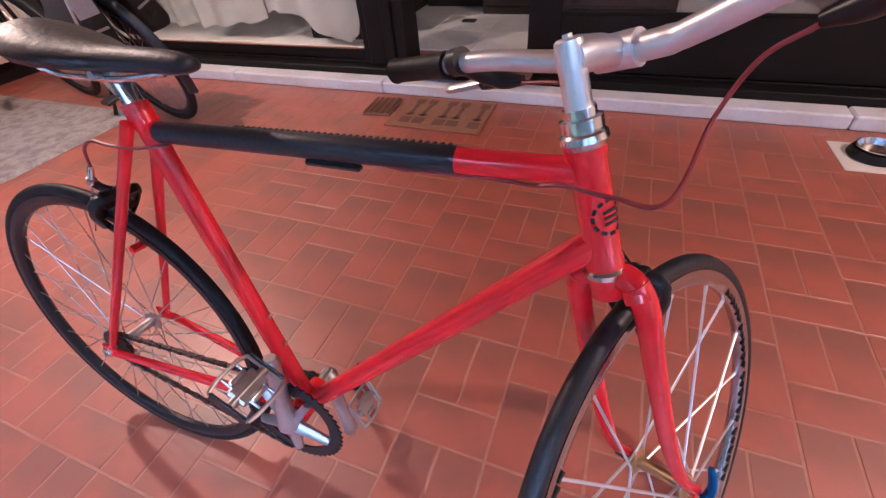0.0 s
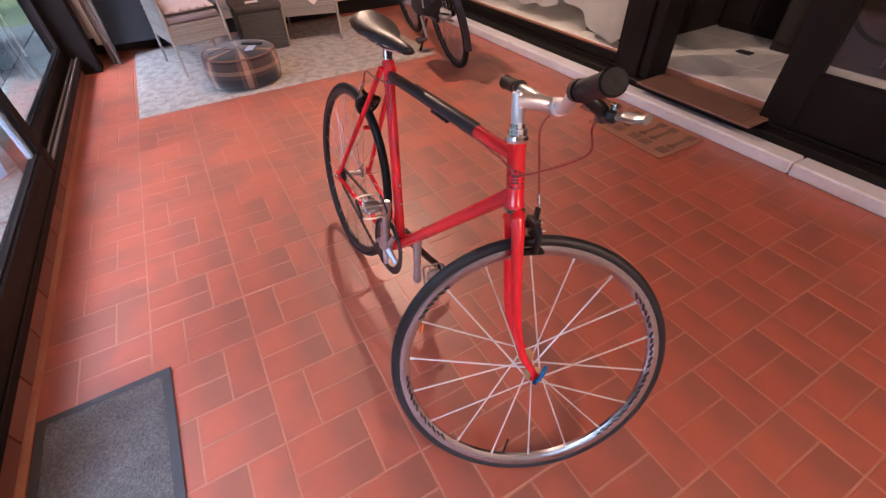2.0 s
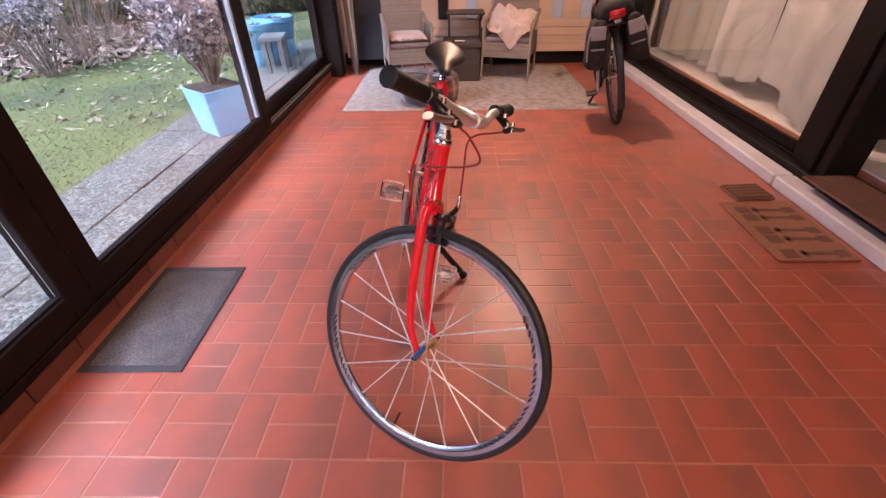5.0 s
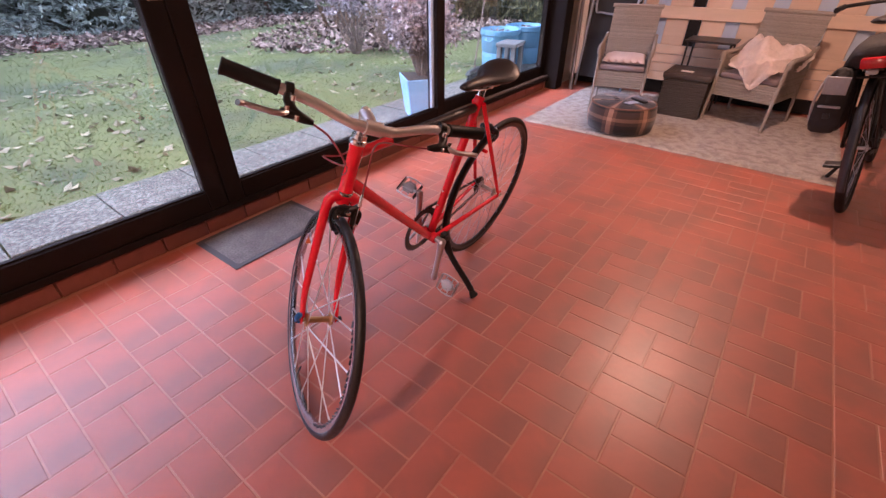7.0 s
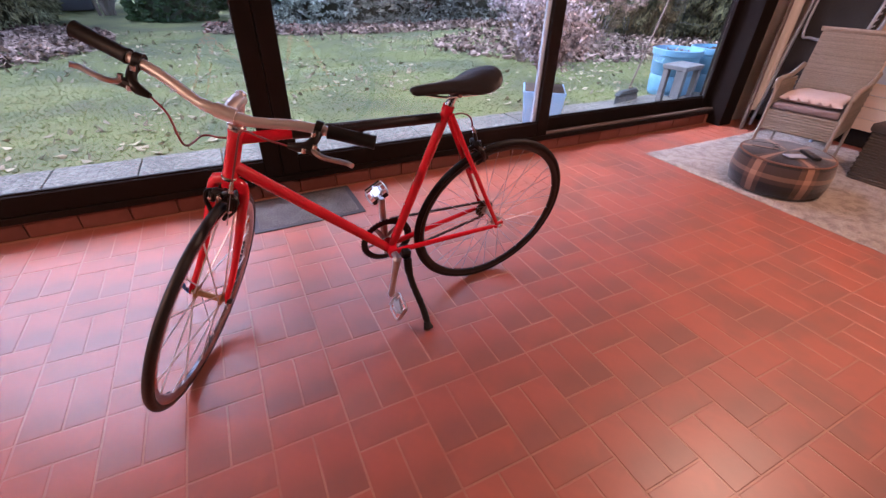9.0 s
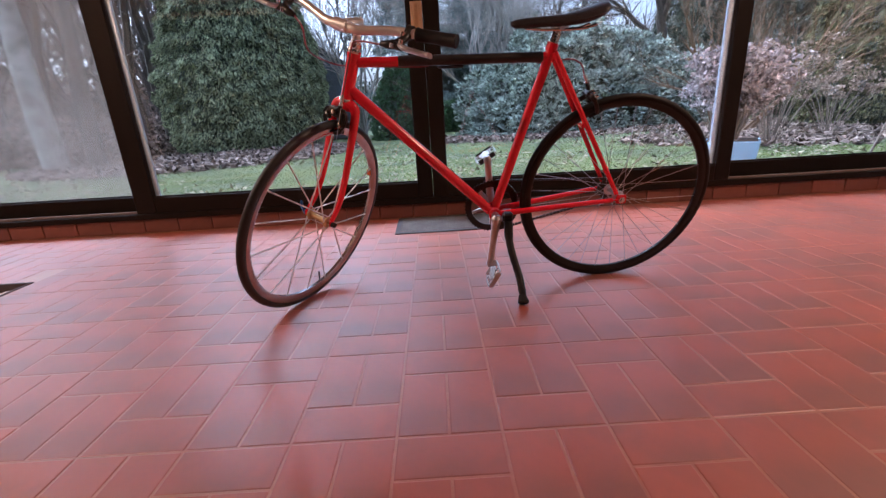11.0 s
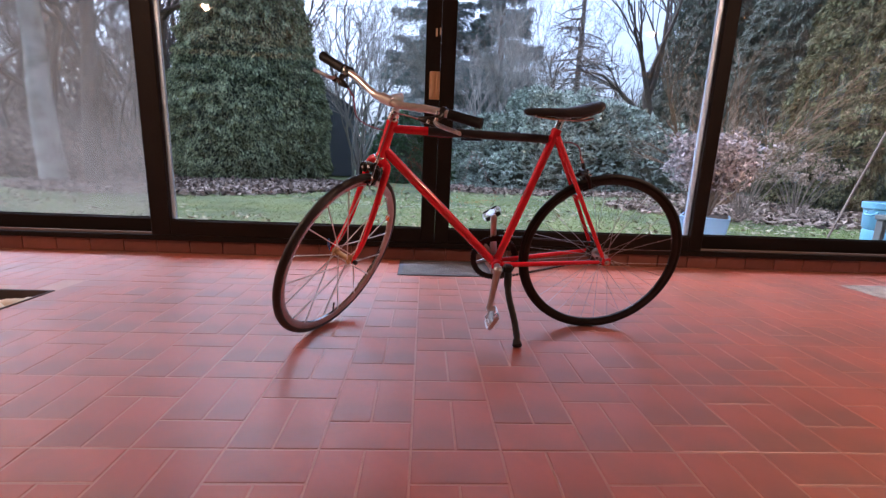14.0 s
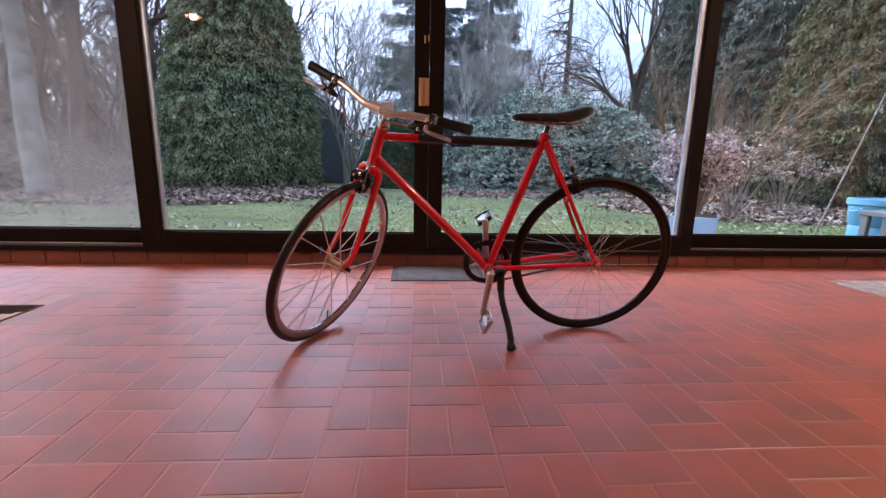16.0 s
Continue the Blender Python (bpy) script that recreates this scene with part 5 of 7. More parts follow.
# storage box and side table between the chairs
t = thing("storage_box", "dark brown wicker storage box with lid", "box", pose(4.28, 0.135, 0.012, 0, 0, 0))
bm = B()
for y in (-0.172, 0.172):
    wicker_panel(bm, pose(0, y, 0), 0.36, 0.31, 0.012, 18)
for x in (-0.18, 0.18):
    wicker_panel(bm, pose(x, 0, 0, 0, 0, 90), 0.344, 0.31, 0.012, 18)
box(bm, (0, 0, 0.01), (0.35, 0.335, 0.02))
tagged(part("box_body", bm, M_DARKWICKER, t), kind="stuff")
part("lid", box(B(), (0, 0, 0.335), (0.40, 0.385, 0.05), 0.012, seg=2), M_DARKWICKER, t)
t = thing("paper_slip", "small pale paper on the storage box", "paper", pose(4.19, 0.16, 0.373))
part("paper_sheet", box(B(), (0, 0, 0.0025), (0.05, 0.10, 0.005), 0.001), M_PAPER, t)
t = thing("side_table", "small black steel side table with flat top", "side table", pose(4.62, 0.10, 0.012))
part("tabletop", box(B(), (0, 0, 0.565), (0.34, 0.40, 0.018), 0.004), M_TABLE, t)
for x in (-0.15, 0.15):
    for y in (-0.17, 0.17):
        part("leg", tube(B(), [(x, y, 0.557), (x, y, 0.0)], 0.008, 8), M_TABLE, t)

# timber pallet screen before the back wall
SCREEN = thing("pallet_screen", "screen of pale pallet boards with blue gaps", "screen", pose(X1 - 0.03, 0, 0))
part("back_board", span(B(), (-0.012, -1.56, 0.14), (0.0, 0.78, 1.9)), M_BLUEPAINT, SCREEN, "pale blue painted backing")
def board(y0, y1, z0, z1, x, name="board"):
    part(name, span(B(), (x, y0, z0), (x + 0.020, y1, z1), 0.003), M_PALLET, SCREEN)


for z0, z1 in ((0.14, 0.222), (0.226, 0.306), (0.31, 0.39), (0.394, 0.475), (0.705, 0.81), (1.04, 1.145), (1.375, 1.48), (1.71, 1.815)):
    board(-1.56, 0.78, z0, z1, -0.060)
for k in range(-1, 7):
    y = 0.4925 - k * 0.315
    board(max(y - 0.1, -1.56), y + 0.1, 0.42, 1.9, -0.036)
bm = B()
span(bm, (-0.05, 0.285, 0.478), (-0.013, 0.385, 0.702))
span(bm, (-0.05, 0.285, 0.813), (-0.013, 0.385, 1.037))
part("shadow_panel", bm, M_BLACKWOOD, SCREEN, "black panel behind the boards")

# folded garden recliner leaning at the back wall
t = thing("folded_recliner", "black garden recliner with white tube frame, folded against the wall", "garden chair", pose(4.62, 1.06, 0.0, 0, 10, 0))
for y, n in ((0.25, 0.30), (-0.25, 0.30)):
    part("frame_tube", tube(B(), [(0, y, 0.02), (0, y * 1.03, 0.7), (0.02, y, 1.55)], 0.013, 10), M_ALU, t)
part("frame_hoop", tube(B(), curve_pts([(-0.03, 0.21, 1.35), (-0.03, 0.20, 0.80), (-0.03, 0.12, 0.735), (-0.03, -0.12, 0.735), (-0.03, -0.20, 0.80), (-0.03, -0.21, 1.35)], 6), 0.011, 10), M_ALU, t)
part("sling", span(B(), (-0.012, -0.235, 0.12), (0.006, 0.235, 1.5), 0.004), M_PANNIER, t, "black mesh fabric")
bm = B()
for s in (1, -1):
    for k in range(14):
        z = 0.80 + k * 0.04
        tube(bm, [(-0.03, s * 0.205, z), (-0.012, s * 0.225, z + 0.02)], 0.005, 6)
part("cord_lacing", bm, M_ALU, t, "white elastic lacing")
for k, (x, y, dx, dy) in enumerate(((4.50, 1.30, 0.05, 0.06), (4.56, 1.34, 0.08, 0.05))):
    o = part("wooden_pole", tube(B(), [(x, y, 0.0), (x + dx * 0.5, y + dy * 0.5, 0.9), (x + dx, y + dy, 1.8)], 0.014, 10), M_POLE)
    tagged(o, "worn wooden pole leaning in the corner", "pole", "corner poles")
t = thing("rolled_blind", "rolled white blind standing in the corner", "blind", pose(4.66, 1.36, 0.14))
part("roll", tube(B(), [(0, 0, 0.0), (0.06, 0.03, 0.8), (0.10, 0.05, 1.7)], 0.05, 14), M_WHITEWALL, t)

# newspaper with feeding bowls near the house
t = thing("newspaper", "pale newspaper spread on the tiles", "newspaper", pose(-0.72, -1.37, 0.0006, 0, 0, 2))
part("sheet", box(B(), (0, 0, 0.0012), (0.60, 0.24, 0.0024)), M_PAPER, t)
t = thing("feeding_bowl", "steel bowl with black rubber rim on newspaper", "bowl", pose(-0.55, -1.38, 0.0036))
part("bowl", lathe(B(), [(0.0, 0.004), (0.055, 0.004), (0.07, 0.02), (0.075, 0.045), (0.072, 0.045), (0.062, 0.02), (0.0, 0.012)], 28), M_CHROME, t)
part("rim_ring", lathe(B(), [(0.088, 0.0), (0.092, 0.004), (0.080, 0.034), (0.077, 0.034), (0.074, 0.004)], 28, close=True), M_RUBBER, t, "black rubber ring")
o = cushion(pose(-0.83, -1.40, 0.003, 0, 0, 10), 0.26, 0.17, 0.09, M_PAPER, "crumpled pale paper bag on the newspaper")
tagged(o, "", "paper bag")
o.name = "paper_bag"

# ---------------------------------------------------------------- the parked touring bicycle
TOUR = thing("touring_bicycle", "black touring bicycle with panniers, parked on its stand by the house", "bicycle",
             pose(2.86, -1.045, 0.0, 0, 0, -9) @ pose(0, 0, 0, -13, 0, 0))
THUB, TBB, TSEAT, THT, THB = Vector((0, 0, 0.35)), Vector((0.43, 0, 0.30)), Vector((0.27, 0, 0.80)), Vector((0.83, 0, 0.86)), Vector((0.88, 0, 0.70))


def ttube(name, a, b, r, material=M_BLACK, seg=12):
    return part(name, tube(B(), [a, b], r, seg), material, TOUR)


ttube("seat_tube", TBB, TSEAT, 0.016)
ttube("top_tube", TSEAT + Vector((0, 0, -0.06)), THT + Vector((0, 0, -0.03)), 0.015)
ttube("down_tube", TBB, THB + Vector((0, 0, 0.03)), 0.018)
ttube("head_tube", THB, THT, 0.020)
for s in (1, -1):
    ttube("chainstay", TBB + Vector((-0.02, s * 0.025, 0)), THUB + Vector((0.02, s * 0.065, 0)), 0.009)
    ttube("seatstay", TSEAT + Vector((0, s * 0.02, -0.05)), THUB + Vector((0.01, s * 0.065, 0.01)), 0.008)
    part("fork_blade", tube(B(), curve_pts([THB + Vector((0.01, s * 0.045, 0)), THB + Vector((0.06, s * 0.05, -0.2)), Vector((1.04, s * 0.052, 0.35))], 5), 0.011, 10), M_BLACK, TOUR)
wheel(TOUR, "rear_wheel", Matrix.Translation(THUB), M_RUBBER, M_BLACK, 28, 0.0012, 0.018, M_ALLOY, False, "dark rim with knobbed black tyre", M_STEEL, R=0.35, tyre_w=0.021)
wheel(TOUR, "front_wheel", Matrix.Translation((1.04, 0, 0.35)), M_RUBBER, M_BLACK, 28, 0.0012, 0.018, M_ALLOY, False, "dark rim with knobbed black tyre", M_STEEL, R=0.35, tyre_w=0.021)
for cx, a0, a1 in ((0.0, -20, 160), (1.04, 20, 150)):
    pts = [Vector((cx + 0.372 * math.cos(radians(180 - a)), 0, 0.35 + 0.372 * math.sin(radians(a)))) for a in range(a0, a1, 10)]
    bm = B()
    tube(bm, pts, 0.024, 10, flat=0.5)
    part("mudguard", bm, M_PLASTIC, TOUR)
part("seatpost", tube(B(), [TSEAT - Vector((0, 0, 0.05)), TSEAT + Vector((-0.02, 0, 0.12))], 0.0135, 12), M_ALLOY, TOUR)
bm = B()
prof = [(-0.13, 0.05, 0.02), (-0.09, 0.085, 0.035), (-0.02, 0.08, 0.04), (0.05, 0.04, 0.035), (0.13, 0.022, 0.028), (0.155, 0.012, 0.015)]
rings = [[bm.verts.new((TSEAT.x - 0.03 + x, hw * math.cos(math.tau * k / 12), 0.955 + th * 0.6 * math.sin(math.tau * k / 12))) for k in range(12)] for x, hw, th in prof]
for a, b in zip(rings, rings[1:]):
    for k in range(12):
        bm.faces.new((a[k], b[k], b[(k + 1) % 12], a[(k + 1) % 12]))
bm.faces.new(rings[0])
bm.faces.new(rings[-1][::-1])
bmesh.ops.recalc_face_normals(bm, faces=bm.faces[:])
part("saddle", bm, M_LEATHER, TOUR, "black padded saddle", sharp=60)
part("stem", tube(B(), [THT, THT + Vector((-0.02, 0, 0.12)), THT + Vector((0.05, 0, 0.16))], 0.014, 12), M_BLACK, TOUR)
hb = [THT + Vector(p) for p in ((-0.12, -0.30, 0.15), (-0.02, -0.28, 0.16), (0.05, -0.12, 0.16), (0.05, 0.12, 0.16), (-0.02, 0.28, 0.16), (-0.12, 0.30, 0.15))]
part("handlebar", tube(B(), curve_pts(hb, 6), 0.011, 10), M_BLACK, TOUR)
for s in (1, -1):
    part("grip", tube(B(), [THT + Vector((-0.13, s * 0.302, 0.149)), THT + Vector((-0.03, s * 0.283, 0.16))], 0.016, 12), M_RUBBER, TOUR)
rack = part("luggage_rack", box(B(), (-0.015, 0, 0.735), (0.37, 0.014, 0.008), 0.002), M_BLACK, TOUR)
for y in (-0.05, 0.05):
    for a, b in (((-0.20, y, 0.735), (0.17, y, 0.735)), ((-0.02, y * 1.3, 0.36), (-0.12, y, 0.735)), ((0.0, y * 1.3, 0.36), (0.05, y, 0.735))):
        part("rack_strut", tube(B(), [a, b], 0.006, 8), M_BLACK, rack)
for x in (-0.20, -0.05, 0.17):
    part("rack_strut", tube(B(), [(x, -0.05, 0.735), (x, 0.05, 0.735)], 0.006, 8), M_BLACK, rack)
lamp = part("rear_light", box(B(), (-0.232, 0, 0.800), (0.036, 0.100, 0.052), 0.014, seg=2), M_REFLECT, TOUR, "red rear light")
part("light_bracket", tube(B(), [(-0.205, 0, 0.735), (-0.218, 0, 0.785)], 0.009, 8), M_PLASTIC, lamp)
part("clear_reflector", box(B(), (-0.230, 0, 0.760), (0.022, 0.044, 0.022), 0.006, seg=2), M_PANNIERG, lamp, "pale reflector below the light")


def bag(name, label, sections, seg=20):
    """A slack cloth bag: rounded sections (x, y, z, half width, half height, tilt) joined along x."""
    bm = B()
    rings = []
    for x, y, z, hw, hh, tilt in sections:
        ring = []
        for k in range(seg):
            a = math.tau * k / seg
            c, d = math.cos(a), math.sin(a)
            u = hw * math.copysign(abs(c) ** 0.55, c)
            v = hh * math.copysign(abs(d) ** 0.55, d)
            w = 0.010 * noise.noise((x * 14, c * 2.2 + y * 9, d * 2.2))
            ring.append(bm.verts.new((x + 0.6 * w, y + u * (1 - 0.25 * v / hh) + tilt * v + w, z + v + w)))
        rings.append(ring)
    for a, b in zip(rings, rings[1:]):
        for k in range(seg):
            bm.faces.new((a[k], a[(k + 1) % seg], b[(k + 1) % seg], b[k]))
    bm.faces.new(rings[0][::-1])
    bm.faces.new(rings[-1])
    bmesh.ops.recalc_face_normals(bm, faces=bm.faces[:])
    return part(name, bm, M_PANNIER, TOUR, label, sharp=60)


for s in (1, -1):
    p = bag("pannier", "slumped black cloth pannier with grey patch", [(x, s * 0.122, 0.640 - 0.01 * k, 0.062 * f, 0.160 * f, -s * 0.14) for k, (x, f) in enumerate(((-0.215, 0.86), (-0.205, 0.96), (-0.12, 1.0), (-0.02, 1.04), (0.08, 1.0), (0.125, 0.9)))])
    part("reflective_panel", box(B(), (0, 0, 0), (0.010, 0.095, 0.085), 0.004, m=pose(-0.2155, s * 0.116, 0.705, s * 7, 0, 0)), M_PANNIERG, p, "pale grey reflective patch")
    part("strap", box(B(), (0, 0, 0), (0.008, 0.090, 0.012), 0.003, m=pose(-0.2155, s * 0.128, 0.605, s * 7, 0, 0)), M_PANNIERG, p)
    part("piping", tube(B(), curve_pts([(-0.205, s * 0.152, 0.755), (-0.211, s * 0.188, 0.65), (-0.205, s * 0.200, 0.54)], 5), 0.0065, 8), M_PANNIERG, p, "pale piping")
    part("buckle", box(B(), (-0.217, s * 0.132, 0.560), (0.010, 0.030, 0.024), 0.003), M_PLASTIC, p)
bag("top_bag", "black cloth bag slung over the rack", [(-0.20, 0.0, 0.820, 0.085, 0.040, 0), (-0.17, 0.0, 0.828, 0.105, 0.060, 0), (-0.02, -0.01, 0.835, 0.110, 0.072, 0), (0.10, -0.01, 0.83, 0.095, 0.066, 0), (0.14, 0.0, 0.82, 0.07, 0.045, 0)])
part("kickstand", tube(B(), [(0.42, 0.03, 0.27), (0.435, 0.10, 0.12), (0.44, 0.146, 0.046)], [0.011, 0.009, 0.012], 10), M_BLACK, TOUR)
part("chainring", lathe(B(), [(0.05, -0.048), (0.085, -0.048), (0.085, -0.052), (0.05, -0.052)], 36, Matrix.Translation(TBB) @ AXIS_Y, close=True), M_BLACK, TOUR)
for s, z in ((1, 0.14), (-1, 0.46)):
    part("crank", tube(B(), [TBB + Vector((0, s * 0.065, 0)), Vector((0.46 if s < 0 else 0.40, s * 0.075, z))], [0.014, 0.011], 10), M_ALLOY, TOUR)
    part("pedal", box(B(), (0.46 if s < 0 else 0.40, s * 0.125, z), (0.09, 0.085, 0.022), 0.006), M_ALLOY if s < 0 else M_PLASTIC, TOUR)
part("chain_guard", tube(B(), [(0.0, -0.05, 0.32), (0.45, -0.05, 0.24)], 0.006, 6), M_CHAIN, TOUR)


# ---------------------------------------------------------------- garden
G = np.random.default_rng(7)


def ground_z(x, y):
    return -0.055 + 0.012 * np.clip(y - 6, 0, 60) * 0.35 + 0.03 * np.sin(x * 0.7) * np.sin(y * 0.55) * np.clip((y - 2.6) / 4, 0, 1)


xs = np.concatenate([np.linspace(-400, -30, 14), np.linspace(-26, 26, 105), np.linspace(30, 400, 14)])
ys = np.concatenate([np.linspace(YW + 0.17, 2.52, 3), np.linspace(2.6, 30, 90), np.linspace(34, 600, 14)])
gx, gy = np.meshgrid(xs, ys)
gz = ground_z(gx, gy)
v = np.stack([gx, gy, gz], -1).reshape(-1, 3)
nx = len(xs)
idx = np.arange(len(v)).reshape(len(ys), nx)
f = np.stack([idx[:-1, :-1], idx[:-1, 1:], idx[1:, 1:], idx[1:, :-1]], -1).reshape(-1, 4)
tagged(raw("ground", v, f, M_LAWN, None, True), "mossy winter lawn", "lawn", kind="structure")

# paving strip of exposed-aggregate slabs outside the windows
PATIO = thing("pavement", "exposed-aggregate paving slabs along the windows", "paving", kind="structure")
sl = mesh_of("paving_slab", box(B(), (0, 0, -0.02), (0.492, 0.442, 0.05), 0.004), M_SLAB)
for i in range(-8, 14):
    for j in range(2):
        o = new("paving_slab", sl)
        o.parent = PATIO
        o.matrix_basis = pose(0.1 + i * 0.5, YW + 0.405 + j * 0.45, -0.036 + G.uniform(-0.003, 0.003), G.uniform(-0.4, 0.4), G.uniform(-0.4, 0.4), G.uniform(-0.3, 0.3))


def leaves(cent, size, dirs=None, aspect=2.0, curl=0.25, g=G, face=None):
    """Leaf quads, folded along the midrib, at points; returns vertices and faces of one island each."""
    n = len(cent)
    d = g.normal(size=(n, 3)) if dirs is None else dirs + 0.35 * g.normal(size=(n, 3))
    d /= np.linalg.norm(d, axis=1, keepdims=True)
    u = np.cross(d, g.normal(size=(n, 3)) if face is None else face + 0.45 * g.normal(size=(n, 3)))
    u /= np.linalg.norm(u, axis=1, keepdims=True)
    w = np.cross(d, u)
    s = (size * g.uniform(0.6, 1.3, n))[:, None]
    a, b = d * s, u * s / aspect
    up = w * s * curl
    v = np.stack([cent - a, cent + b * 0.9 + up - a * 0.1, cent + a, cent - b * 0.9 + up - a * 0.1], 1).reshape(-1, 3)
    q = np.arange(n * 4).reshape(n, 4)
    return v, np.concatenate([q[:, [0, 1, 2]], q[:, [0, 2, 3]]])


def scatter_flat(n, x0, x1, y0, y1, size, lift, g=G, keep=None):
    p = np.stack([g.uniform(x0, x1, n), g.uniform(y0, y1, n), np.zeros(n)], -1)
    if keep is not None:
        p = p[keep(p[:, 0], p[:, 1])]
    p[:, 2] = ground_z(p[:, 0], p[:, 1]) + lift
    d = g.normal(size=(len(p), 3)) * (1, 1, 0.25)
    return p, d


# grass, only where the camera can make out blades
n = 90000
p = np.stack([G.uniform(-6, 8, n), 2.56 + 7.5 * G.beta(1.0, 1.9, n), np.zeros(n)], -1)
p[:, 2] = ground_z(p[:, 0], p[:, 1])
lean = G.normal(size=(n, 3)) * (1.0, 1.0, 0.2) + (0, 0, 0.5)
lean /= np.linalg.norm(lean, axis=1, keepdims=True)
side = np.cross(lean, G.normal(size=(n, 3)))
side /= np.linalg.norm(side, axis=1, keepdims=True)
h = G.uniform(0.012, 0.030, n)[:, None]
v = np.stack([p - side * 0.0035, p + side * 0.0035, p + lean * h], 1).reshape(-1, 3)
tagged(raw("grass", v, np.arange(3 * n).reshape(n, 3), M_GRASS), "short green lawn grass", "grass", kind="stuff")
# fallen leaves on the lawn and leaf litter in the beds
p, d = scatter_flat(3600, -6, 9, 2.7, 10, 0.05, 0.02)
patch = np.array([noise.noise((a * 0.5, b * 0.5, 2.0)) for a, b in p[:, :2]])
p, d = p[patch > -0.12], d[patch > -0.12]
v, f = leaves(p, 0.040, d, 1.5, 0.2, face=np.array([0.0, 0.0, 1.5]))
tagged(raw("fallen_leaves", v, f, M_FALLEN), "scattered pale fallen leaves on the lawn", "leaves", kind="stuff")


def bed(name, n, x0, x1, y0, y1, label, cx, cy, rx, ry):
    p, d = scatter_flat(n, x0, x1, y0, y1, 0.07, 0.0, keep=lambda x, y: ((x - cx) / rx) ** 2 + ((y - cy) / ry) ** 2 < 1)
    p[:, 2] += G.uniform(0, 0.09, len(p))
    v, f = leaves(p, 0.065, d, 1.5, 0.35, face=np.array([0.0, 0.0, 0.8]))
    tagged(raw(name, v, f, M_LITTER), label, "leaf litter", kind="stuff")


bed("leaf_litter", 12000, -8.0, -1.0, 5.6, 12, "brown leaf litter under the clipped conifer", -4.4, 8.6, 3.4, 2.9)
bed("leaf_litter", 9000, 0.4, 12, 8.6, 12, "brown leaf litter before the rhododendron", 5.5, 10.2, 5.6, 1.5)
bed("leaf_litter", 6000, 3.4, 11, 3.6, 8.6, "brown leaf litter in the shrub bed", 7.6, 6.4, 3.6, 2.1)


def limb_mesh(bm, p, d, length, r, depth, g, spread, shrink, kids, droop=0.0, seg=None, tips=None, rmin=0.003, wob=0.13):
    """A branching limb of tapered tubes."""
    n = max(3, int(length / 0.35) if depth > 1 else 3)
    pts, rs = [p.copy()], [r]
    for k in range(n):
        d = (d + Vector(g.normal(size=3)) * wob + Vector((0, 0, -droop))).normalized()
        p = p + d * (length / n)
        pts.append(p.copy())
        rs.append(max(rmin, r * (1 - 0.62 * (k + 1) / n)))
    tube(bm, pts, rs, seg or (8 if r > 0.05 else 5 if r > 0.015 else 3), caps=False)
    if depth <= 0:
        if tips is not None:
            tips.append(pts[-1])
        return
    for k in range(kids):
        f = g.uniform(0.35, 1.0)
        i = min(n, max(1, int(f * n)))
        ax = d.orthogonal().normalized()
        ax.rotate(Matrix.Rotation(g.uniform(0, math.tau), 3, d))
        nd = (d * math.cos(spread * g.uniform(0.6, 1.2)) + ax * math.sin(spread * g.uniform(0.6, 1.2))).normalized()
        limb_mesh(bm, pts[i], nd, length * shrink * g.uniform(0.75, 1.15), rs[i] * 0.62, depth - 1, g, spread, shrink, kids, droop, None, tips, rmin)


def bare_tree(x, y, stems, height, r, depth, kids, seed, label, spread=0.55, shrink=0.62, mat_=M_BARK, lean=0.12, name="bare_tree", droop=-0.02, category="tree"):
    g = np.random.default_rng(seed)
    z = float(ground_z(np.array(x), np.array(y))) - 0.02
    t = thing(name, label, category, pose(x, y, z))
    tips = []
    for s in range(stems):
        d = Vector((g.normal() * lean, g.normal() * lean, 1)).normalized()
        bm = B()
        limb_mesh(bm, Vector((g.normal() * 0.12 * (stems > 1), g.normal() * 0.12 * (stems > 1), 0)), d, height * g.uniform(0.8, 1.1), r * g.uniform(0.8, 1.1), depth, g, spread, shrink, kids, droop, None, tips, wob=0.025 if height > 6 else 0.13)
        part("trunk", bm, mat_, t, sharp=60)
    return t, tips


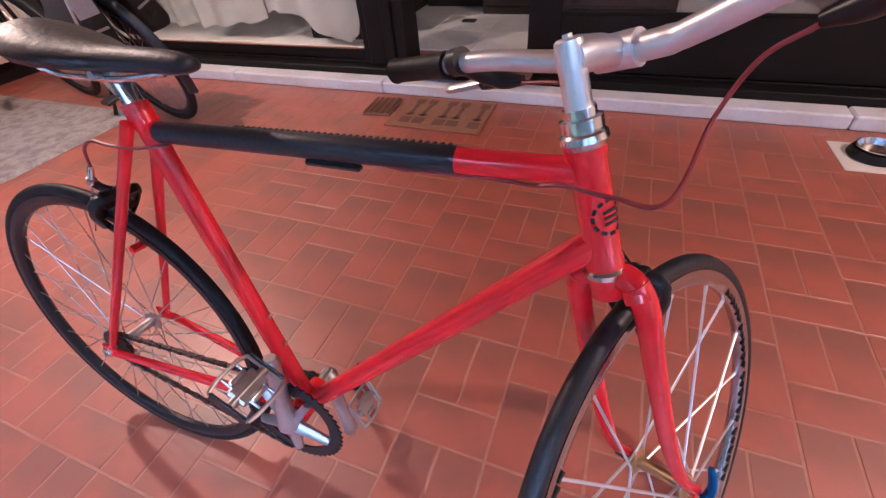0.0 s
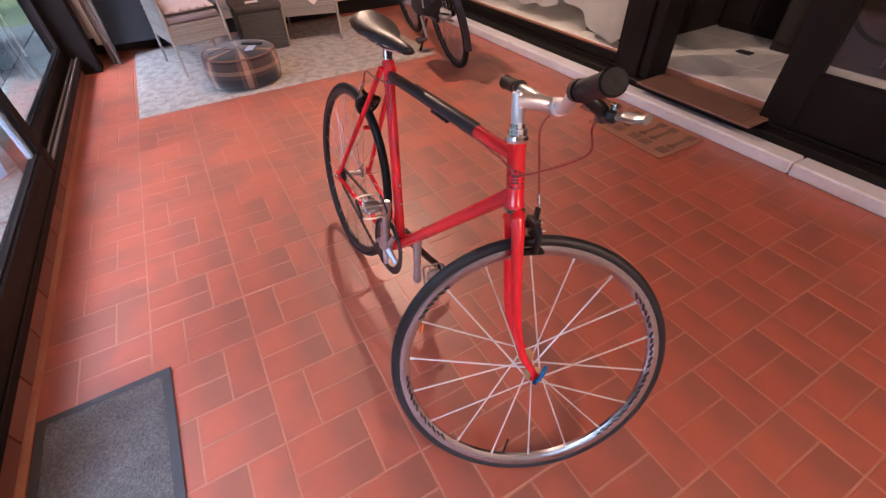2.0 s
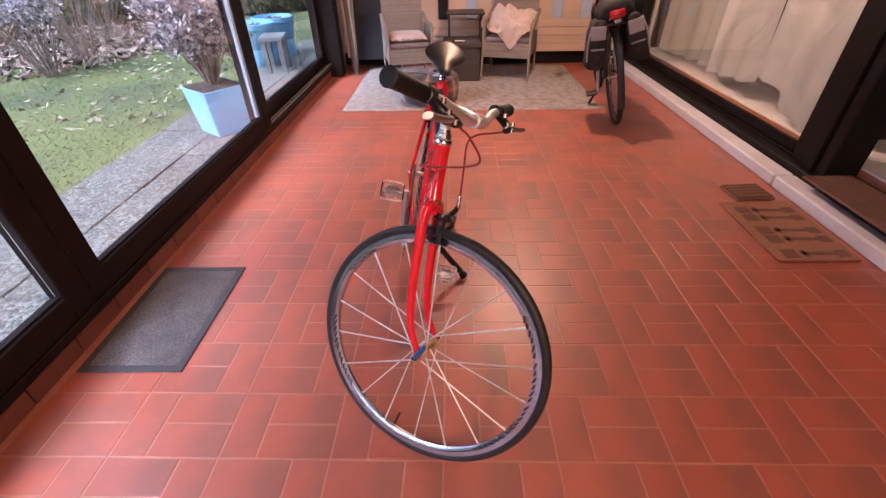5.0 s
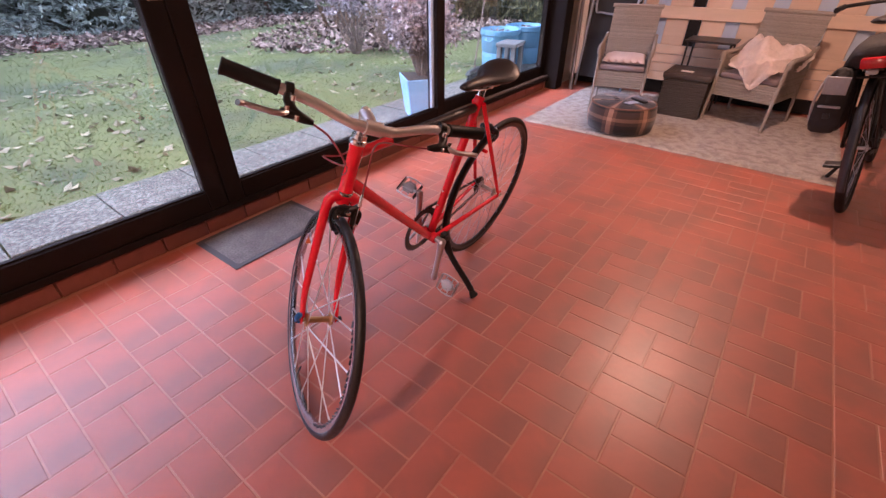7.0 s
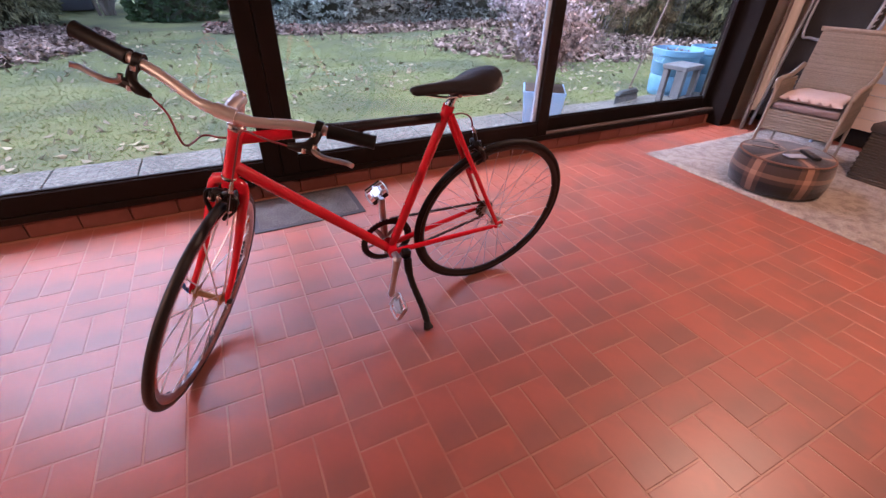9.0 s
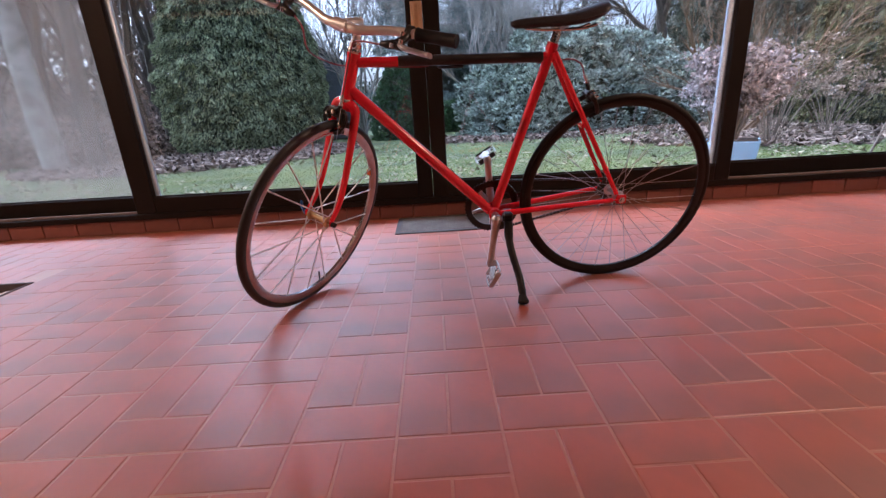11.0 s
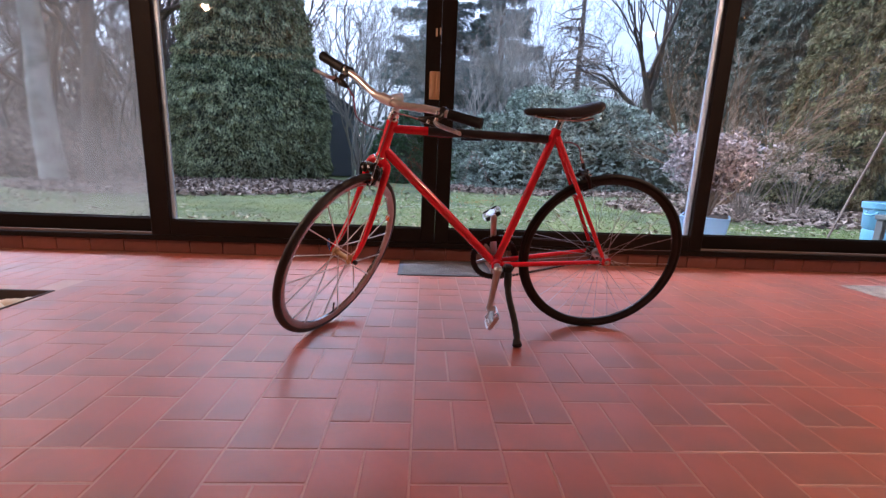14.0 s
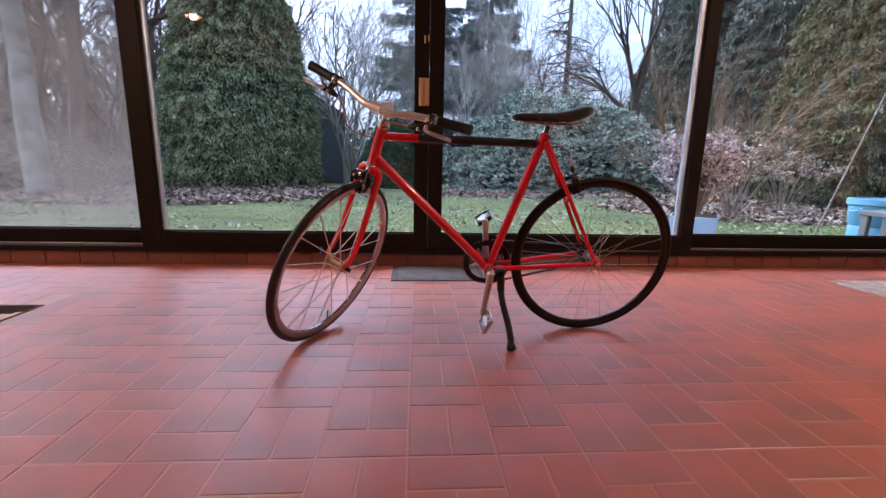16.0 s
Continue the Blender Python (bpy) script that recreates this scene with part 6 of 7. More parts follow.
def cone_conifer(x, y, height, r_base, seed, n, material, label, size=0.06, taper=0.6, name="conifer", flatten=1.0):
    """A dense clipped conifer: trunk, and sprays that cover an uneven cone, some of them deep inside it."""
    g = np.random.default_rng(seed)
    z = float(ground_z(np.array(x), np.array(y)))
    t = thing(name, label, "tree", pose(x, y, z))
    part("trunk", tube(B(), [(0, 0, -0.02), (0, 0, height * 0.5), (0, 0, height * 0.93)], [0.2, 0.12, 0.02], 10), M_BARK, t)
    hh = height * (1 - np.sqrt(g.uniform(0, 1, n))) ** 0.9
    hh = np.where(g.random(n) < 0.5, g.uniform(0.02, 0.75, n) * height, hh)
    a = g.uniform(0, math.tau, n)
    f = hh / height
    rad = r_base * (1 - f ** (1 / taper)) ** 0.75 * (0.93 + 0.10 * np.minimum(f * 6, 1))
    lump = np.array([noise.noise((math.cos(q) * 2.2, math.sin(q) * 2.2, w * 1.3)) for q, w in zip(a, hh)])
    lump2 = np.array([noise.noise((math.cos(q) * 7, math.sin(q) * 7, w * 4.0 + 9)) for q, w in zip(a, hh)])
    rad = rad * (1 + 0.06 * lump) + 0.24 * lump2 - 0.30 * g.beta(1, 4, n)
    rad = np.maximum(rad, 0.02)
    p = np.stack([rad * np.cos(a), rad * np.sin(a) * flatten, hh], -1)
    out = np.stack([np.cos(a), np.sin(a), g.uniform(-0.5, 0.6, n)], -1)
    hang = np.stack([0.5 * np.cos(a), 0.5 * np.sin(a), g.uniform(-1.0, -0.3, n)], -1)
    face = np.stack([np.cos(a), np.sin(a), np.full(n, 0.7)], -1)
    v, fc = leaves(p, size * 1.15, hang, 2.5, 0.25, g, face)
    crown = raw("crown", v, fc, material, t)
    # inner mass stops the view through; its dark colour stands for crown shade
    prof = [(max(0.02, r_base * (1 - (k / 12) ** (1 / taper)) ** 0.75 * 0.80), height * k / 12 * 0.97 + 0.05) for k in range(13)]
    part("crown_shade_core", lathe(B(), prof, 20, Matrix.Diagonal((1, flatten, 1, 1))), M_YEW, t)
    return t


def spruce(x, y, height, r_base, seed, material, label, tiers=34, z_low=0.8, dense=2000):
    g = np.random.default_rng(seed)
    z = float(ground_z(np.array(x), np.array(y)))
    t = thing("spruce", label, "tree", pose(x, y, z))
    part("trunk", tube(B(), [(0, 0, -0.02), (0, 0, height * 0.5), (0, 0, height)], [0.24, 0.13, 0.015], 8), M_BARK, t)
    cs, ds = [], []
    bm = B()
    for k in range(tiers):
        f = k / tiers
        zz = z_low + (height - z_low) * f
        length = r_base * (1 - f) ** 0.85 + 0.15
        for j in range(7):
            if g.random() < 0.12:
                continue
            a = g.uniform(0, math.tau)
            zz = z_low + (height - z_low) * (f + g.normal() * 0.03)
            ln = length * g.uniform(0.7, 1.15)
            m = int(dense * ln / r_base / 7 * 3) + 8
            s = g.uniform(0.1, 1, m) ** 0.75
            rr = s * ln
            dz = -0.30 * ln * s + 0.18 * ln * s ** 2
            w = g.normal(size=m) * 0.17 * ln * (1.1 - s)
            cs.append(np.stack([rr * math.cos(a) - w * math.sin(a), rr * math.sin(a) + w * math.cos(a), zz + dz - np.abs(g.normal(size=m)) * 0.16 - 0.02], -1))
            ds.append(np.stack([np.full(m, math.cos(a)) , np.full(m, math.sin(a)), np.full(m, -0.5)], -1))
            tube(bm, [(0, 0, zz), (ln * 0.5 * math.cos(a), ln * 0.5 * math.sin(a), zz - 0.10 * ln), (ln * math.cos(a), ln * math.sin(a), zz - 0.12 * ln)], [0.02, 0.012, 0.004], 3, caps=False)
    part("limbs", bm, M_BARK, t)
    v, fc = leaves(np.concatenate(cs), 0.085, np.concatenate(ds), 5.0, 0.15, g)
    raw("crown", v, fc, material, t)
    return t


def shrub(x, y, rx, ry, h, seed, n, material, label, size=0.08, aspect=2.4, name="shrub", stems=14, rosettes=True):
    """A rounded, lumpy shrub with leaf whorls at the ends of its twigs."""
    g = np.random.default_rng(seed)
    z = float(ground_z(np.array(x), np.array(y)))
    t = thing(name, label, "shrub", pose(x, y, z))
    bm = B()
    for k in range(stems):
        a, s = g.uniform(0, math.tau), g.uniform(0.3, 0.9)
        e = Vector((rx * s * math.cos(a), ry * s * math.sin(a), h * g.uniform(0.5, 0.9) * (1.1 - 0.5 * s)))
        tube(bm, curve_pts([(0.2 * e.x, 0.2 * e.y, -0.02), (0.6 * e.x, 0.6 * e.y, 0.4 * e.z), e], 3), [0.04, 0.035, 0.03, 0.025, 0.02, 0.015, 0.01], 5, caps=False)
    part("stems", bm, M_BARK, t)
    per = 8 if rosettes else 4
    k = n // per
    a, cz = g.uniform(0, math.tau, k), g.uniform(-0.08, 1, k)
    q = np.sqrt(np.maximum(0, 1 - np.clip(cz, 0, 1) ** 2))
    c = np.stack([q * np.cos(a), q * np.sin(a), cz], -1)
    lump = np.array([0.16 * noise.noise((w[0] * 2.4 + seed, w[1] * 2.4, w[2] * 2.4)) + 0.10 * noise.noise((w[0] * 6, w[1] * 6 + seed, w[2] * 6)) for w in c])
    depth = 1 + lump - 0.18 * g.beta(1, 3, k)
    c = c * depth[:, None] * (rx, ry, h)
    c[:, 2] = np.maximum(c[:, 2], 0.03)
    c = np.repeat(c, per, 0)
    out = np.repeat(np.stack([np.cos(a) * q, np.sin(a) * q, cz + 0.5], -1), per, 0)
    d = out * 0.35 + g.normal(size=out.shape) * (0.8, 0.8, 0.35)
    d /= np.linalg.norm(d, axis=1, keepdims=True)
    v, fc = leaves(c + d * size * 0.8, size, d, aspect, 0.15, g)
    raw("foliage", v, fc, material, t)
    # lumpy core; its dark colour stands for the shade between the leaves
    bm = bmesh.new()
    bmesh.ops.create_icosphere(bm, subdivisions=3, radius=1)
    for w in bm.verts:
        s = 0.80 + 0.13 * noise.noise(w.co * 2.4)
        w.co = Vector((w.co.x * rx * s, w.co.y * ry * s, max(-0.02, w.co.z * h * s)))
    part("foliage_shade_core", bm, M_YEW, t)
    return t


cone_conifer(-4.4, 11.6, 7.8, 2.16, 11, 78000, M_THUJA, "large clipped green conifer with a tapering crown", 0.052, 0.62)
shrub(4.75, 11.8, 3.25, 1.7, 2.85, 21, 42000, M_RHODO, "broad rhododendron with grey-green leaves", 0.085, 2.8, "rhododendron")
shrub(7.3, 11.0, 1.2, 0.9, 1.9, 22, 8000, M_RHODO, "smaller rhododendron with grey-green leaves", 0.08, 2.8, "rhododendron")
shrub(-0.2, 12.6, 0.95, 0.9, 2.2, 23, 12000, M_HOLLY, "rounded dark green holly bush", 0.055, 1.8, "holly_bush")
spruce(0.9, 18.5, 14, 3.0, 31, M_SPRUCE, "tall blue-green spruce with drooping boughs")
spruce(3.9, 19.5, 13, 2.6, 32, M_SPRUCE, "tall blue-green spruce behind the shrubs")
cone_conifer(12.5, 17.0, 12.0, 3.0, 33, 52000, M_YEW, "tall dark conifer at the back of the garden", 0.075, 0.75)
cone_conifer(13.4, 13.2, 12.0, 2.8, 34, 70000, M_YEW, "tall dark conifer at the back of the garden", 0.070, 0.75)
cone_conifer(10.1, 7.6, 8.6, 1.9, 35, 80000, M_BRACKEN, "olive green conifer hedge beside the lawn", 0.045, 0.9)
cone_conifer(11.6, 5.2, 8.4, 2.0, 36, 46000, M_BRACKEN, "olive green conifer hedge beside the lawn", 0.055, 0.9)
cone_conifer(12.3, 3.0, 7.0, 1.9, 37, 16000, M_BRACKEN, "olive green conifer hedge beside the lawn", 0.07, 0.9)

bare_tree(-1.7, 14.2, 9, 3.7, 0.05, 4, 4, 41, "bare many-stemmed tree beside the shed", 0.40, 0.68, M_TWIGPALE, 0.10)
bare_tree(2.5, 13.6, 10, 3.9, 0.05, 4, 4, 42, "bare pale many-stemmed tree", 0.38, 0.68, M_TWIGPALE, 0.12)
bare_tree(8.6, 14.4, 1, 4.3, 0.33, 5, 4, 43, "large bare tree with forked limbs", 0.42, 0.80, M_BARK, 0.04)
bare_tree(6.9, 22.0, 1, 5.5, 0.14, 4, 5, 46, "bare tree against the sky", 0.6, 0.62, M_BARK, 0.05)
bare_tree(-6.75, 7.55, 1, 7.0, 0.25, 4, 4, 47, "pale-barked birch with a leaning trunk", 0.5, 0.62, M_BIRCH, 0.01, "birch")
bare_tree(-6.30, 8.0, 1, 6.6, 0.16, 4, 4, 48, "grey-barked tree beside the birch", 0.5, 0.62, M_BARK, 0.01)
# bare larch with level branches
def larch(x, y, h, seed, label):
    g = np.random.default_rng(seed)
    t = thing("larch", label, "tree", pose(x, y, float(ground_z(np.array(x), np.array(y)))))
    part("trunk", tube(B(), [(0, 0, -0.02), (0.05, 0, h * 0.5), (0, 0, h)], [0.22, 0.14, 0.02], 8), M_BARK, t)
    bm = B()
    for k in range(110):
        f = g.uniform(0.18, 0.98)
        a = g.uniform(0, math.tau)
        limb_mesh(bm, Vector((0, 0, h * f)), Vector((math.cos(a), math.sin(a), -0.05)).normalized(), (1 - f) * 2.8 + 0.5, 0.042, 2, g, 0.6, 0.5, 4, 0.03)
    part("limbs", bm, M_BARK, t, sharp=60)


larch(9.4, 25.0, 16, 51, "bare larch with level branches against the sky")

# far woods behind the garden
def woods(name, n, x0, x1, y0, y1, h0, h1, seed, label):
    g = np.random.default_rng(seed)
    bm = B()
    for k in range(n):
        x, y = g.uniform(x0, x1), g.uniform(y0, y1)
        z = float(ground_z(np.array(x), np.array(y)))
        limb_mesh(bm, Vector((x, y, z - 0.05)), Vector((g.normal() * 0.05, g.normal() * 0.05, 1)).normalized(), g.uniform(h0, h1), g.uniform(0.06, 0.13), 3, g, 0.45, 0.5, 4, -0.03, 5, rmin=0.008)
    tagged(part(name, bm, M_BARK, None, sharp=60), label, "woods", kind="stuff")


woods("far_woods", 80, -30, -3, 22, 40, 7, 11, 61, "bare winter wood behind the garden")
woods("far_woods", 60, -3, 26, 30, 46, 6, 10, 62, "bare winter wood behind the garden")
woods("far_woods", 110, -24, -6, 10, 24, 6, 10, 63, "bare winter wood beside the lawn")


def brush(name, n, x0, x1, y0, y1, h, seed, material, label, size=0.10, base=0.0):
    g = np.random.default_rng(seed)
    p = np.stack([g.uniform(x0, x1, n), g.uniform(y0, y1, n), np.zeros(n)], -1)
    top = np.array([0.6 + 0.5 * noise.noise((a * 0.35, b * 0.35, seed)) for a, b in p[:, :2]])
    p[:, 2] = ground_z(p[:, 0], p[:, 1]) + base + g.uniform(0, 1, n) ** 1.3 * h * top
    v, f = leaves(p, size, None, 1.8, 0.2, g)
    tagged(raw(name, v, f, material), label, "undergrowth", kind="stuff")


brush("undergrowth", 26000, -22, -3.2, 14, 18, 2.6, 71, M_LITTER, "brown winter undergrowth by the wood", 0.09)
brush("undergrowth", 16000, -14, -6.6, 8.5, 12, 1.5, 72, M_LITTER, "brown winter undergrowth beside the lawn", 0.07)
brush("undergrowth", 30000, -34, -4, 19, 27, 7, 76, M_LITTER, "brown winter thicket behind the lawn", 0.12)
brush("far_hedge", 26000, -40, 40, 40, 52, 6, 73, M_YEW, "dark far hedge behind the garden", 0.30)
brush("far_hedge", 20000, 12, 30, 8, 24, 5, 74, M_YEW, "dark far hedge beside the garden", 0.25)
brush("ivy_bank", 12000, -0.2, 2.6, 14.5, 16, 1.6, 75, M_HOLLY, "ivy bank behind the holly bush", 0.07)

# shed, ridge running away from the house
t = thing("garden_shed", "dark grey boarded garden shed with felt roof", "shed", pose(-3.6, 16.0, float(ground_z(np.array(-3.6), np.array(16.0))), 0, 0, 5))
bm = B()
vs = [bm.verts.new((x, y, z)) for y in (-0.9, 0.9) for x, z in ((-1.3, 0), (1.3, 0), (1.3, 2.5), (0, 3.32), (-1.3, 2.5))]
bm.faces.new(vs[:5])
bm.faces.new(vs[:4:-1])
for k in range(5):
    bm.faces.new((vs[k], vs[5 + k], vs[5 + (k + 1) % 5], vs[(k + 1) % 5]))
bmesh.ops.recalc_face_normals(bm, faces=bm.faces[:])
part("shed_wall", bm, M_SHED, t)
for k in range(20):
    part("shed_board", span(B(), (-1.31, -0.925, 0.02 + k * 0.123), (1.31, -0.9, 0.02 + k * 0.123 + 0.112), 0.003), M_SHED, t)
slope = math.atan2(0.82, 1.3)
for s in (1, -1):
    part("shed_roof", box(B(), (0, 0, 0), (1.80, 2.15, 0.05), 0.004, m=Matrix.Translation((s * 0.74, -0.03, 2.90)) @ Matrix.Rotation(s * slope, 4, "Y")), M_SHEDROOF, t)

# dried hydrangea, planter with dried sprays
def dried_shrub(x, y, h, spread, seed, heads, label, material, size=0.035, name="hydrangea", stems=26, z=None, parent=None, mat_stem=M_TWIG):
    g = np.random.default_rng(seed)
    z = float(ground_z(np.array(x), np.array(y))) if z is None else z
    t = parent or thing(name, label, "shrub", pose(x, y, z))
    bm, cs = B(), []
    for k in range(stems):
        a, s = g.uniform(0, math.tau), g.uniform(0.15, 1) * spread
        e = Vector((s * math.cos(a), s * math.sin(a), h * g.uniform(0.6, 1.0)))
        tube(bm, curve_pts([(e.x * 0.12, e.y * 0.12, 0), (e.x * 0.5, e.y * 0.5, e.z * 0.55), e], 3), [0.006] * 3 + [0.005, 0.004, 0.003, 0.0025], 4, caps=False)
        m = heads
        c = np.array(e)[None] + g.normal(size=(m, 3)) * (0.056, 0.056, 0.036) * g.uniform(0.6, 1.25)
        cs.append(c)
        if heads > 65:
            cs.append(np.array(e)[None] * g.uniform(0.55, 1, (m // 2, 1)) + g.normal(size=(m // 2, 3)) * 0.035)
    part("stems", bm, mat_stem, t)
    v, f = leaves(np.concatenate(cs), size, None, 1.4, 0.3, g)
    raw("flower_heads", v, f, material, t)
    return t


dried_shrub(5.6, 5.2, 1.35, 0.75, 81, 62, "hydrangea with dried brown flower heads", M_DRY, 0.022, stems=26)
dried_shrub(4.75, 5.0, 0.95, 0.55, 82, 60, "hydrangea with dried grey flower heads", M_LAVENDER, 0.022, stems=34)
dried_shrub(6.9, 5.7, 1.0, 0.7, 83, 60, "hydrangea with dried brown flower heads", M_DRY, 0.024, stems=22)
bare_tree(6.6, 7.4, 9, 2.0, 0.035, 3, 4, 84, "bare brown many-stemmed shrub", 0.42, 0.66, M_TWIGBROWN, 0.40, "bare_shrub", category="shrub")

t = thing("planter", "pale blue square planter tapering to its foot", "planter", pose(2.857, 2.06, -0.033, 0, 0, 54))
bm = B()
box(bm, (0, 0, 0.172), (0.27, 0.27, 0.344), 0.006, taper=(1.25, 1.25))
part("planter_wall", bm, M_BLUEPOT, t)
part("planter_rim", tube(B(), [(0.166, 0.166, 0.342), (-0.166, 0.166, 0.342), (-0.166, -0.166, 0.342), (0.166, -0.166, 0.342)], 0.008, 8, closed=True), M_BLUEPOT, t)
part("soil", box(B(), (0, 0, 0.348), (0.31, 0.31, 0.010)), M_SOIL, t)
dried_shrub(2.857, 2.06, 0.58, 0.30, 85, 70, "tuft of dried grey flower sprays in the planter", M_LAVENDER, 0.020, "dried_flowers", 60, z=0.319)


def barrel(x, y, label):
    t = thing("water_barrel", label, "barrel", pose(x, y, -0.05), "blue barrels")
    part("barrel_body", lathe(B(), [(0.0, 0.0), (0.20, 0.0), (0.215, 0.02), (0.225, 0.20), (0.215, 0.22), (0.232, 0.24), (0.245, 0.42), (0.262, 0.43), (0.265, 0.485), (0.25, 0.49), (0.235, 0.44), (0.0, 0.42)], 36), M_BLUEBIN, t, sharp=50)
    bm = B()
    g = np.random.default_rng(int(x * 10))
    v, f = leaves(np.stack([g.uniform(-0.15, 0.15, 60), g.uniform(-0.15, 0.15, 60), g.uniform(0.43, 0.46, 60)], -1), 0.035, None, 1.5, 0.3, g)
    bm.free()
    tagged(raw("wet_leaves", v, f, M_LITTER, t), kind="stuff")
    for s in (1, -1):
        part("handle", tube(B(), curve_pts([(s * 0.255, -0.05, 0.40), (s * 0.29, -0.04, 0.37), (s * 0.29, 0.04, 0.37), (s * 0.255, 0.05, 0.40)], 4), 0.009, 8), M_BLUEBIN, t)


barrel(5.16, 2.64, "sky blue plastic barrel on the paving")
barrel(5.72, 2.58, "sky blue plastic barrel beside the fence")
t = thing("wooden_stool", "weathered grey wooden stool by the barrels", "stool", pose(4.86, 2.30, -0.035, 0, 0, 10))
part("stool_top", box(B(), (0, 0, 0.36), (0.36, 0.26, 0.045), 0.006), M_GREYWOOD, t)
for x in (-0.14, 0.14):
    for y in (-0.09, 0.09):
        part("leg", box(B(), (x, y, 0.168), (0.055, 0.055, 0.337), 0.005), M_GREYWOOD, t)
t = thing("broom", "wide yard broom with wooden handle leaning outdoors", "broom", pose(4.35, 2.50, -0.05, 0, 0, 12))
part("handle", tube(B(), [(0.02, 0, 0.14), (0.90, 0.12, 1.70)], 0.0095, 10), M_POLE, t)
part("broom_head", box(B(), (0, 0, 0.12), (0.42, 0.07, 0.05), 0.012, taper=(0.72, 0.6)), M_BROOM, t)
bm = B()
for k in range(34):
    tube(bm, [(-0.20 + 0.0121 * k, 0, 0.10), (-0.225 + 0.0136 * k, -0.01, 0.003)], 0.004, 4)
part("bristles", bm, M_BROOM, t)

# ---------------------------------------------------------------- floor tiles, skirting and pebbles
def tile_mesh(lx, ly):
    bm = B()
    b = 0.0016
    o = [(-lx / 2, -ly / 2), (lx / 2, -ly / 2), (lx / 2, ly / 2), (-lx / 2, ly / 2)]
    low = [bm.verts.new((x, y, -0.006)) for x, y in o]
    mid = [bm.verts.new((x, y, -0.0008)) for x, y in o]
    top = [bm.verts.new((x - math.copysign(b, x), y - math.copysign(b, y), 0)) for x, y in o]
    for k in range(4):
        j = (k + 1) % 4
        bm.faces.new((low[k], low[j], mid[j], mid[k]))
        bm.faces.new((mid[k], mid[j], top[j], top[k]))
    bm.faces.new(top)
    return bm


JOINT = 0.0056
TILE_A = mesh_of("tile", tile_mesh(2 * TW - JOINT, TW - JOINT), M_TILE, 12)
TILE_B = mesh_of("tile", tile_mesh(TW - JOINT, 2 * TW - JOINT), M_TILE, 12)
far_v, far_f = [], []
rng = random.Random(4)
YMIN, YMAX = YH, YW + 0.012


def inside(x0, x1, y0, y1):
    if x1 <= X0 or x0 >= X1 or y1 <= YMIN or y0 >= YMAX:
        return None
    x0, x1, y0, y1 = max(x0, X0 + 0.002), min(x1, X1 - 0.002), max(y0, YMIN + 0.002), min(y1, YMAX)
    if x1 > PIT[0] and x0 < PIT[1] and y1 > PIT[2] and y0 < PIT[3]:
        if x0 >= PIT[1] - 0.12:
            x0 = PIT[1] + 0.004
        elif y0 >= PIT[3] - 0.12:
            y0 = PIT[3] + 0.004
        elif x1 <= PIT[0] + 0.12:
            x1 = PIT[0] - 0.004
        elif y1 <= PIT[2] + 0.12:
            y1 = PIT[2] - 0.004
        else:
            return None
    return (x0, x1, y0, y1) if x1 - x0 > 0.025 and y1 - y0 > 0.025 else None


def lay(x0, x1, y0, y1, kind):
    g = JOINT / 2
    full = (x0 + g, x1 - g, y0 + g, y1 - g)
    cut = inside(*full)
    if not cut:
        return
    cx, cy = (x0 + x1) / 2, (y0 + y1) / 2
    dz, rx, ry = rng.uniform(-0.0004, 0.0004), rng.uniform(-0.2, 0.2), rng.uniform(-0.2, 0.2)
    if cut == full and -0.75 < cx < 1.85 and -1.08 < cy < 1.12:
        o = new("tile", TILE_A if kind == "a" else TILE_B)
        o.parent = FLOOR
        o.matrix_basis = pose(cx, cy, dz, rx, ry, 0)
        return
    x0, x1, y0, y1 = cut
    b = 0.0016
    n = len(far_v)
    for e, z in ((0, -0.006), (0, -0.0008 + dz), (b, dz)):
        far_v.extend([(x0 + e, y0 + e, z), (x1 - e, y0 + e, z), (x1 - e, y1 - e, z), (x0 + e, y1 - e, z)])
    for k in range(4):
        j = (k + 1) % 4
        far_f.append((n + k, n + j, n + 4 + j, n + 4 + k))
        far_f.append((n + 4 + k, n + 4 + j, n + 8 + j, n + 8 + k))
    far_f.append((n + 8, n + 9, n + 10, n + 11))


for i in range(-36, 46, 2):
    x0 = TX + i * TW
    off = 1 if i % 4 == 2 else 2
    for j in range(-24, 16):
        y0 = TY + j * TW
        if (j - off) % 3 == 0:
            lay(x0, x0 + 2 * TW, y0, y0 + TW, "a")
        elif (j - off) % 3 == 1:
            lay(x0, x0 + TW, y0, y0 + 2 * TW, "b")
            lay(x0 + TW, x0 + 2 * TW, y0, y0 + 2 * TW, "b")
tagged(raw("far_tiles", far_v, far_f, M_TILE, FLOOR), kind="stuff")

SKIRT = thing("skirting", "terracotta skirting tiles under the windows", "skirting", kind="structure")
sk = mesh_of("skirting_tile", box(B(), (0, 0, 0.044), (0.205, 0.014, 0.084), 0.002), M_SKIRT)
x = X0 + 0.11
while x < 4.36:
    o = new("skirting_tile", sk)
    o.parent, o.location = SKIRT, (x, YW + 0.025 + rng.uniform(-0.001, 0.001), 0.0)
    x += 0.2105

# indoor marble tiles
mb = mesh_of("marble_tile", box(B(), (0, 0, 0.1475), (0.396, 0.396, 0.010), 0.001), M_MARBLE)
for i in range(20):
    for j in range(6):
        o = new("marble_tile", mb)
        o.parent, o.location = INDOOR, (X0 + 0.2 + i * 0.4, YH - 0.565 - j * 0.4, 0)
bm = B()
span(bm, (1.50, -2.62, 0.153), (1.60, -2.56, 0.166), 0.004)
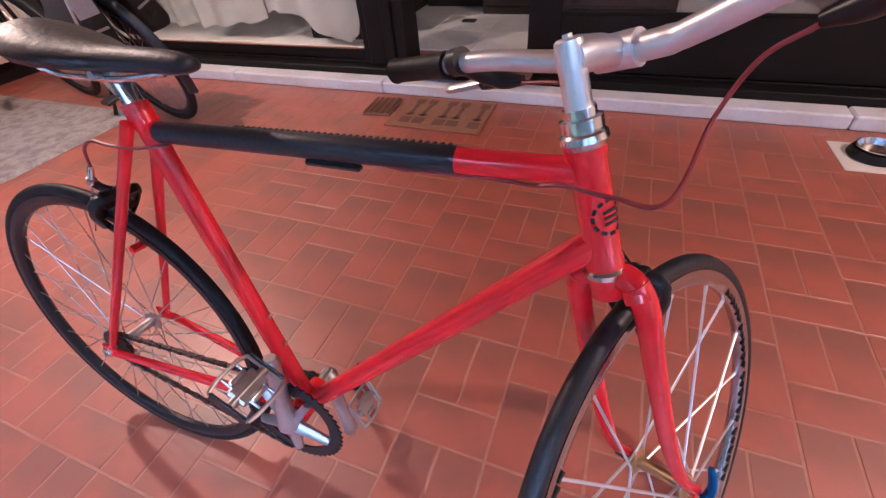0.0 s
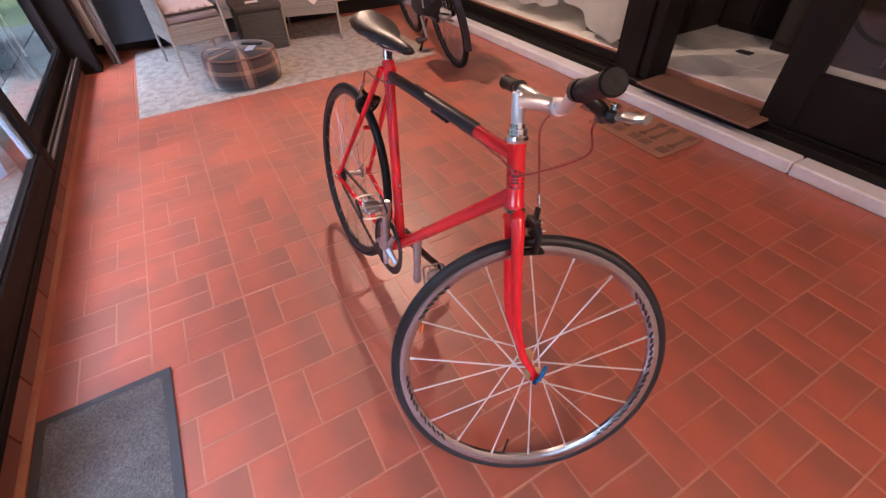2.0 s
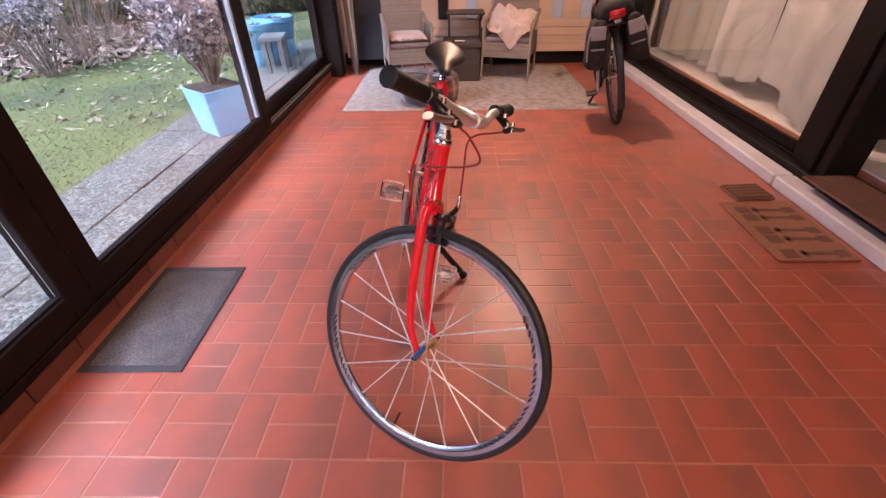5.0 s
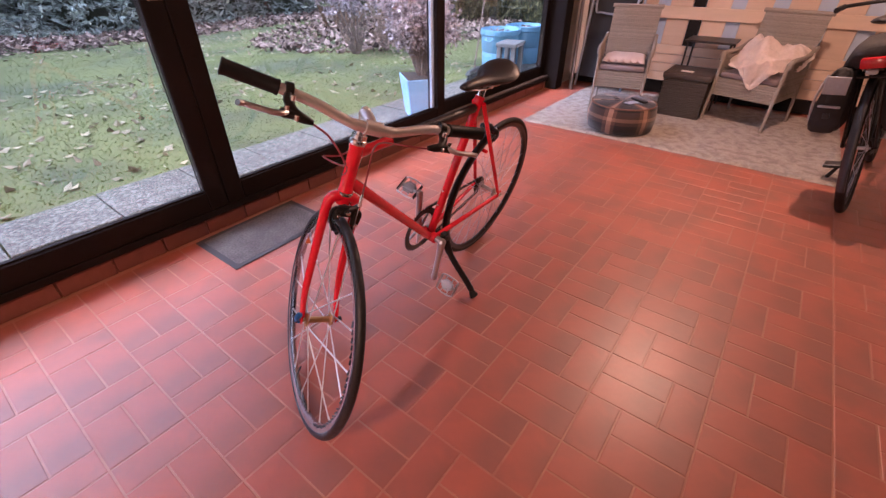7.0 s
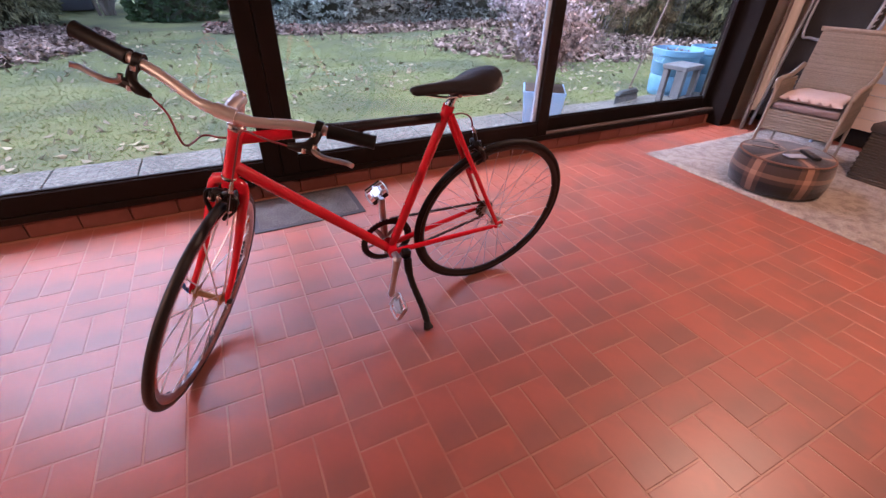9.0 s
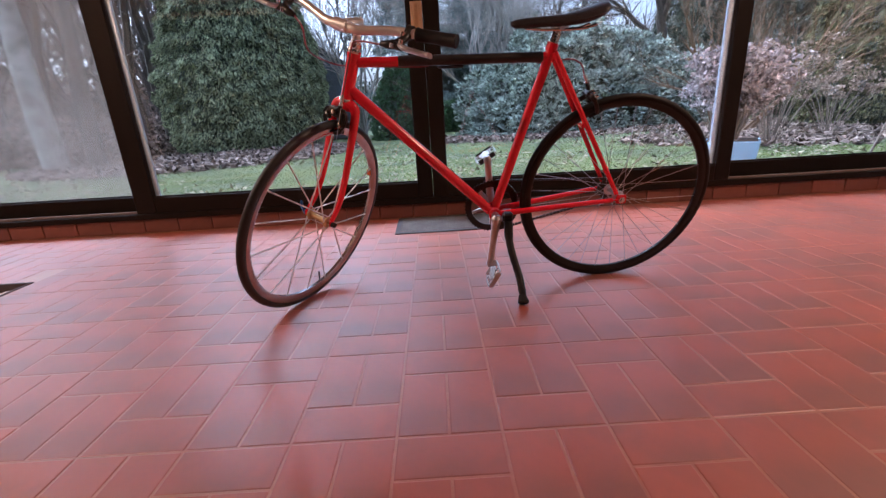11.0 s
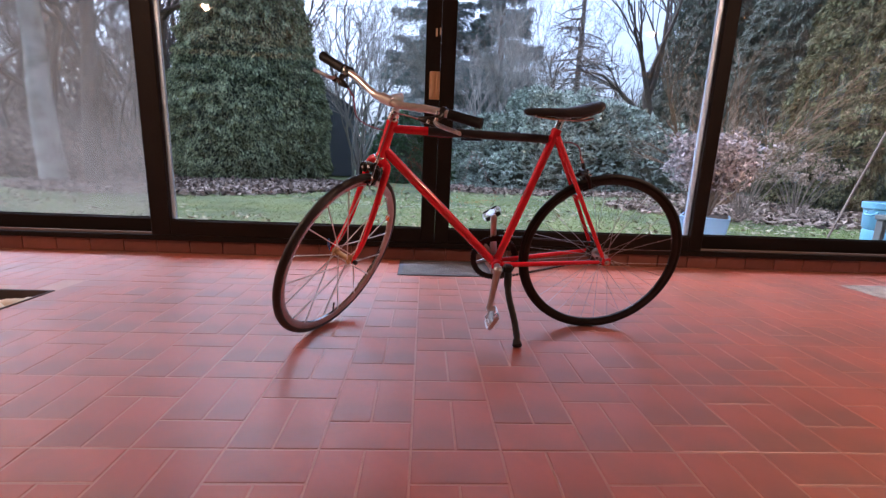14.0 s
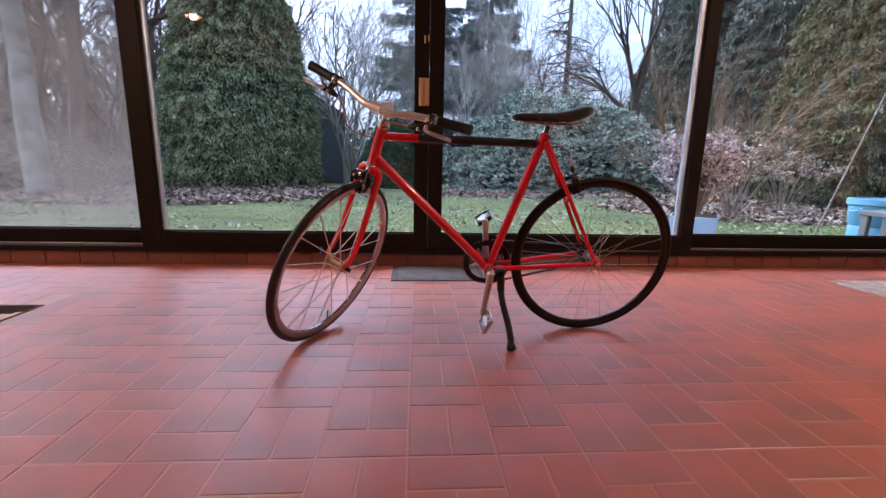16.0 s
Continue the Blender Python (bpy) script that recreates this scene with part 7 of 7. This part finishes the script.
tagged(part("floor_vent", bm, M_BLACK), "small black socket cover on the marble floor", "cover")

# pebble bed sunk into the floor
bm = B()
span(bm, (PIT[0], PIT[2], -0.14), (PIT[1], PIT[3], -0.115))
structure("pit_floor", bm, M_SOIL, "soil bottom of the pebble bed", "bed")
bm = B()
for a, b in (((PIT[0], PIT[3] - 0.012, -0.115), (PIT[1], PIT[3], 0.003)), ((PIT[0], PIT[2], -0.115), (PIT[1], PIT[2] + 0.012, 0.003)),
             ((PIT[1] - 0.012, PIT[2] + 0.012, -0.115), (PIT[1], PIT[3] - 0.012, 0.003)), ((PIT[0], PIT[2] + 0.012, -0.115), (PIT[0] + 0.012, PIT[3] - 0.012, 0.003))):
    span(bm, a, b, 0.001)
structure("pit_edge", bm, M_INNER, "dark steel edging of the pebble bed", "edging")
bm = bmesh.new()
bmesh.ops.create_icosphere(bm, subdivisions=2, radius=1.0)
ico_v = np.array([v.co[:] for v in bm.verts])
ico_f = np.array([[v.index for v in f.verts] for f in bm.faces])
bm.free()


def pebbles(count, box2, z0, z1, r0, r1, seed):
    g = np.random.default_rng(seed)
    vs, fs = [], []
    for k in range(count):
        r = g.uniform(r0, r1)
        sc = np.array([1.0, g.uniform(0.65, 0.95), g.uniform(0.45, 0.7)]) * r
        v = ico_v * (1 + 0.13 * np.sin(ico_v @ g.normal(size=(3, 3)) * 2.2).sum(1, keepdims=True) / 2) * sc
        a = g.uniform(0, math.tau)
        v = v @ np.array([[math.cos(a), -math.sin(a), 0], [math.sin(a), math.cos(a), 0], [0, 0, 1]]).T
        c = np.array([g.uniform(box2[0] + r, box2[1] - r), g.uniform(box2[2] + r, box2[3] - r), g.uniform(z0, z1)])
        fs.append(ico_f + len(vs) * len(ico_v))
        vs.append(v + c)
    return np.concatenate(vs), np.concatenate(fs)


pv, pf = pebbles(1500, (PIT[0] + 0.01, PIT[1] - 0.01, PIT[2] + 0.01, PIT[3] - 0.01), -0.085, -0.035, 0.022, 0.045, 8)
tagged(raw("pebbles", pv, pf, M_PEBBLE, None, True), "rounded cream pebbles filling the sunken bed", "pebbles", kind="stuff")
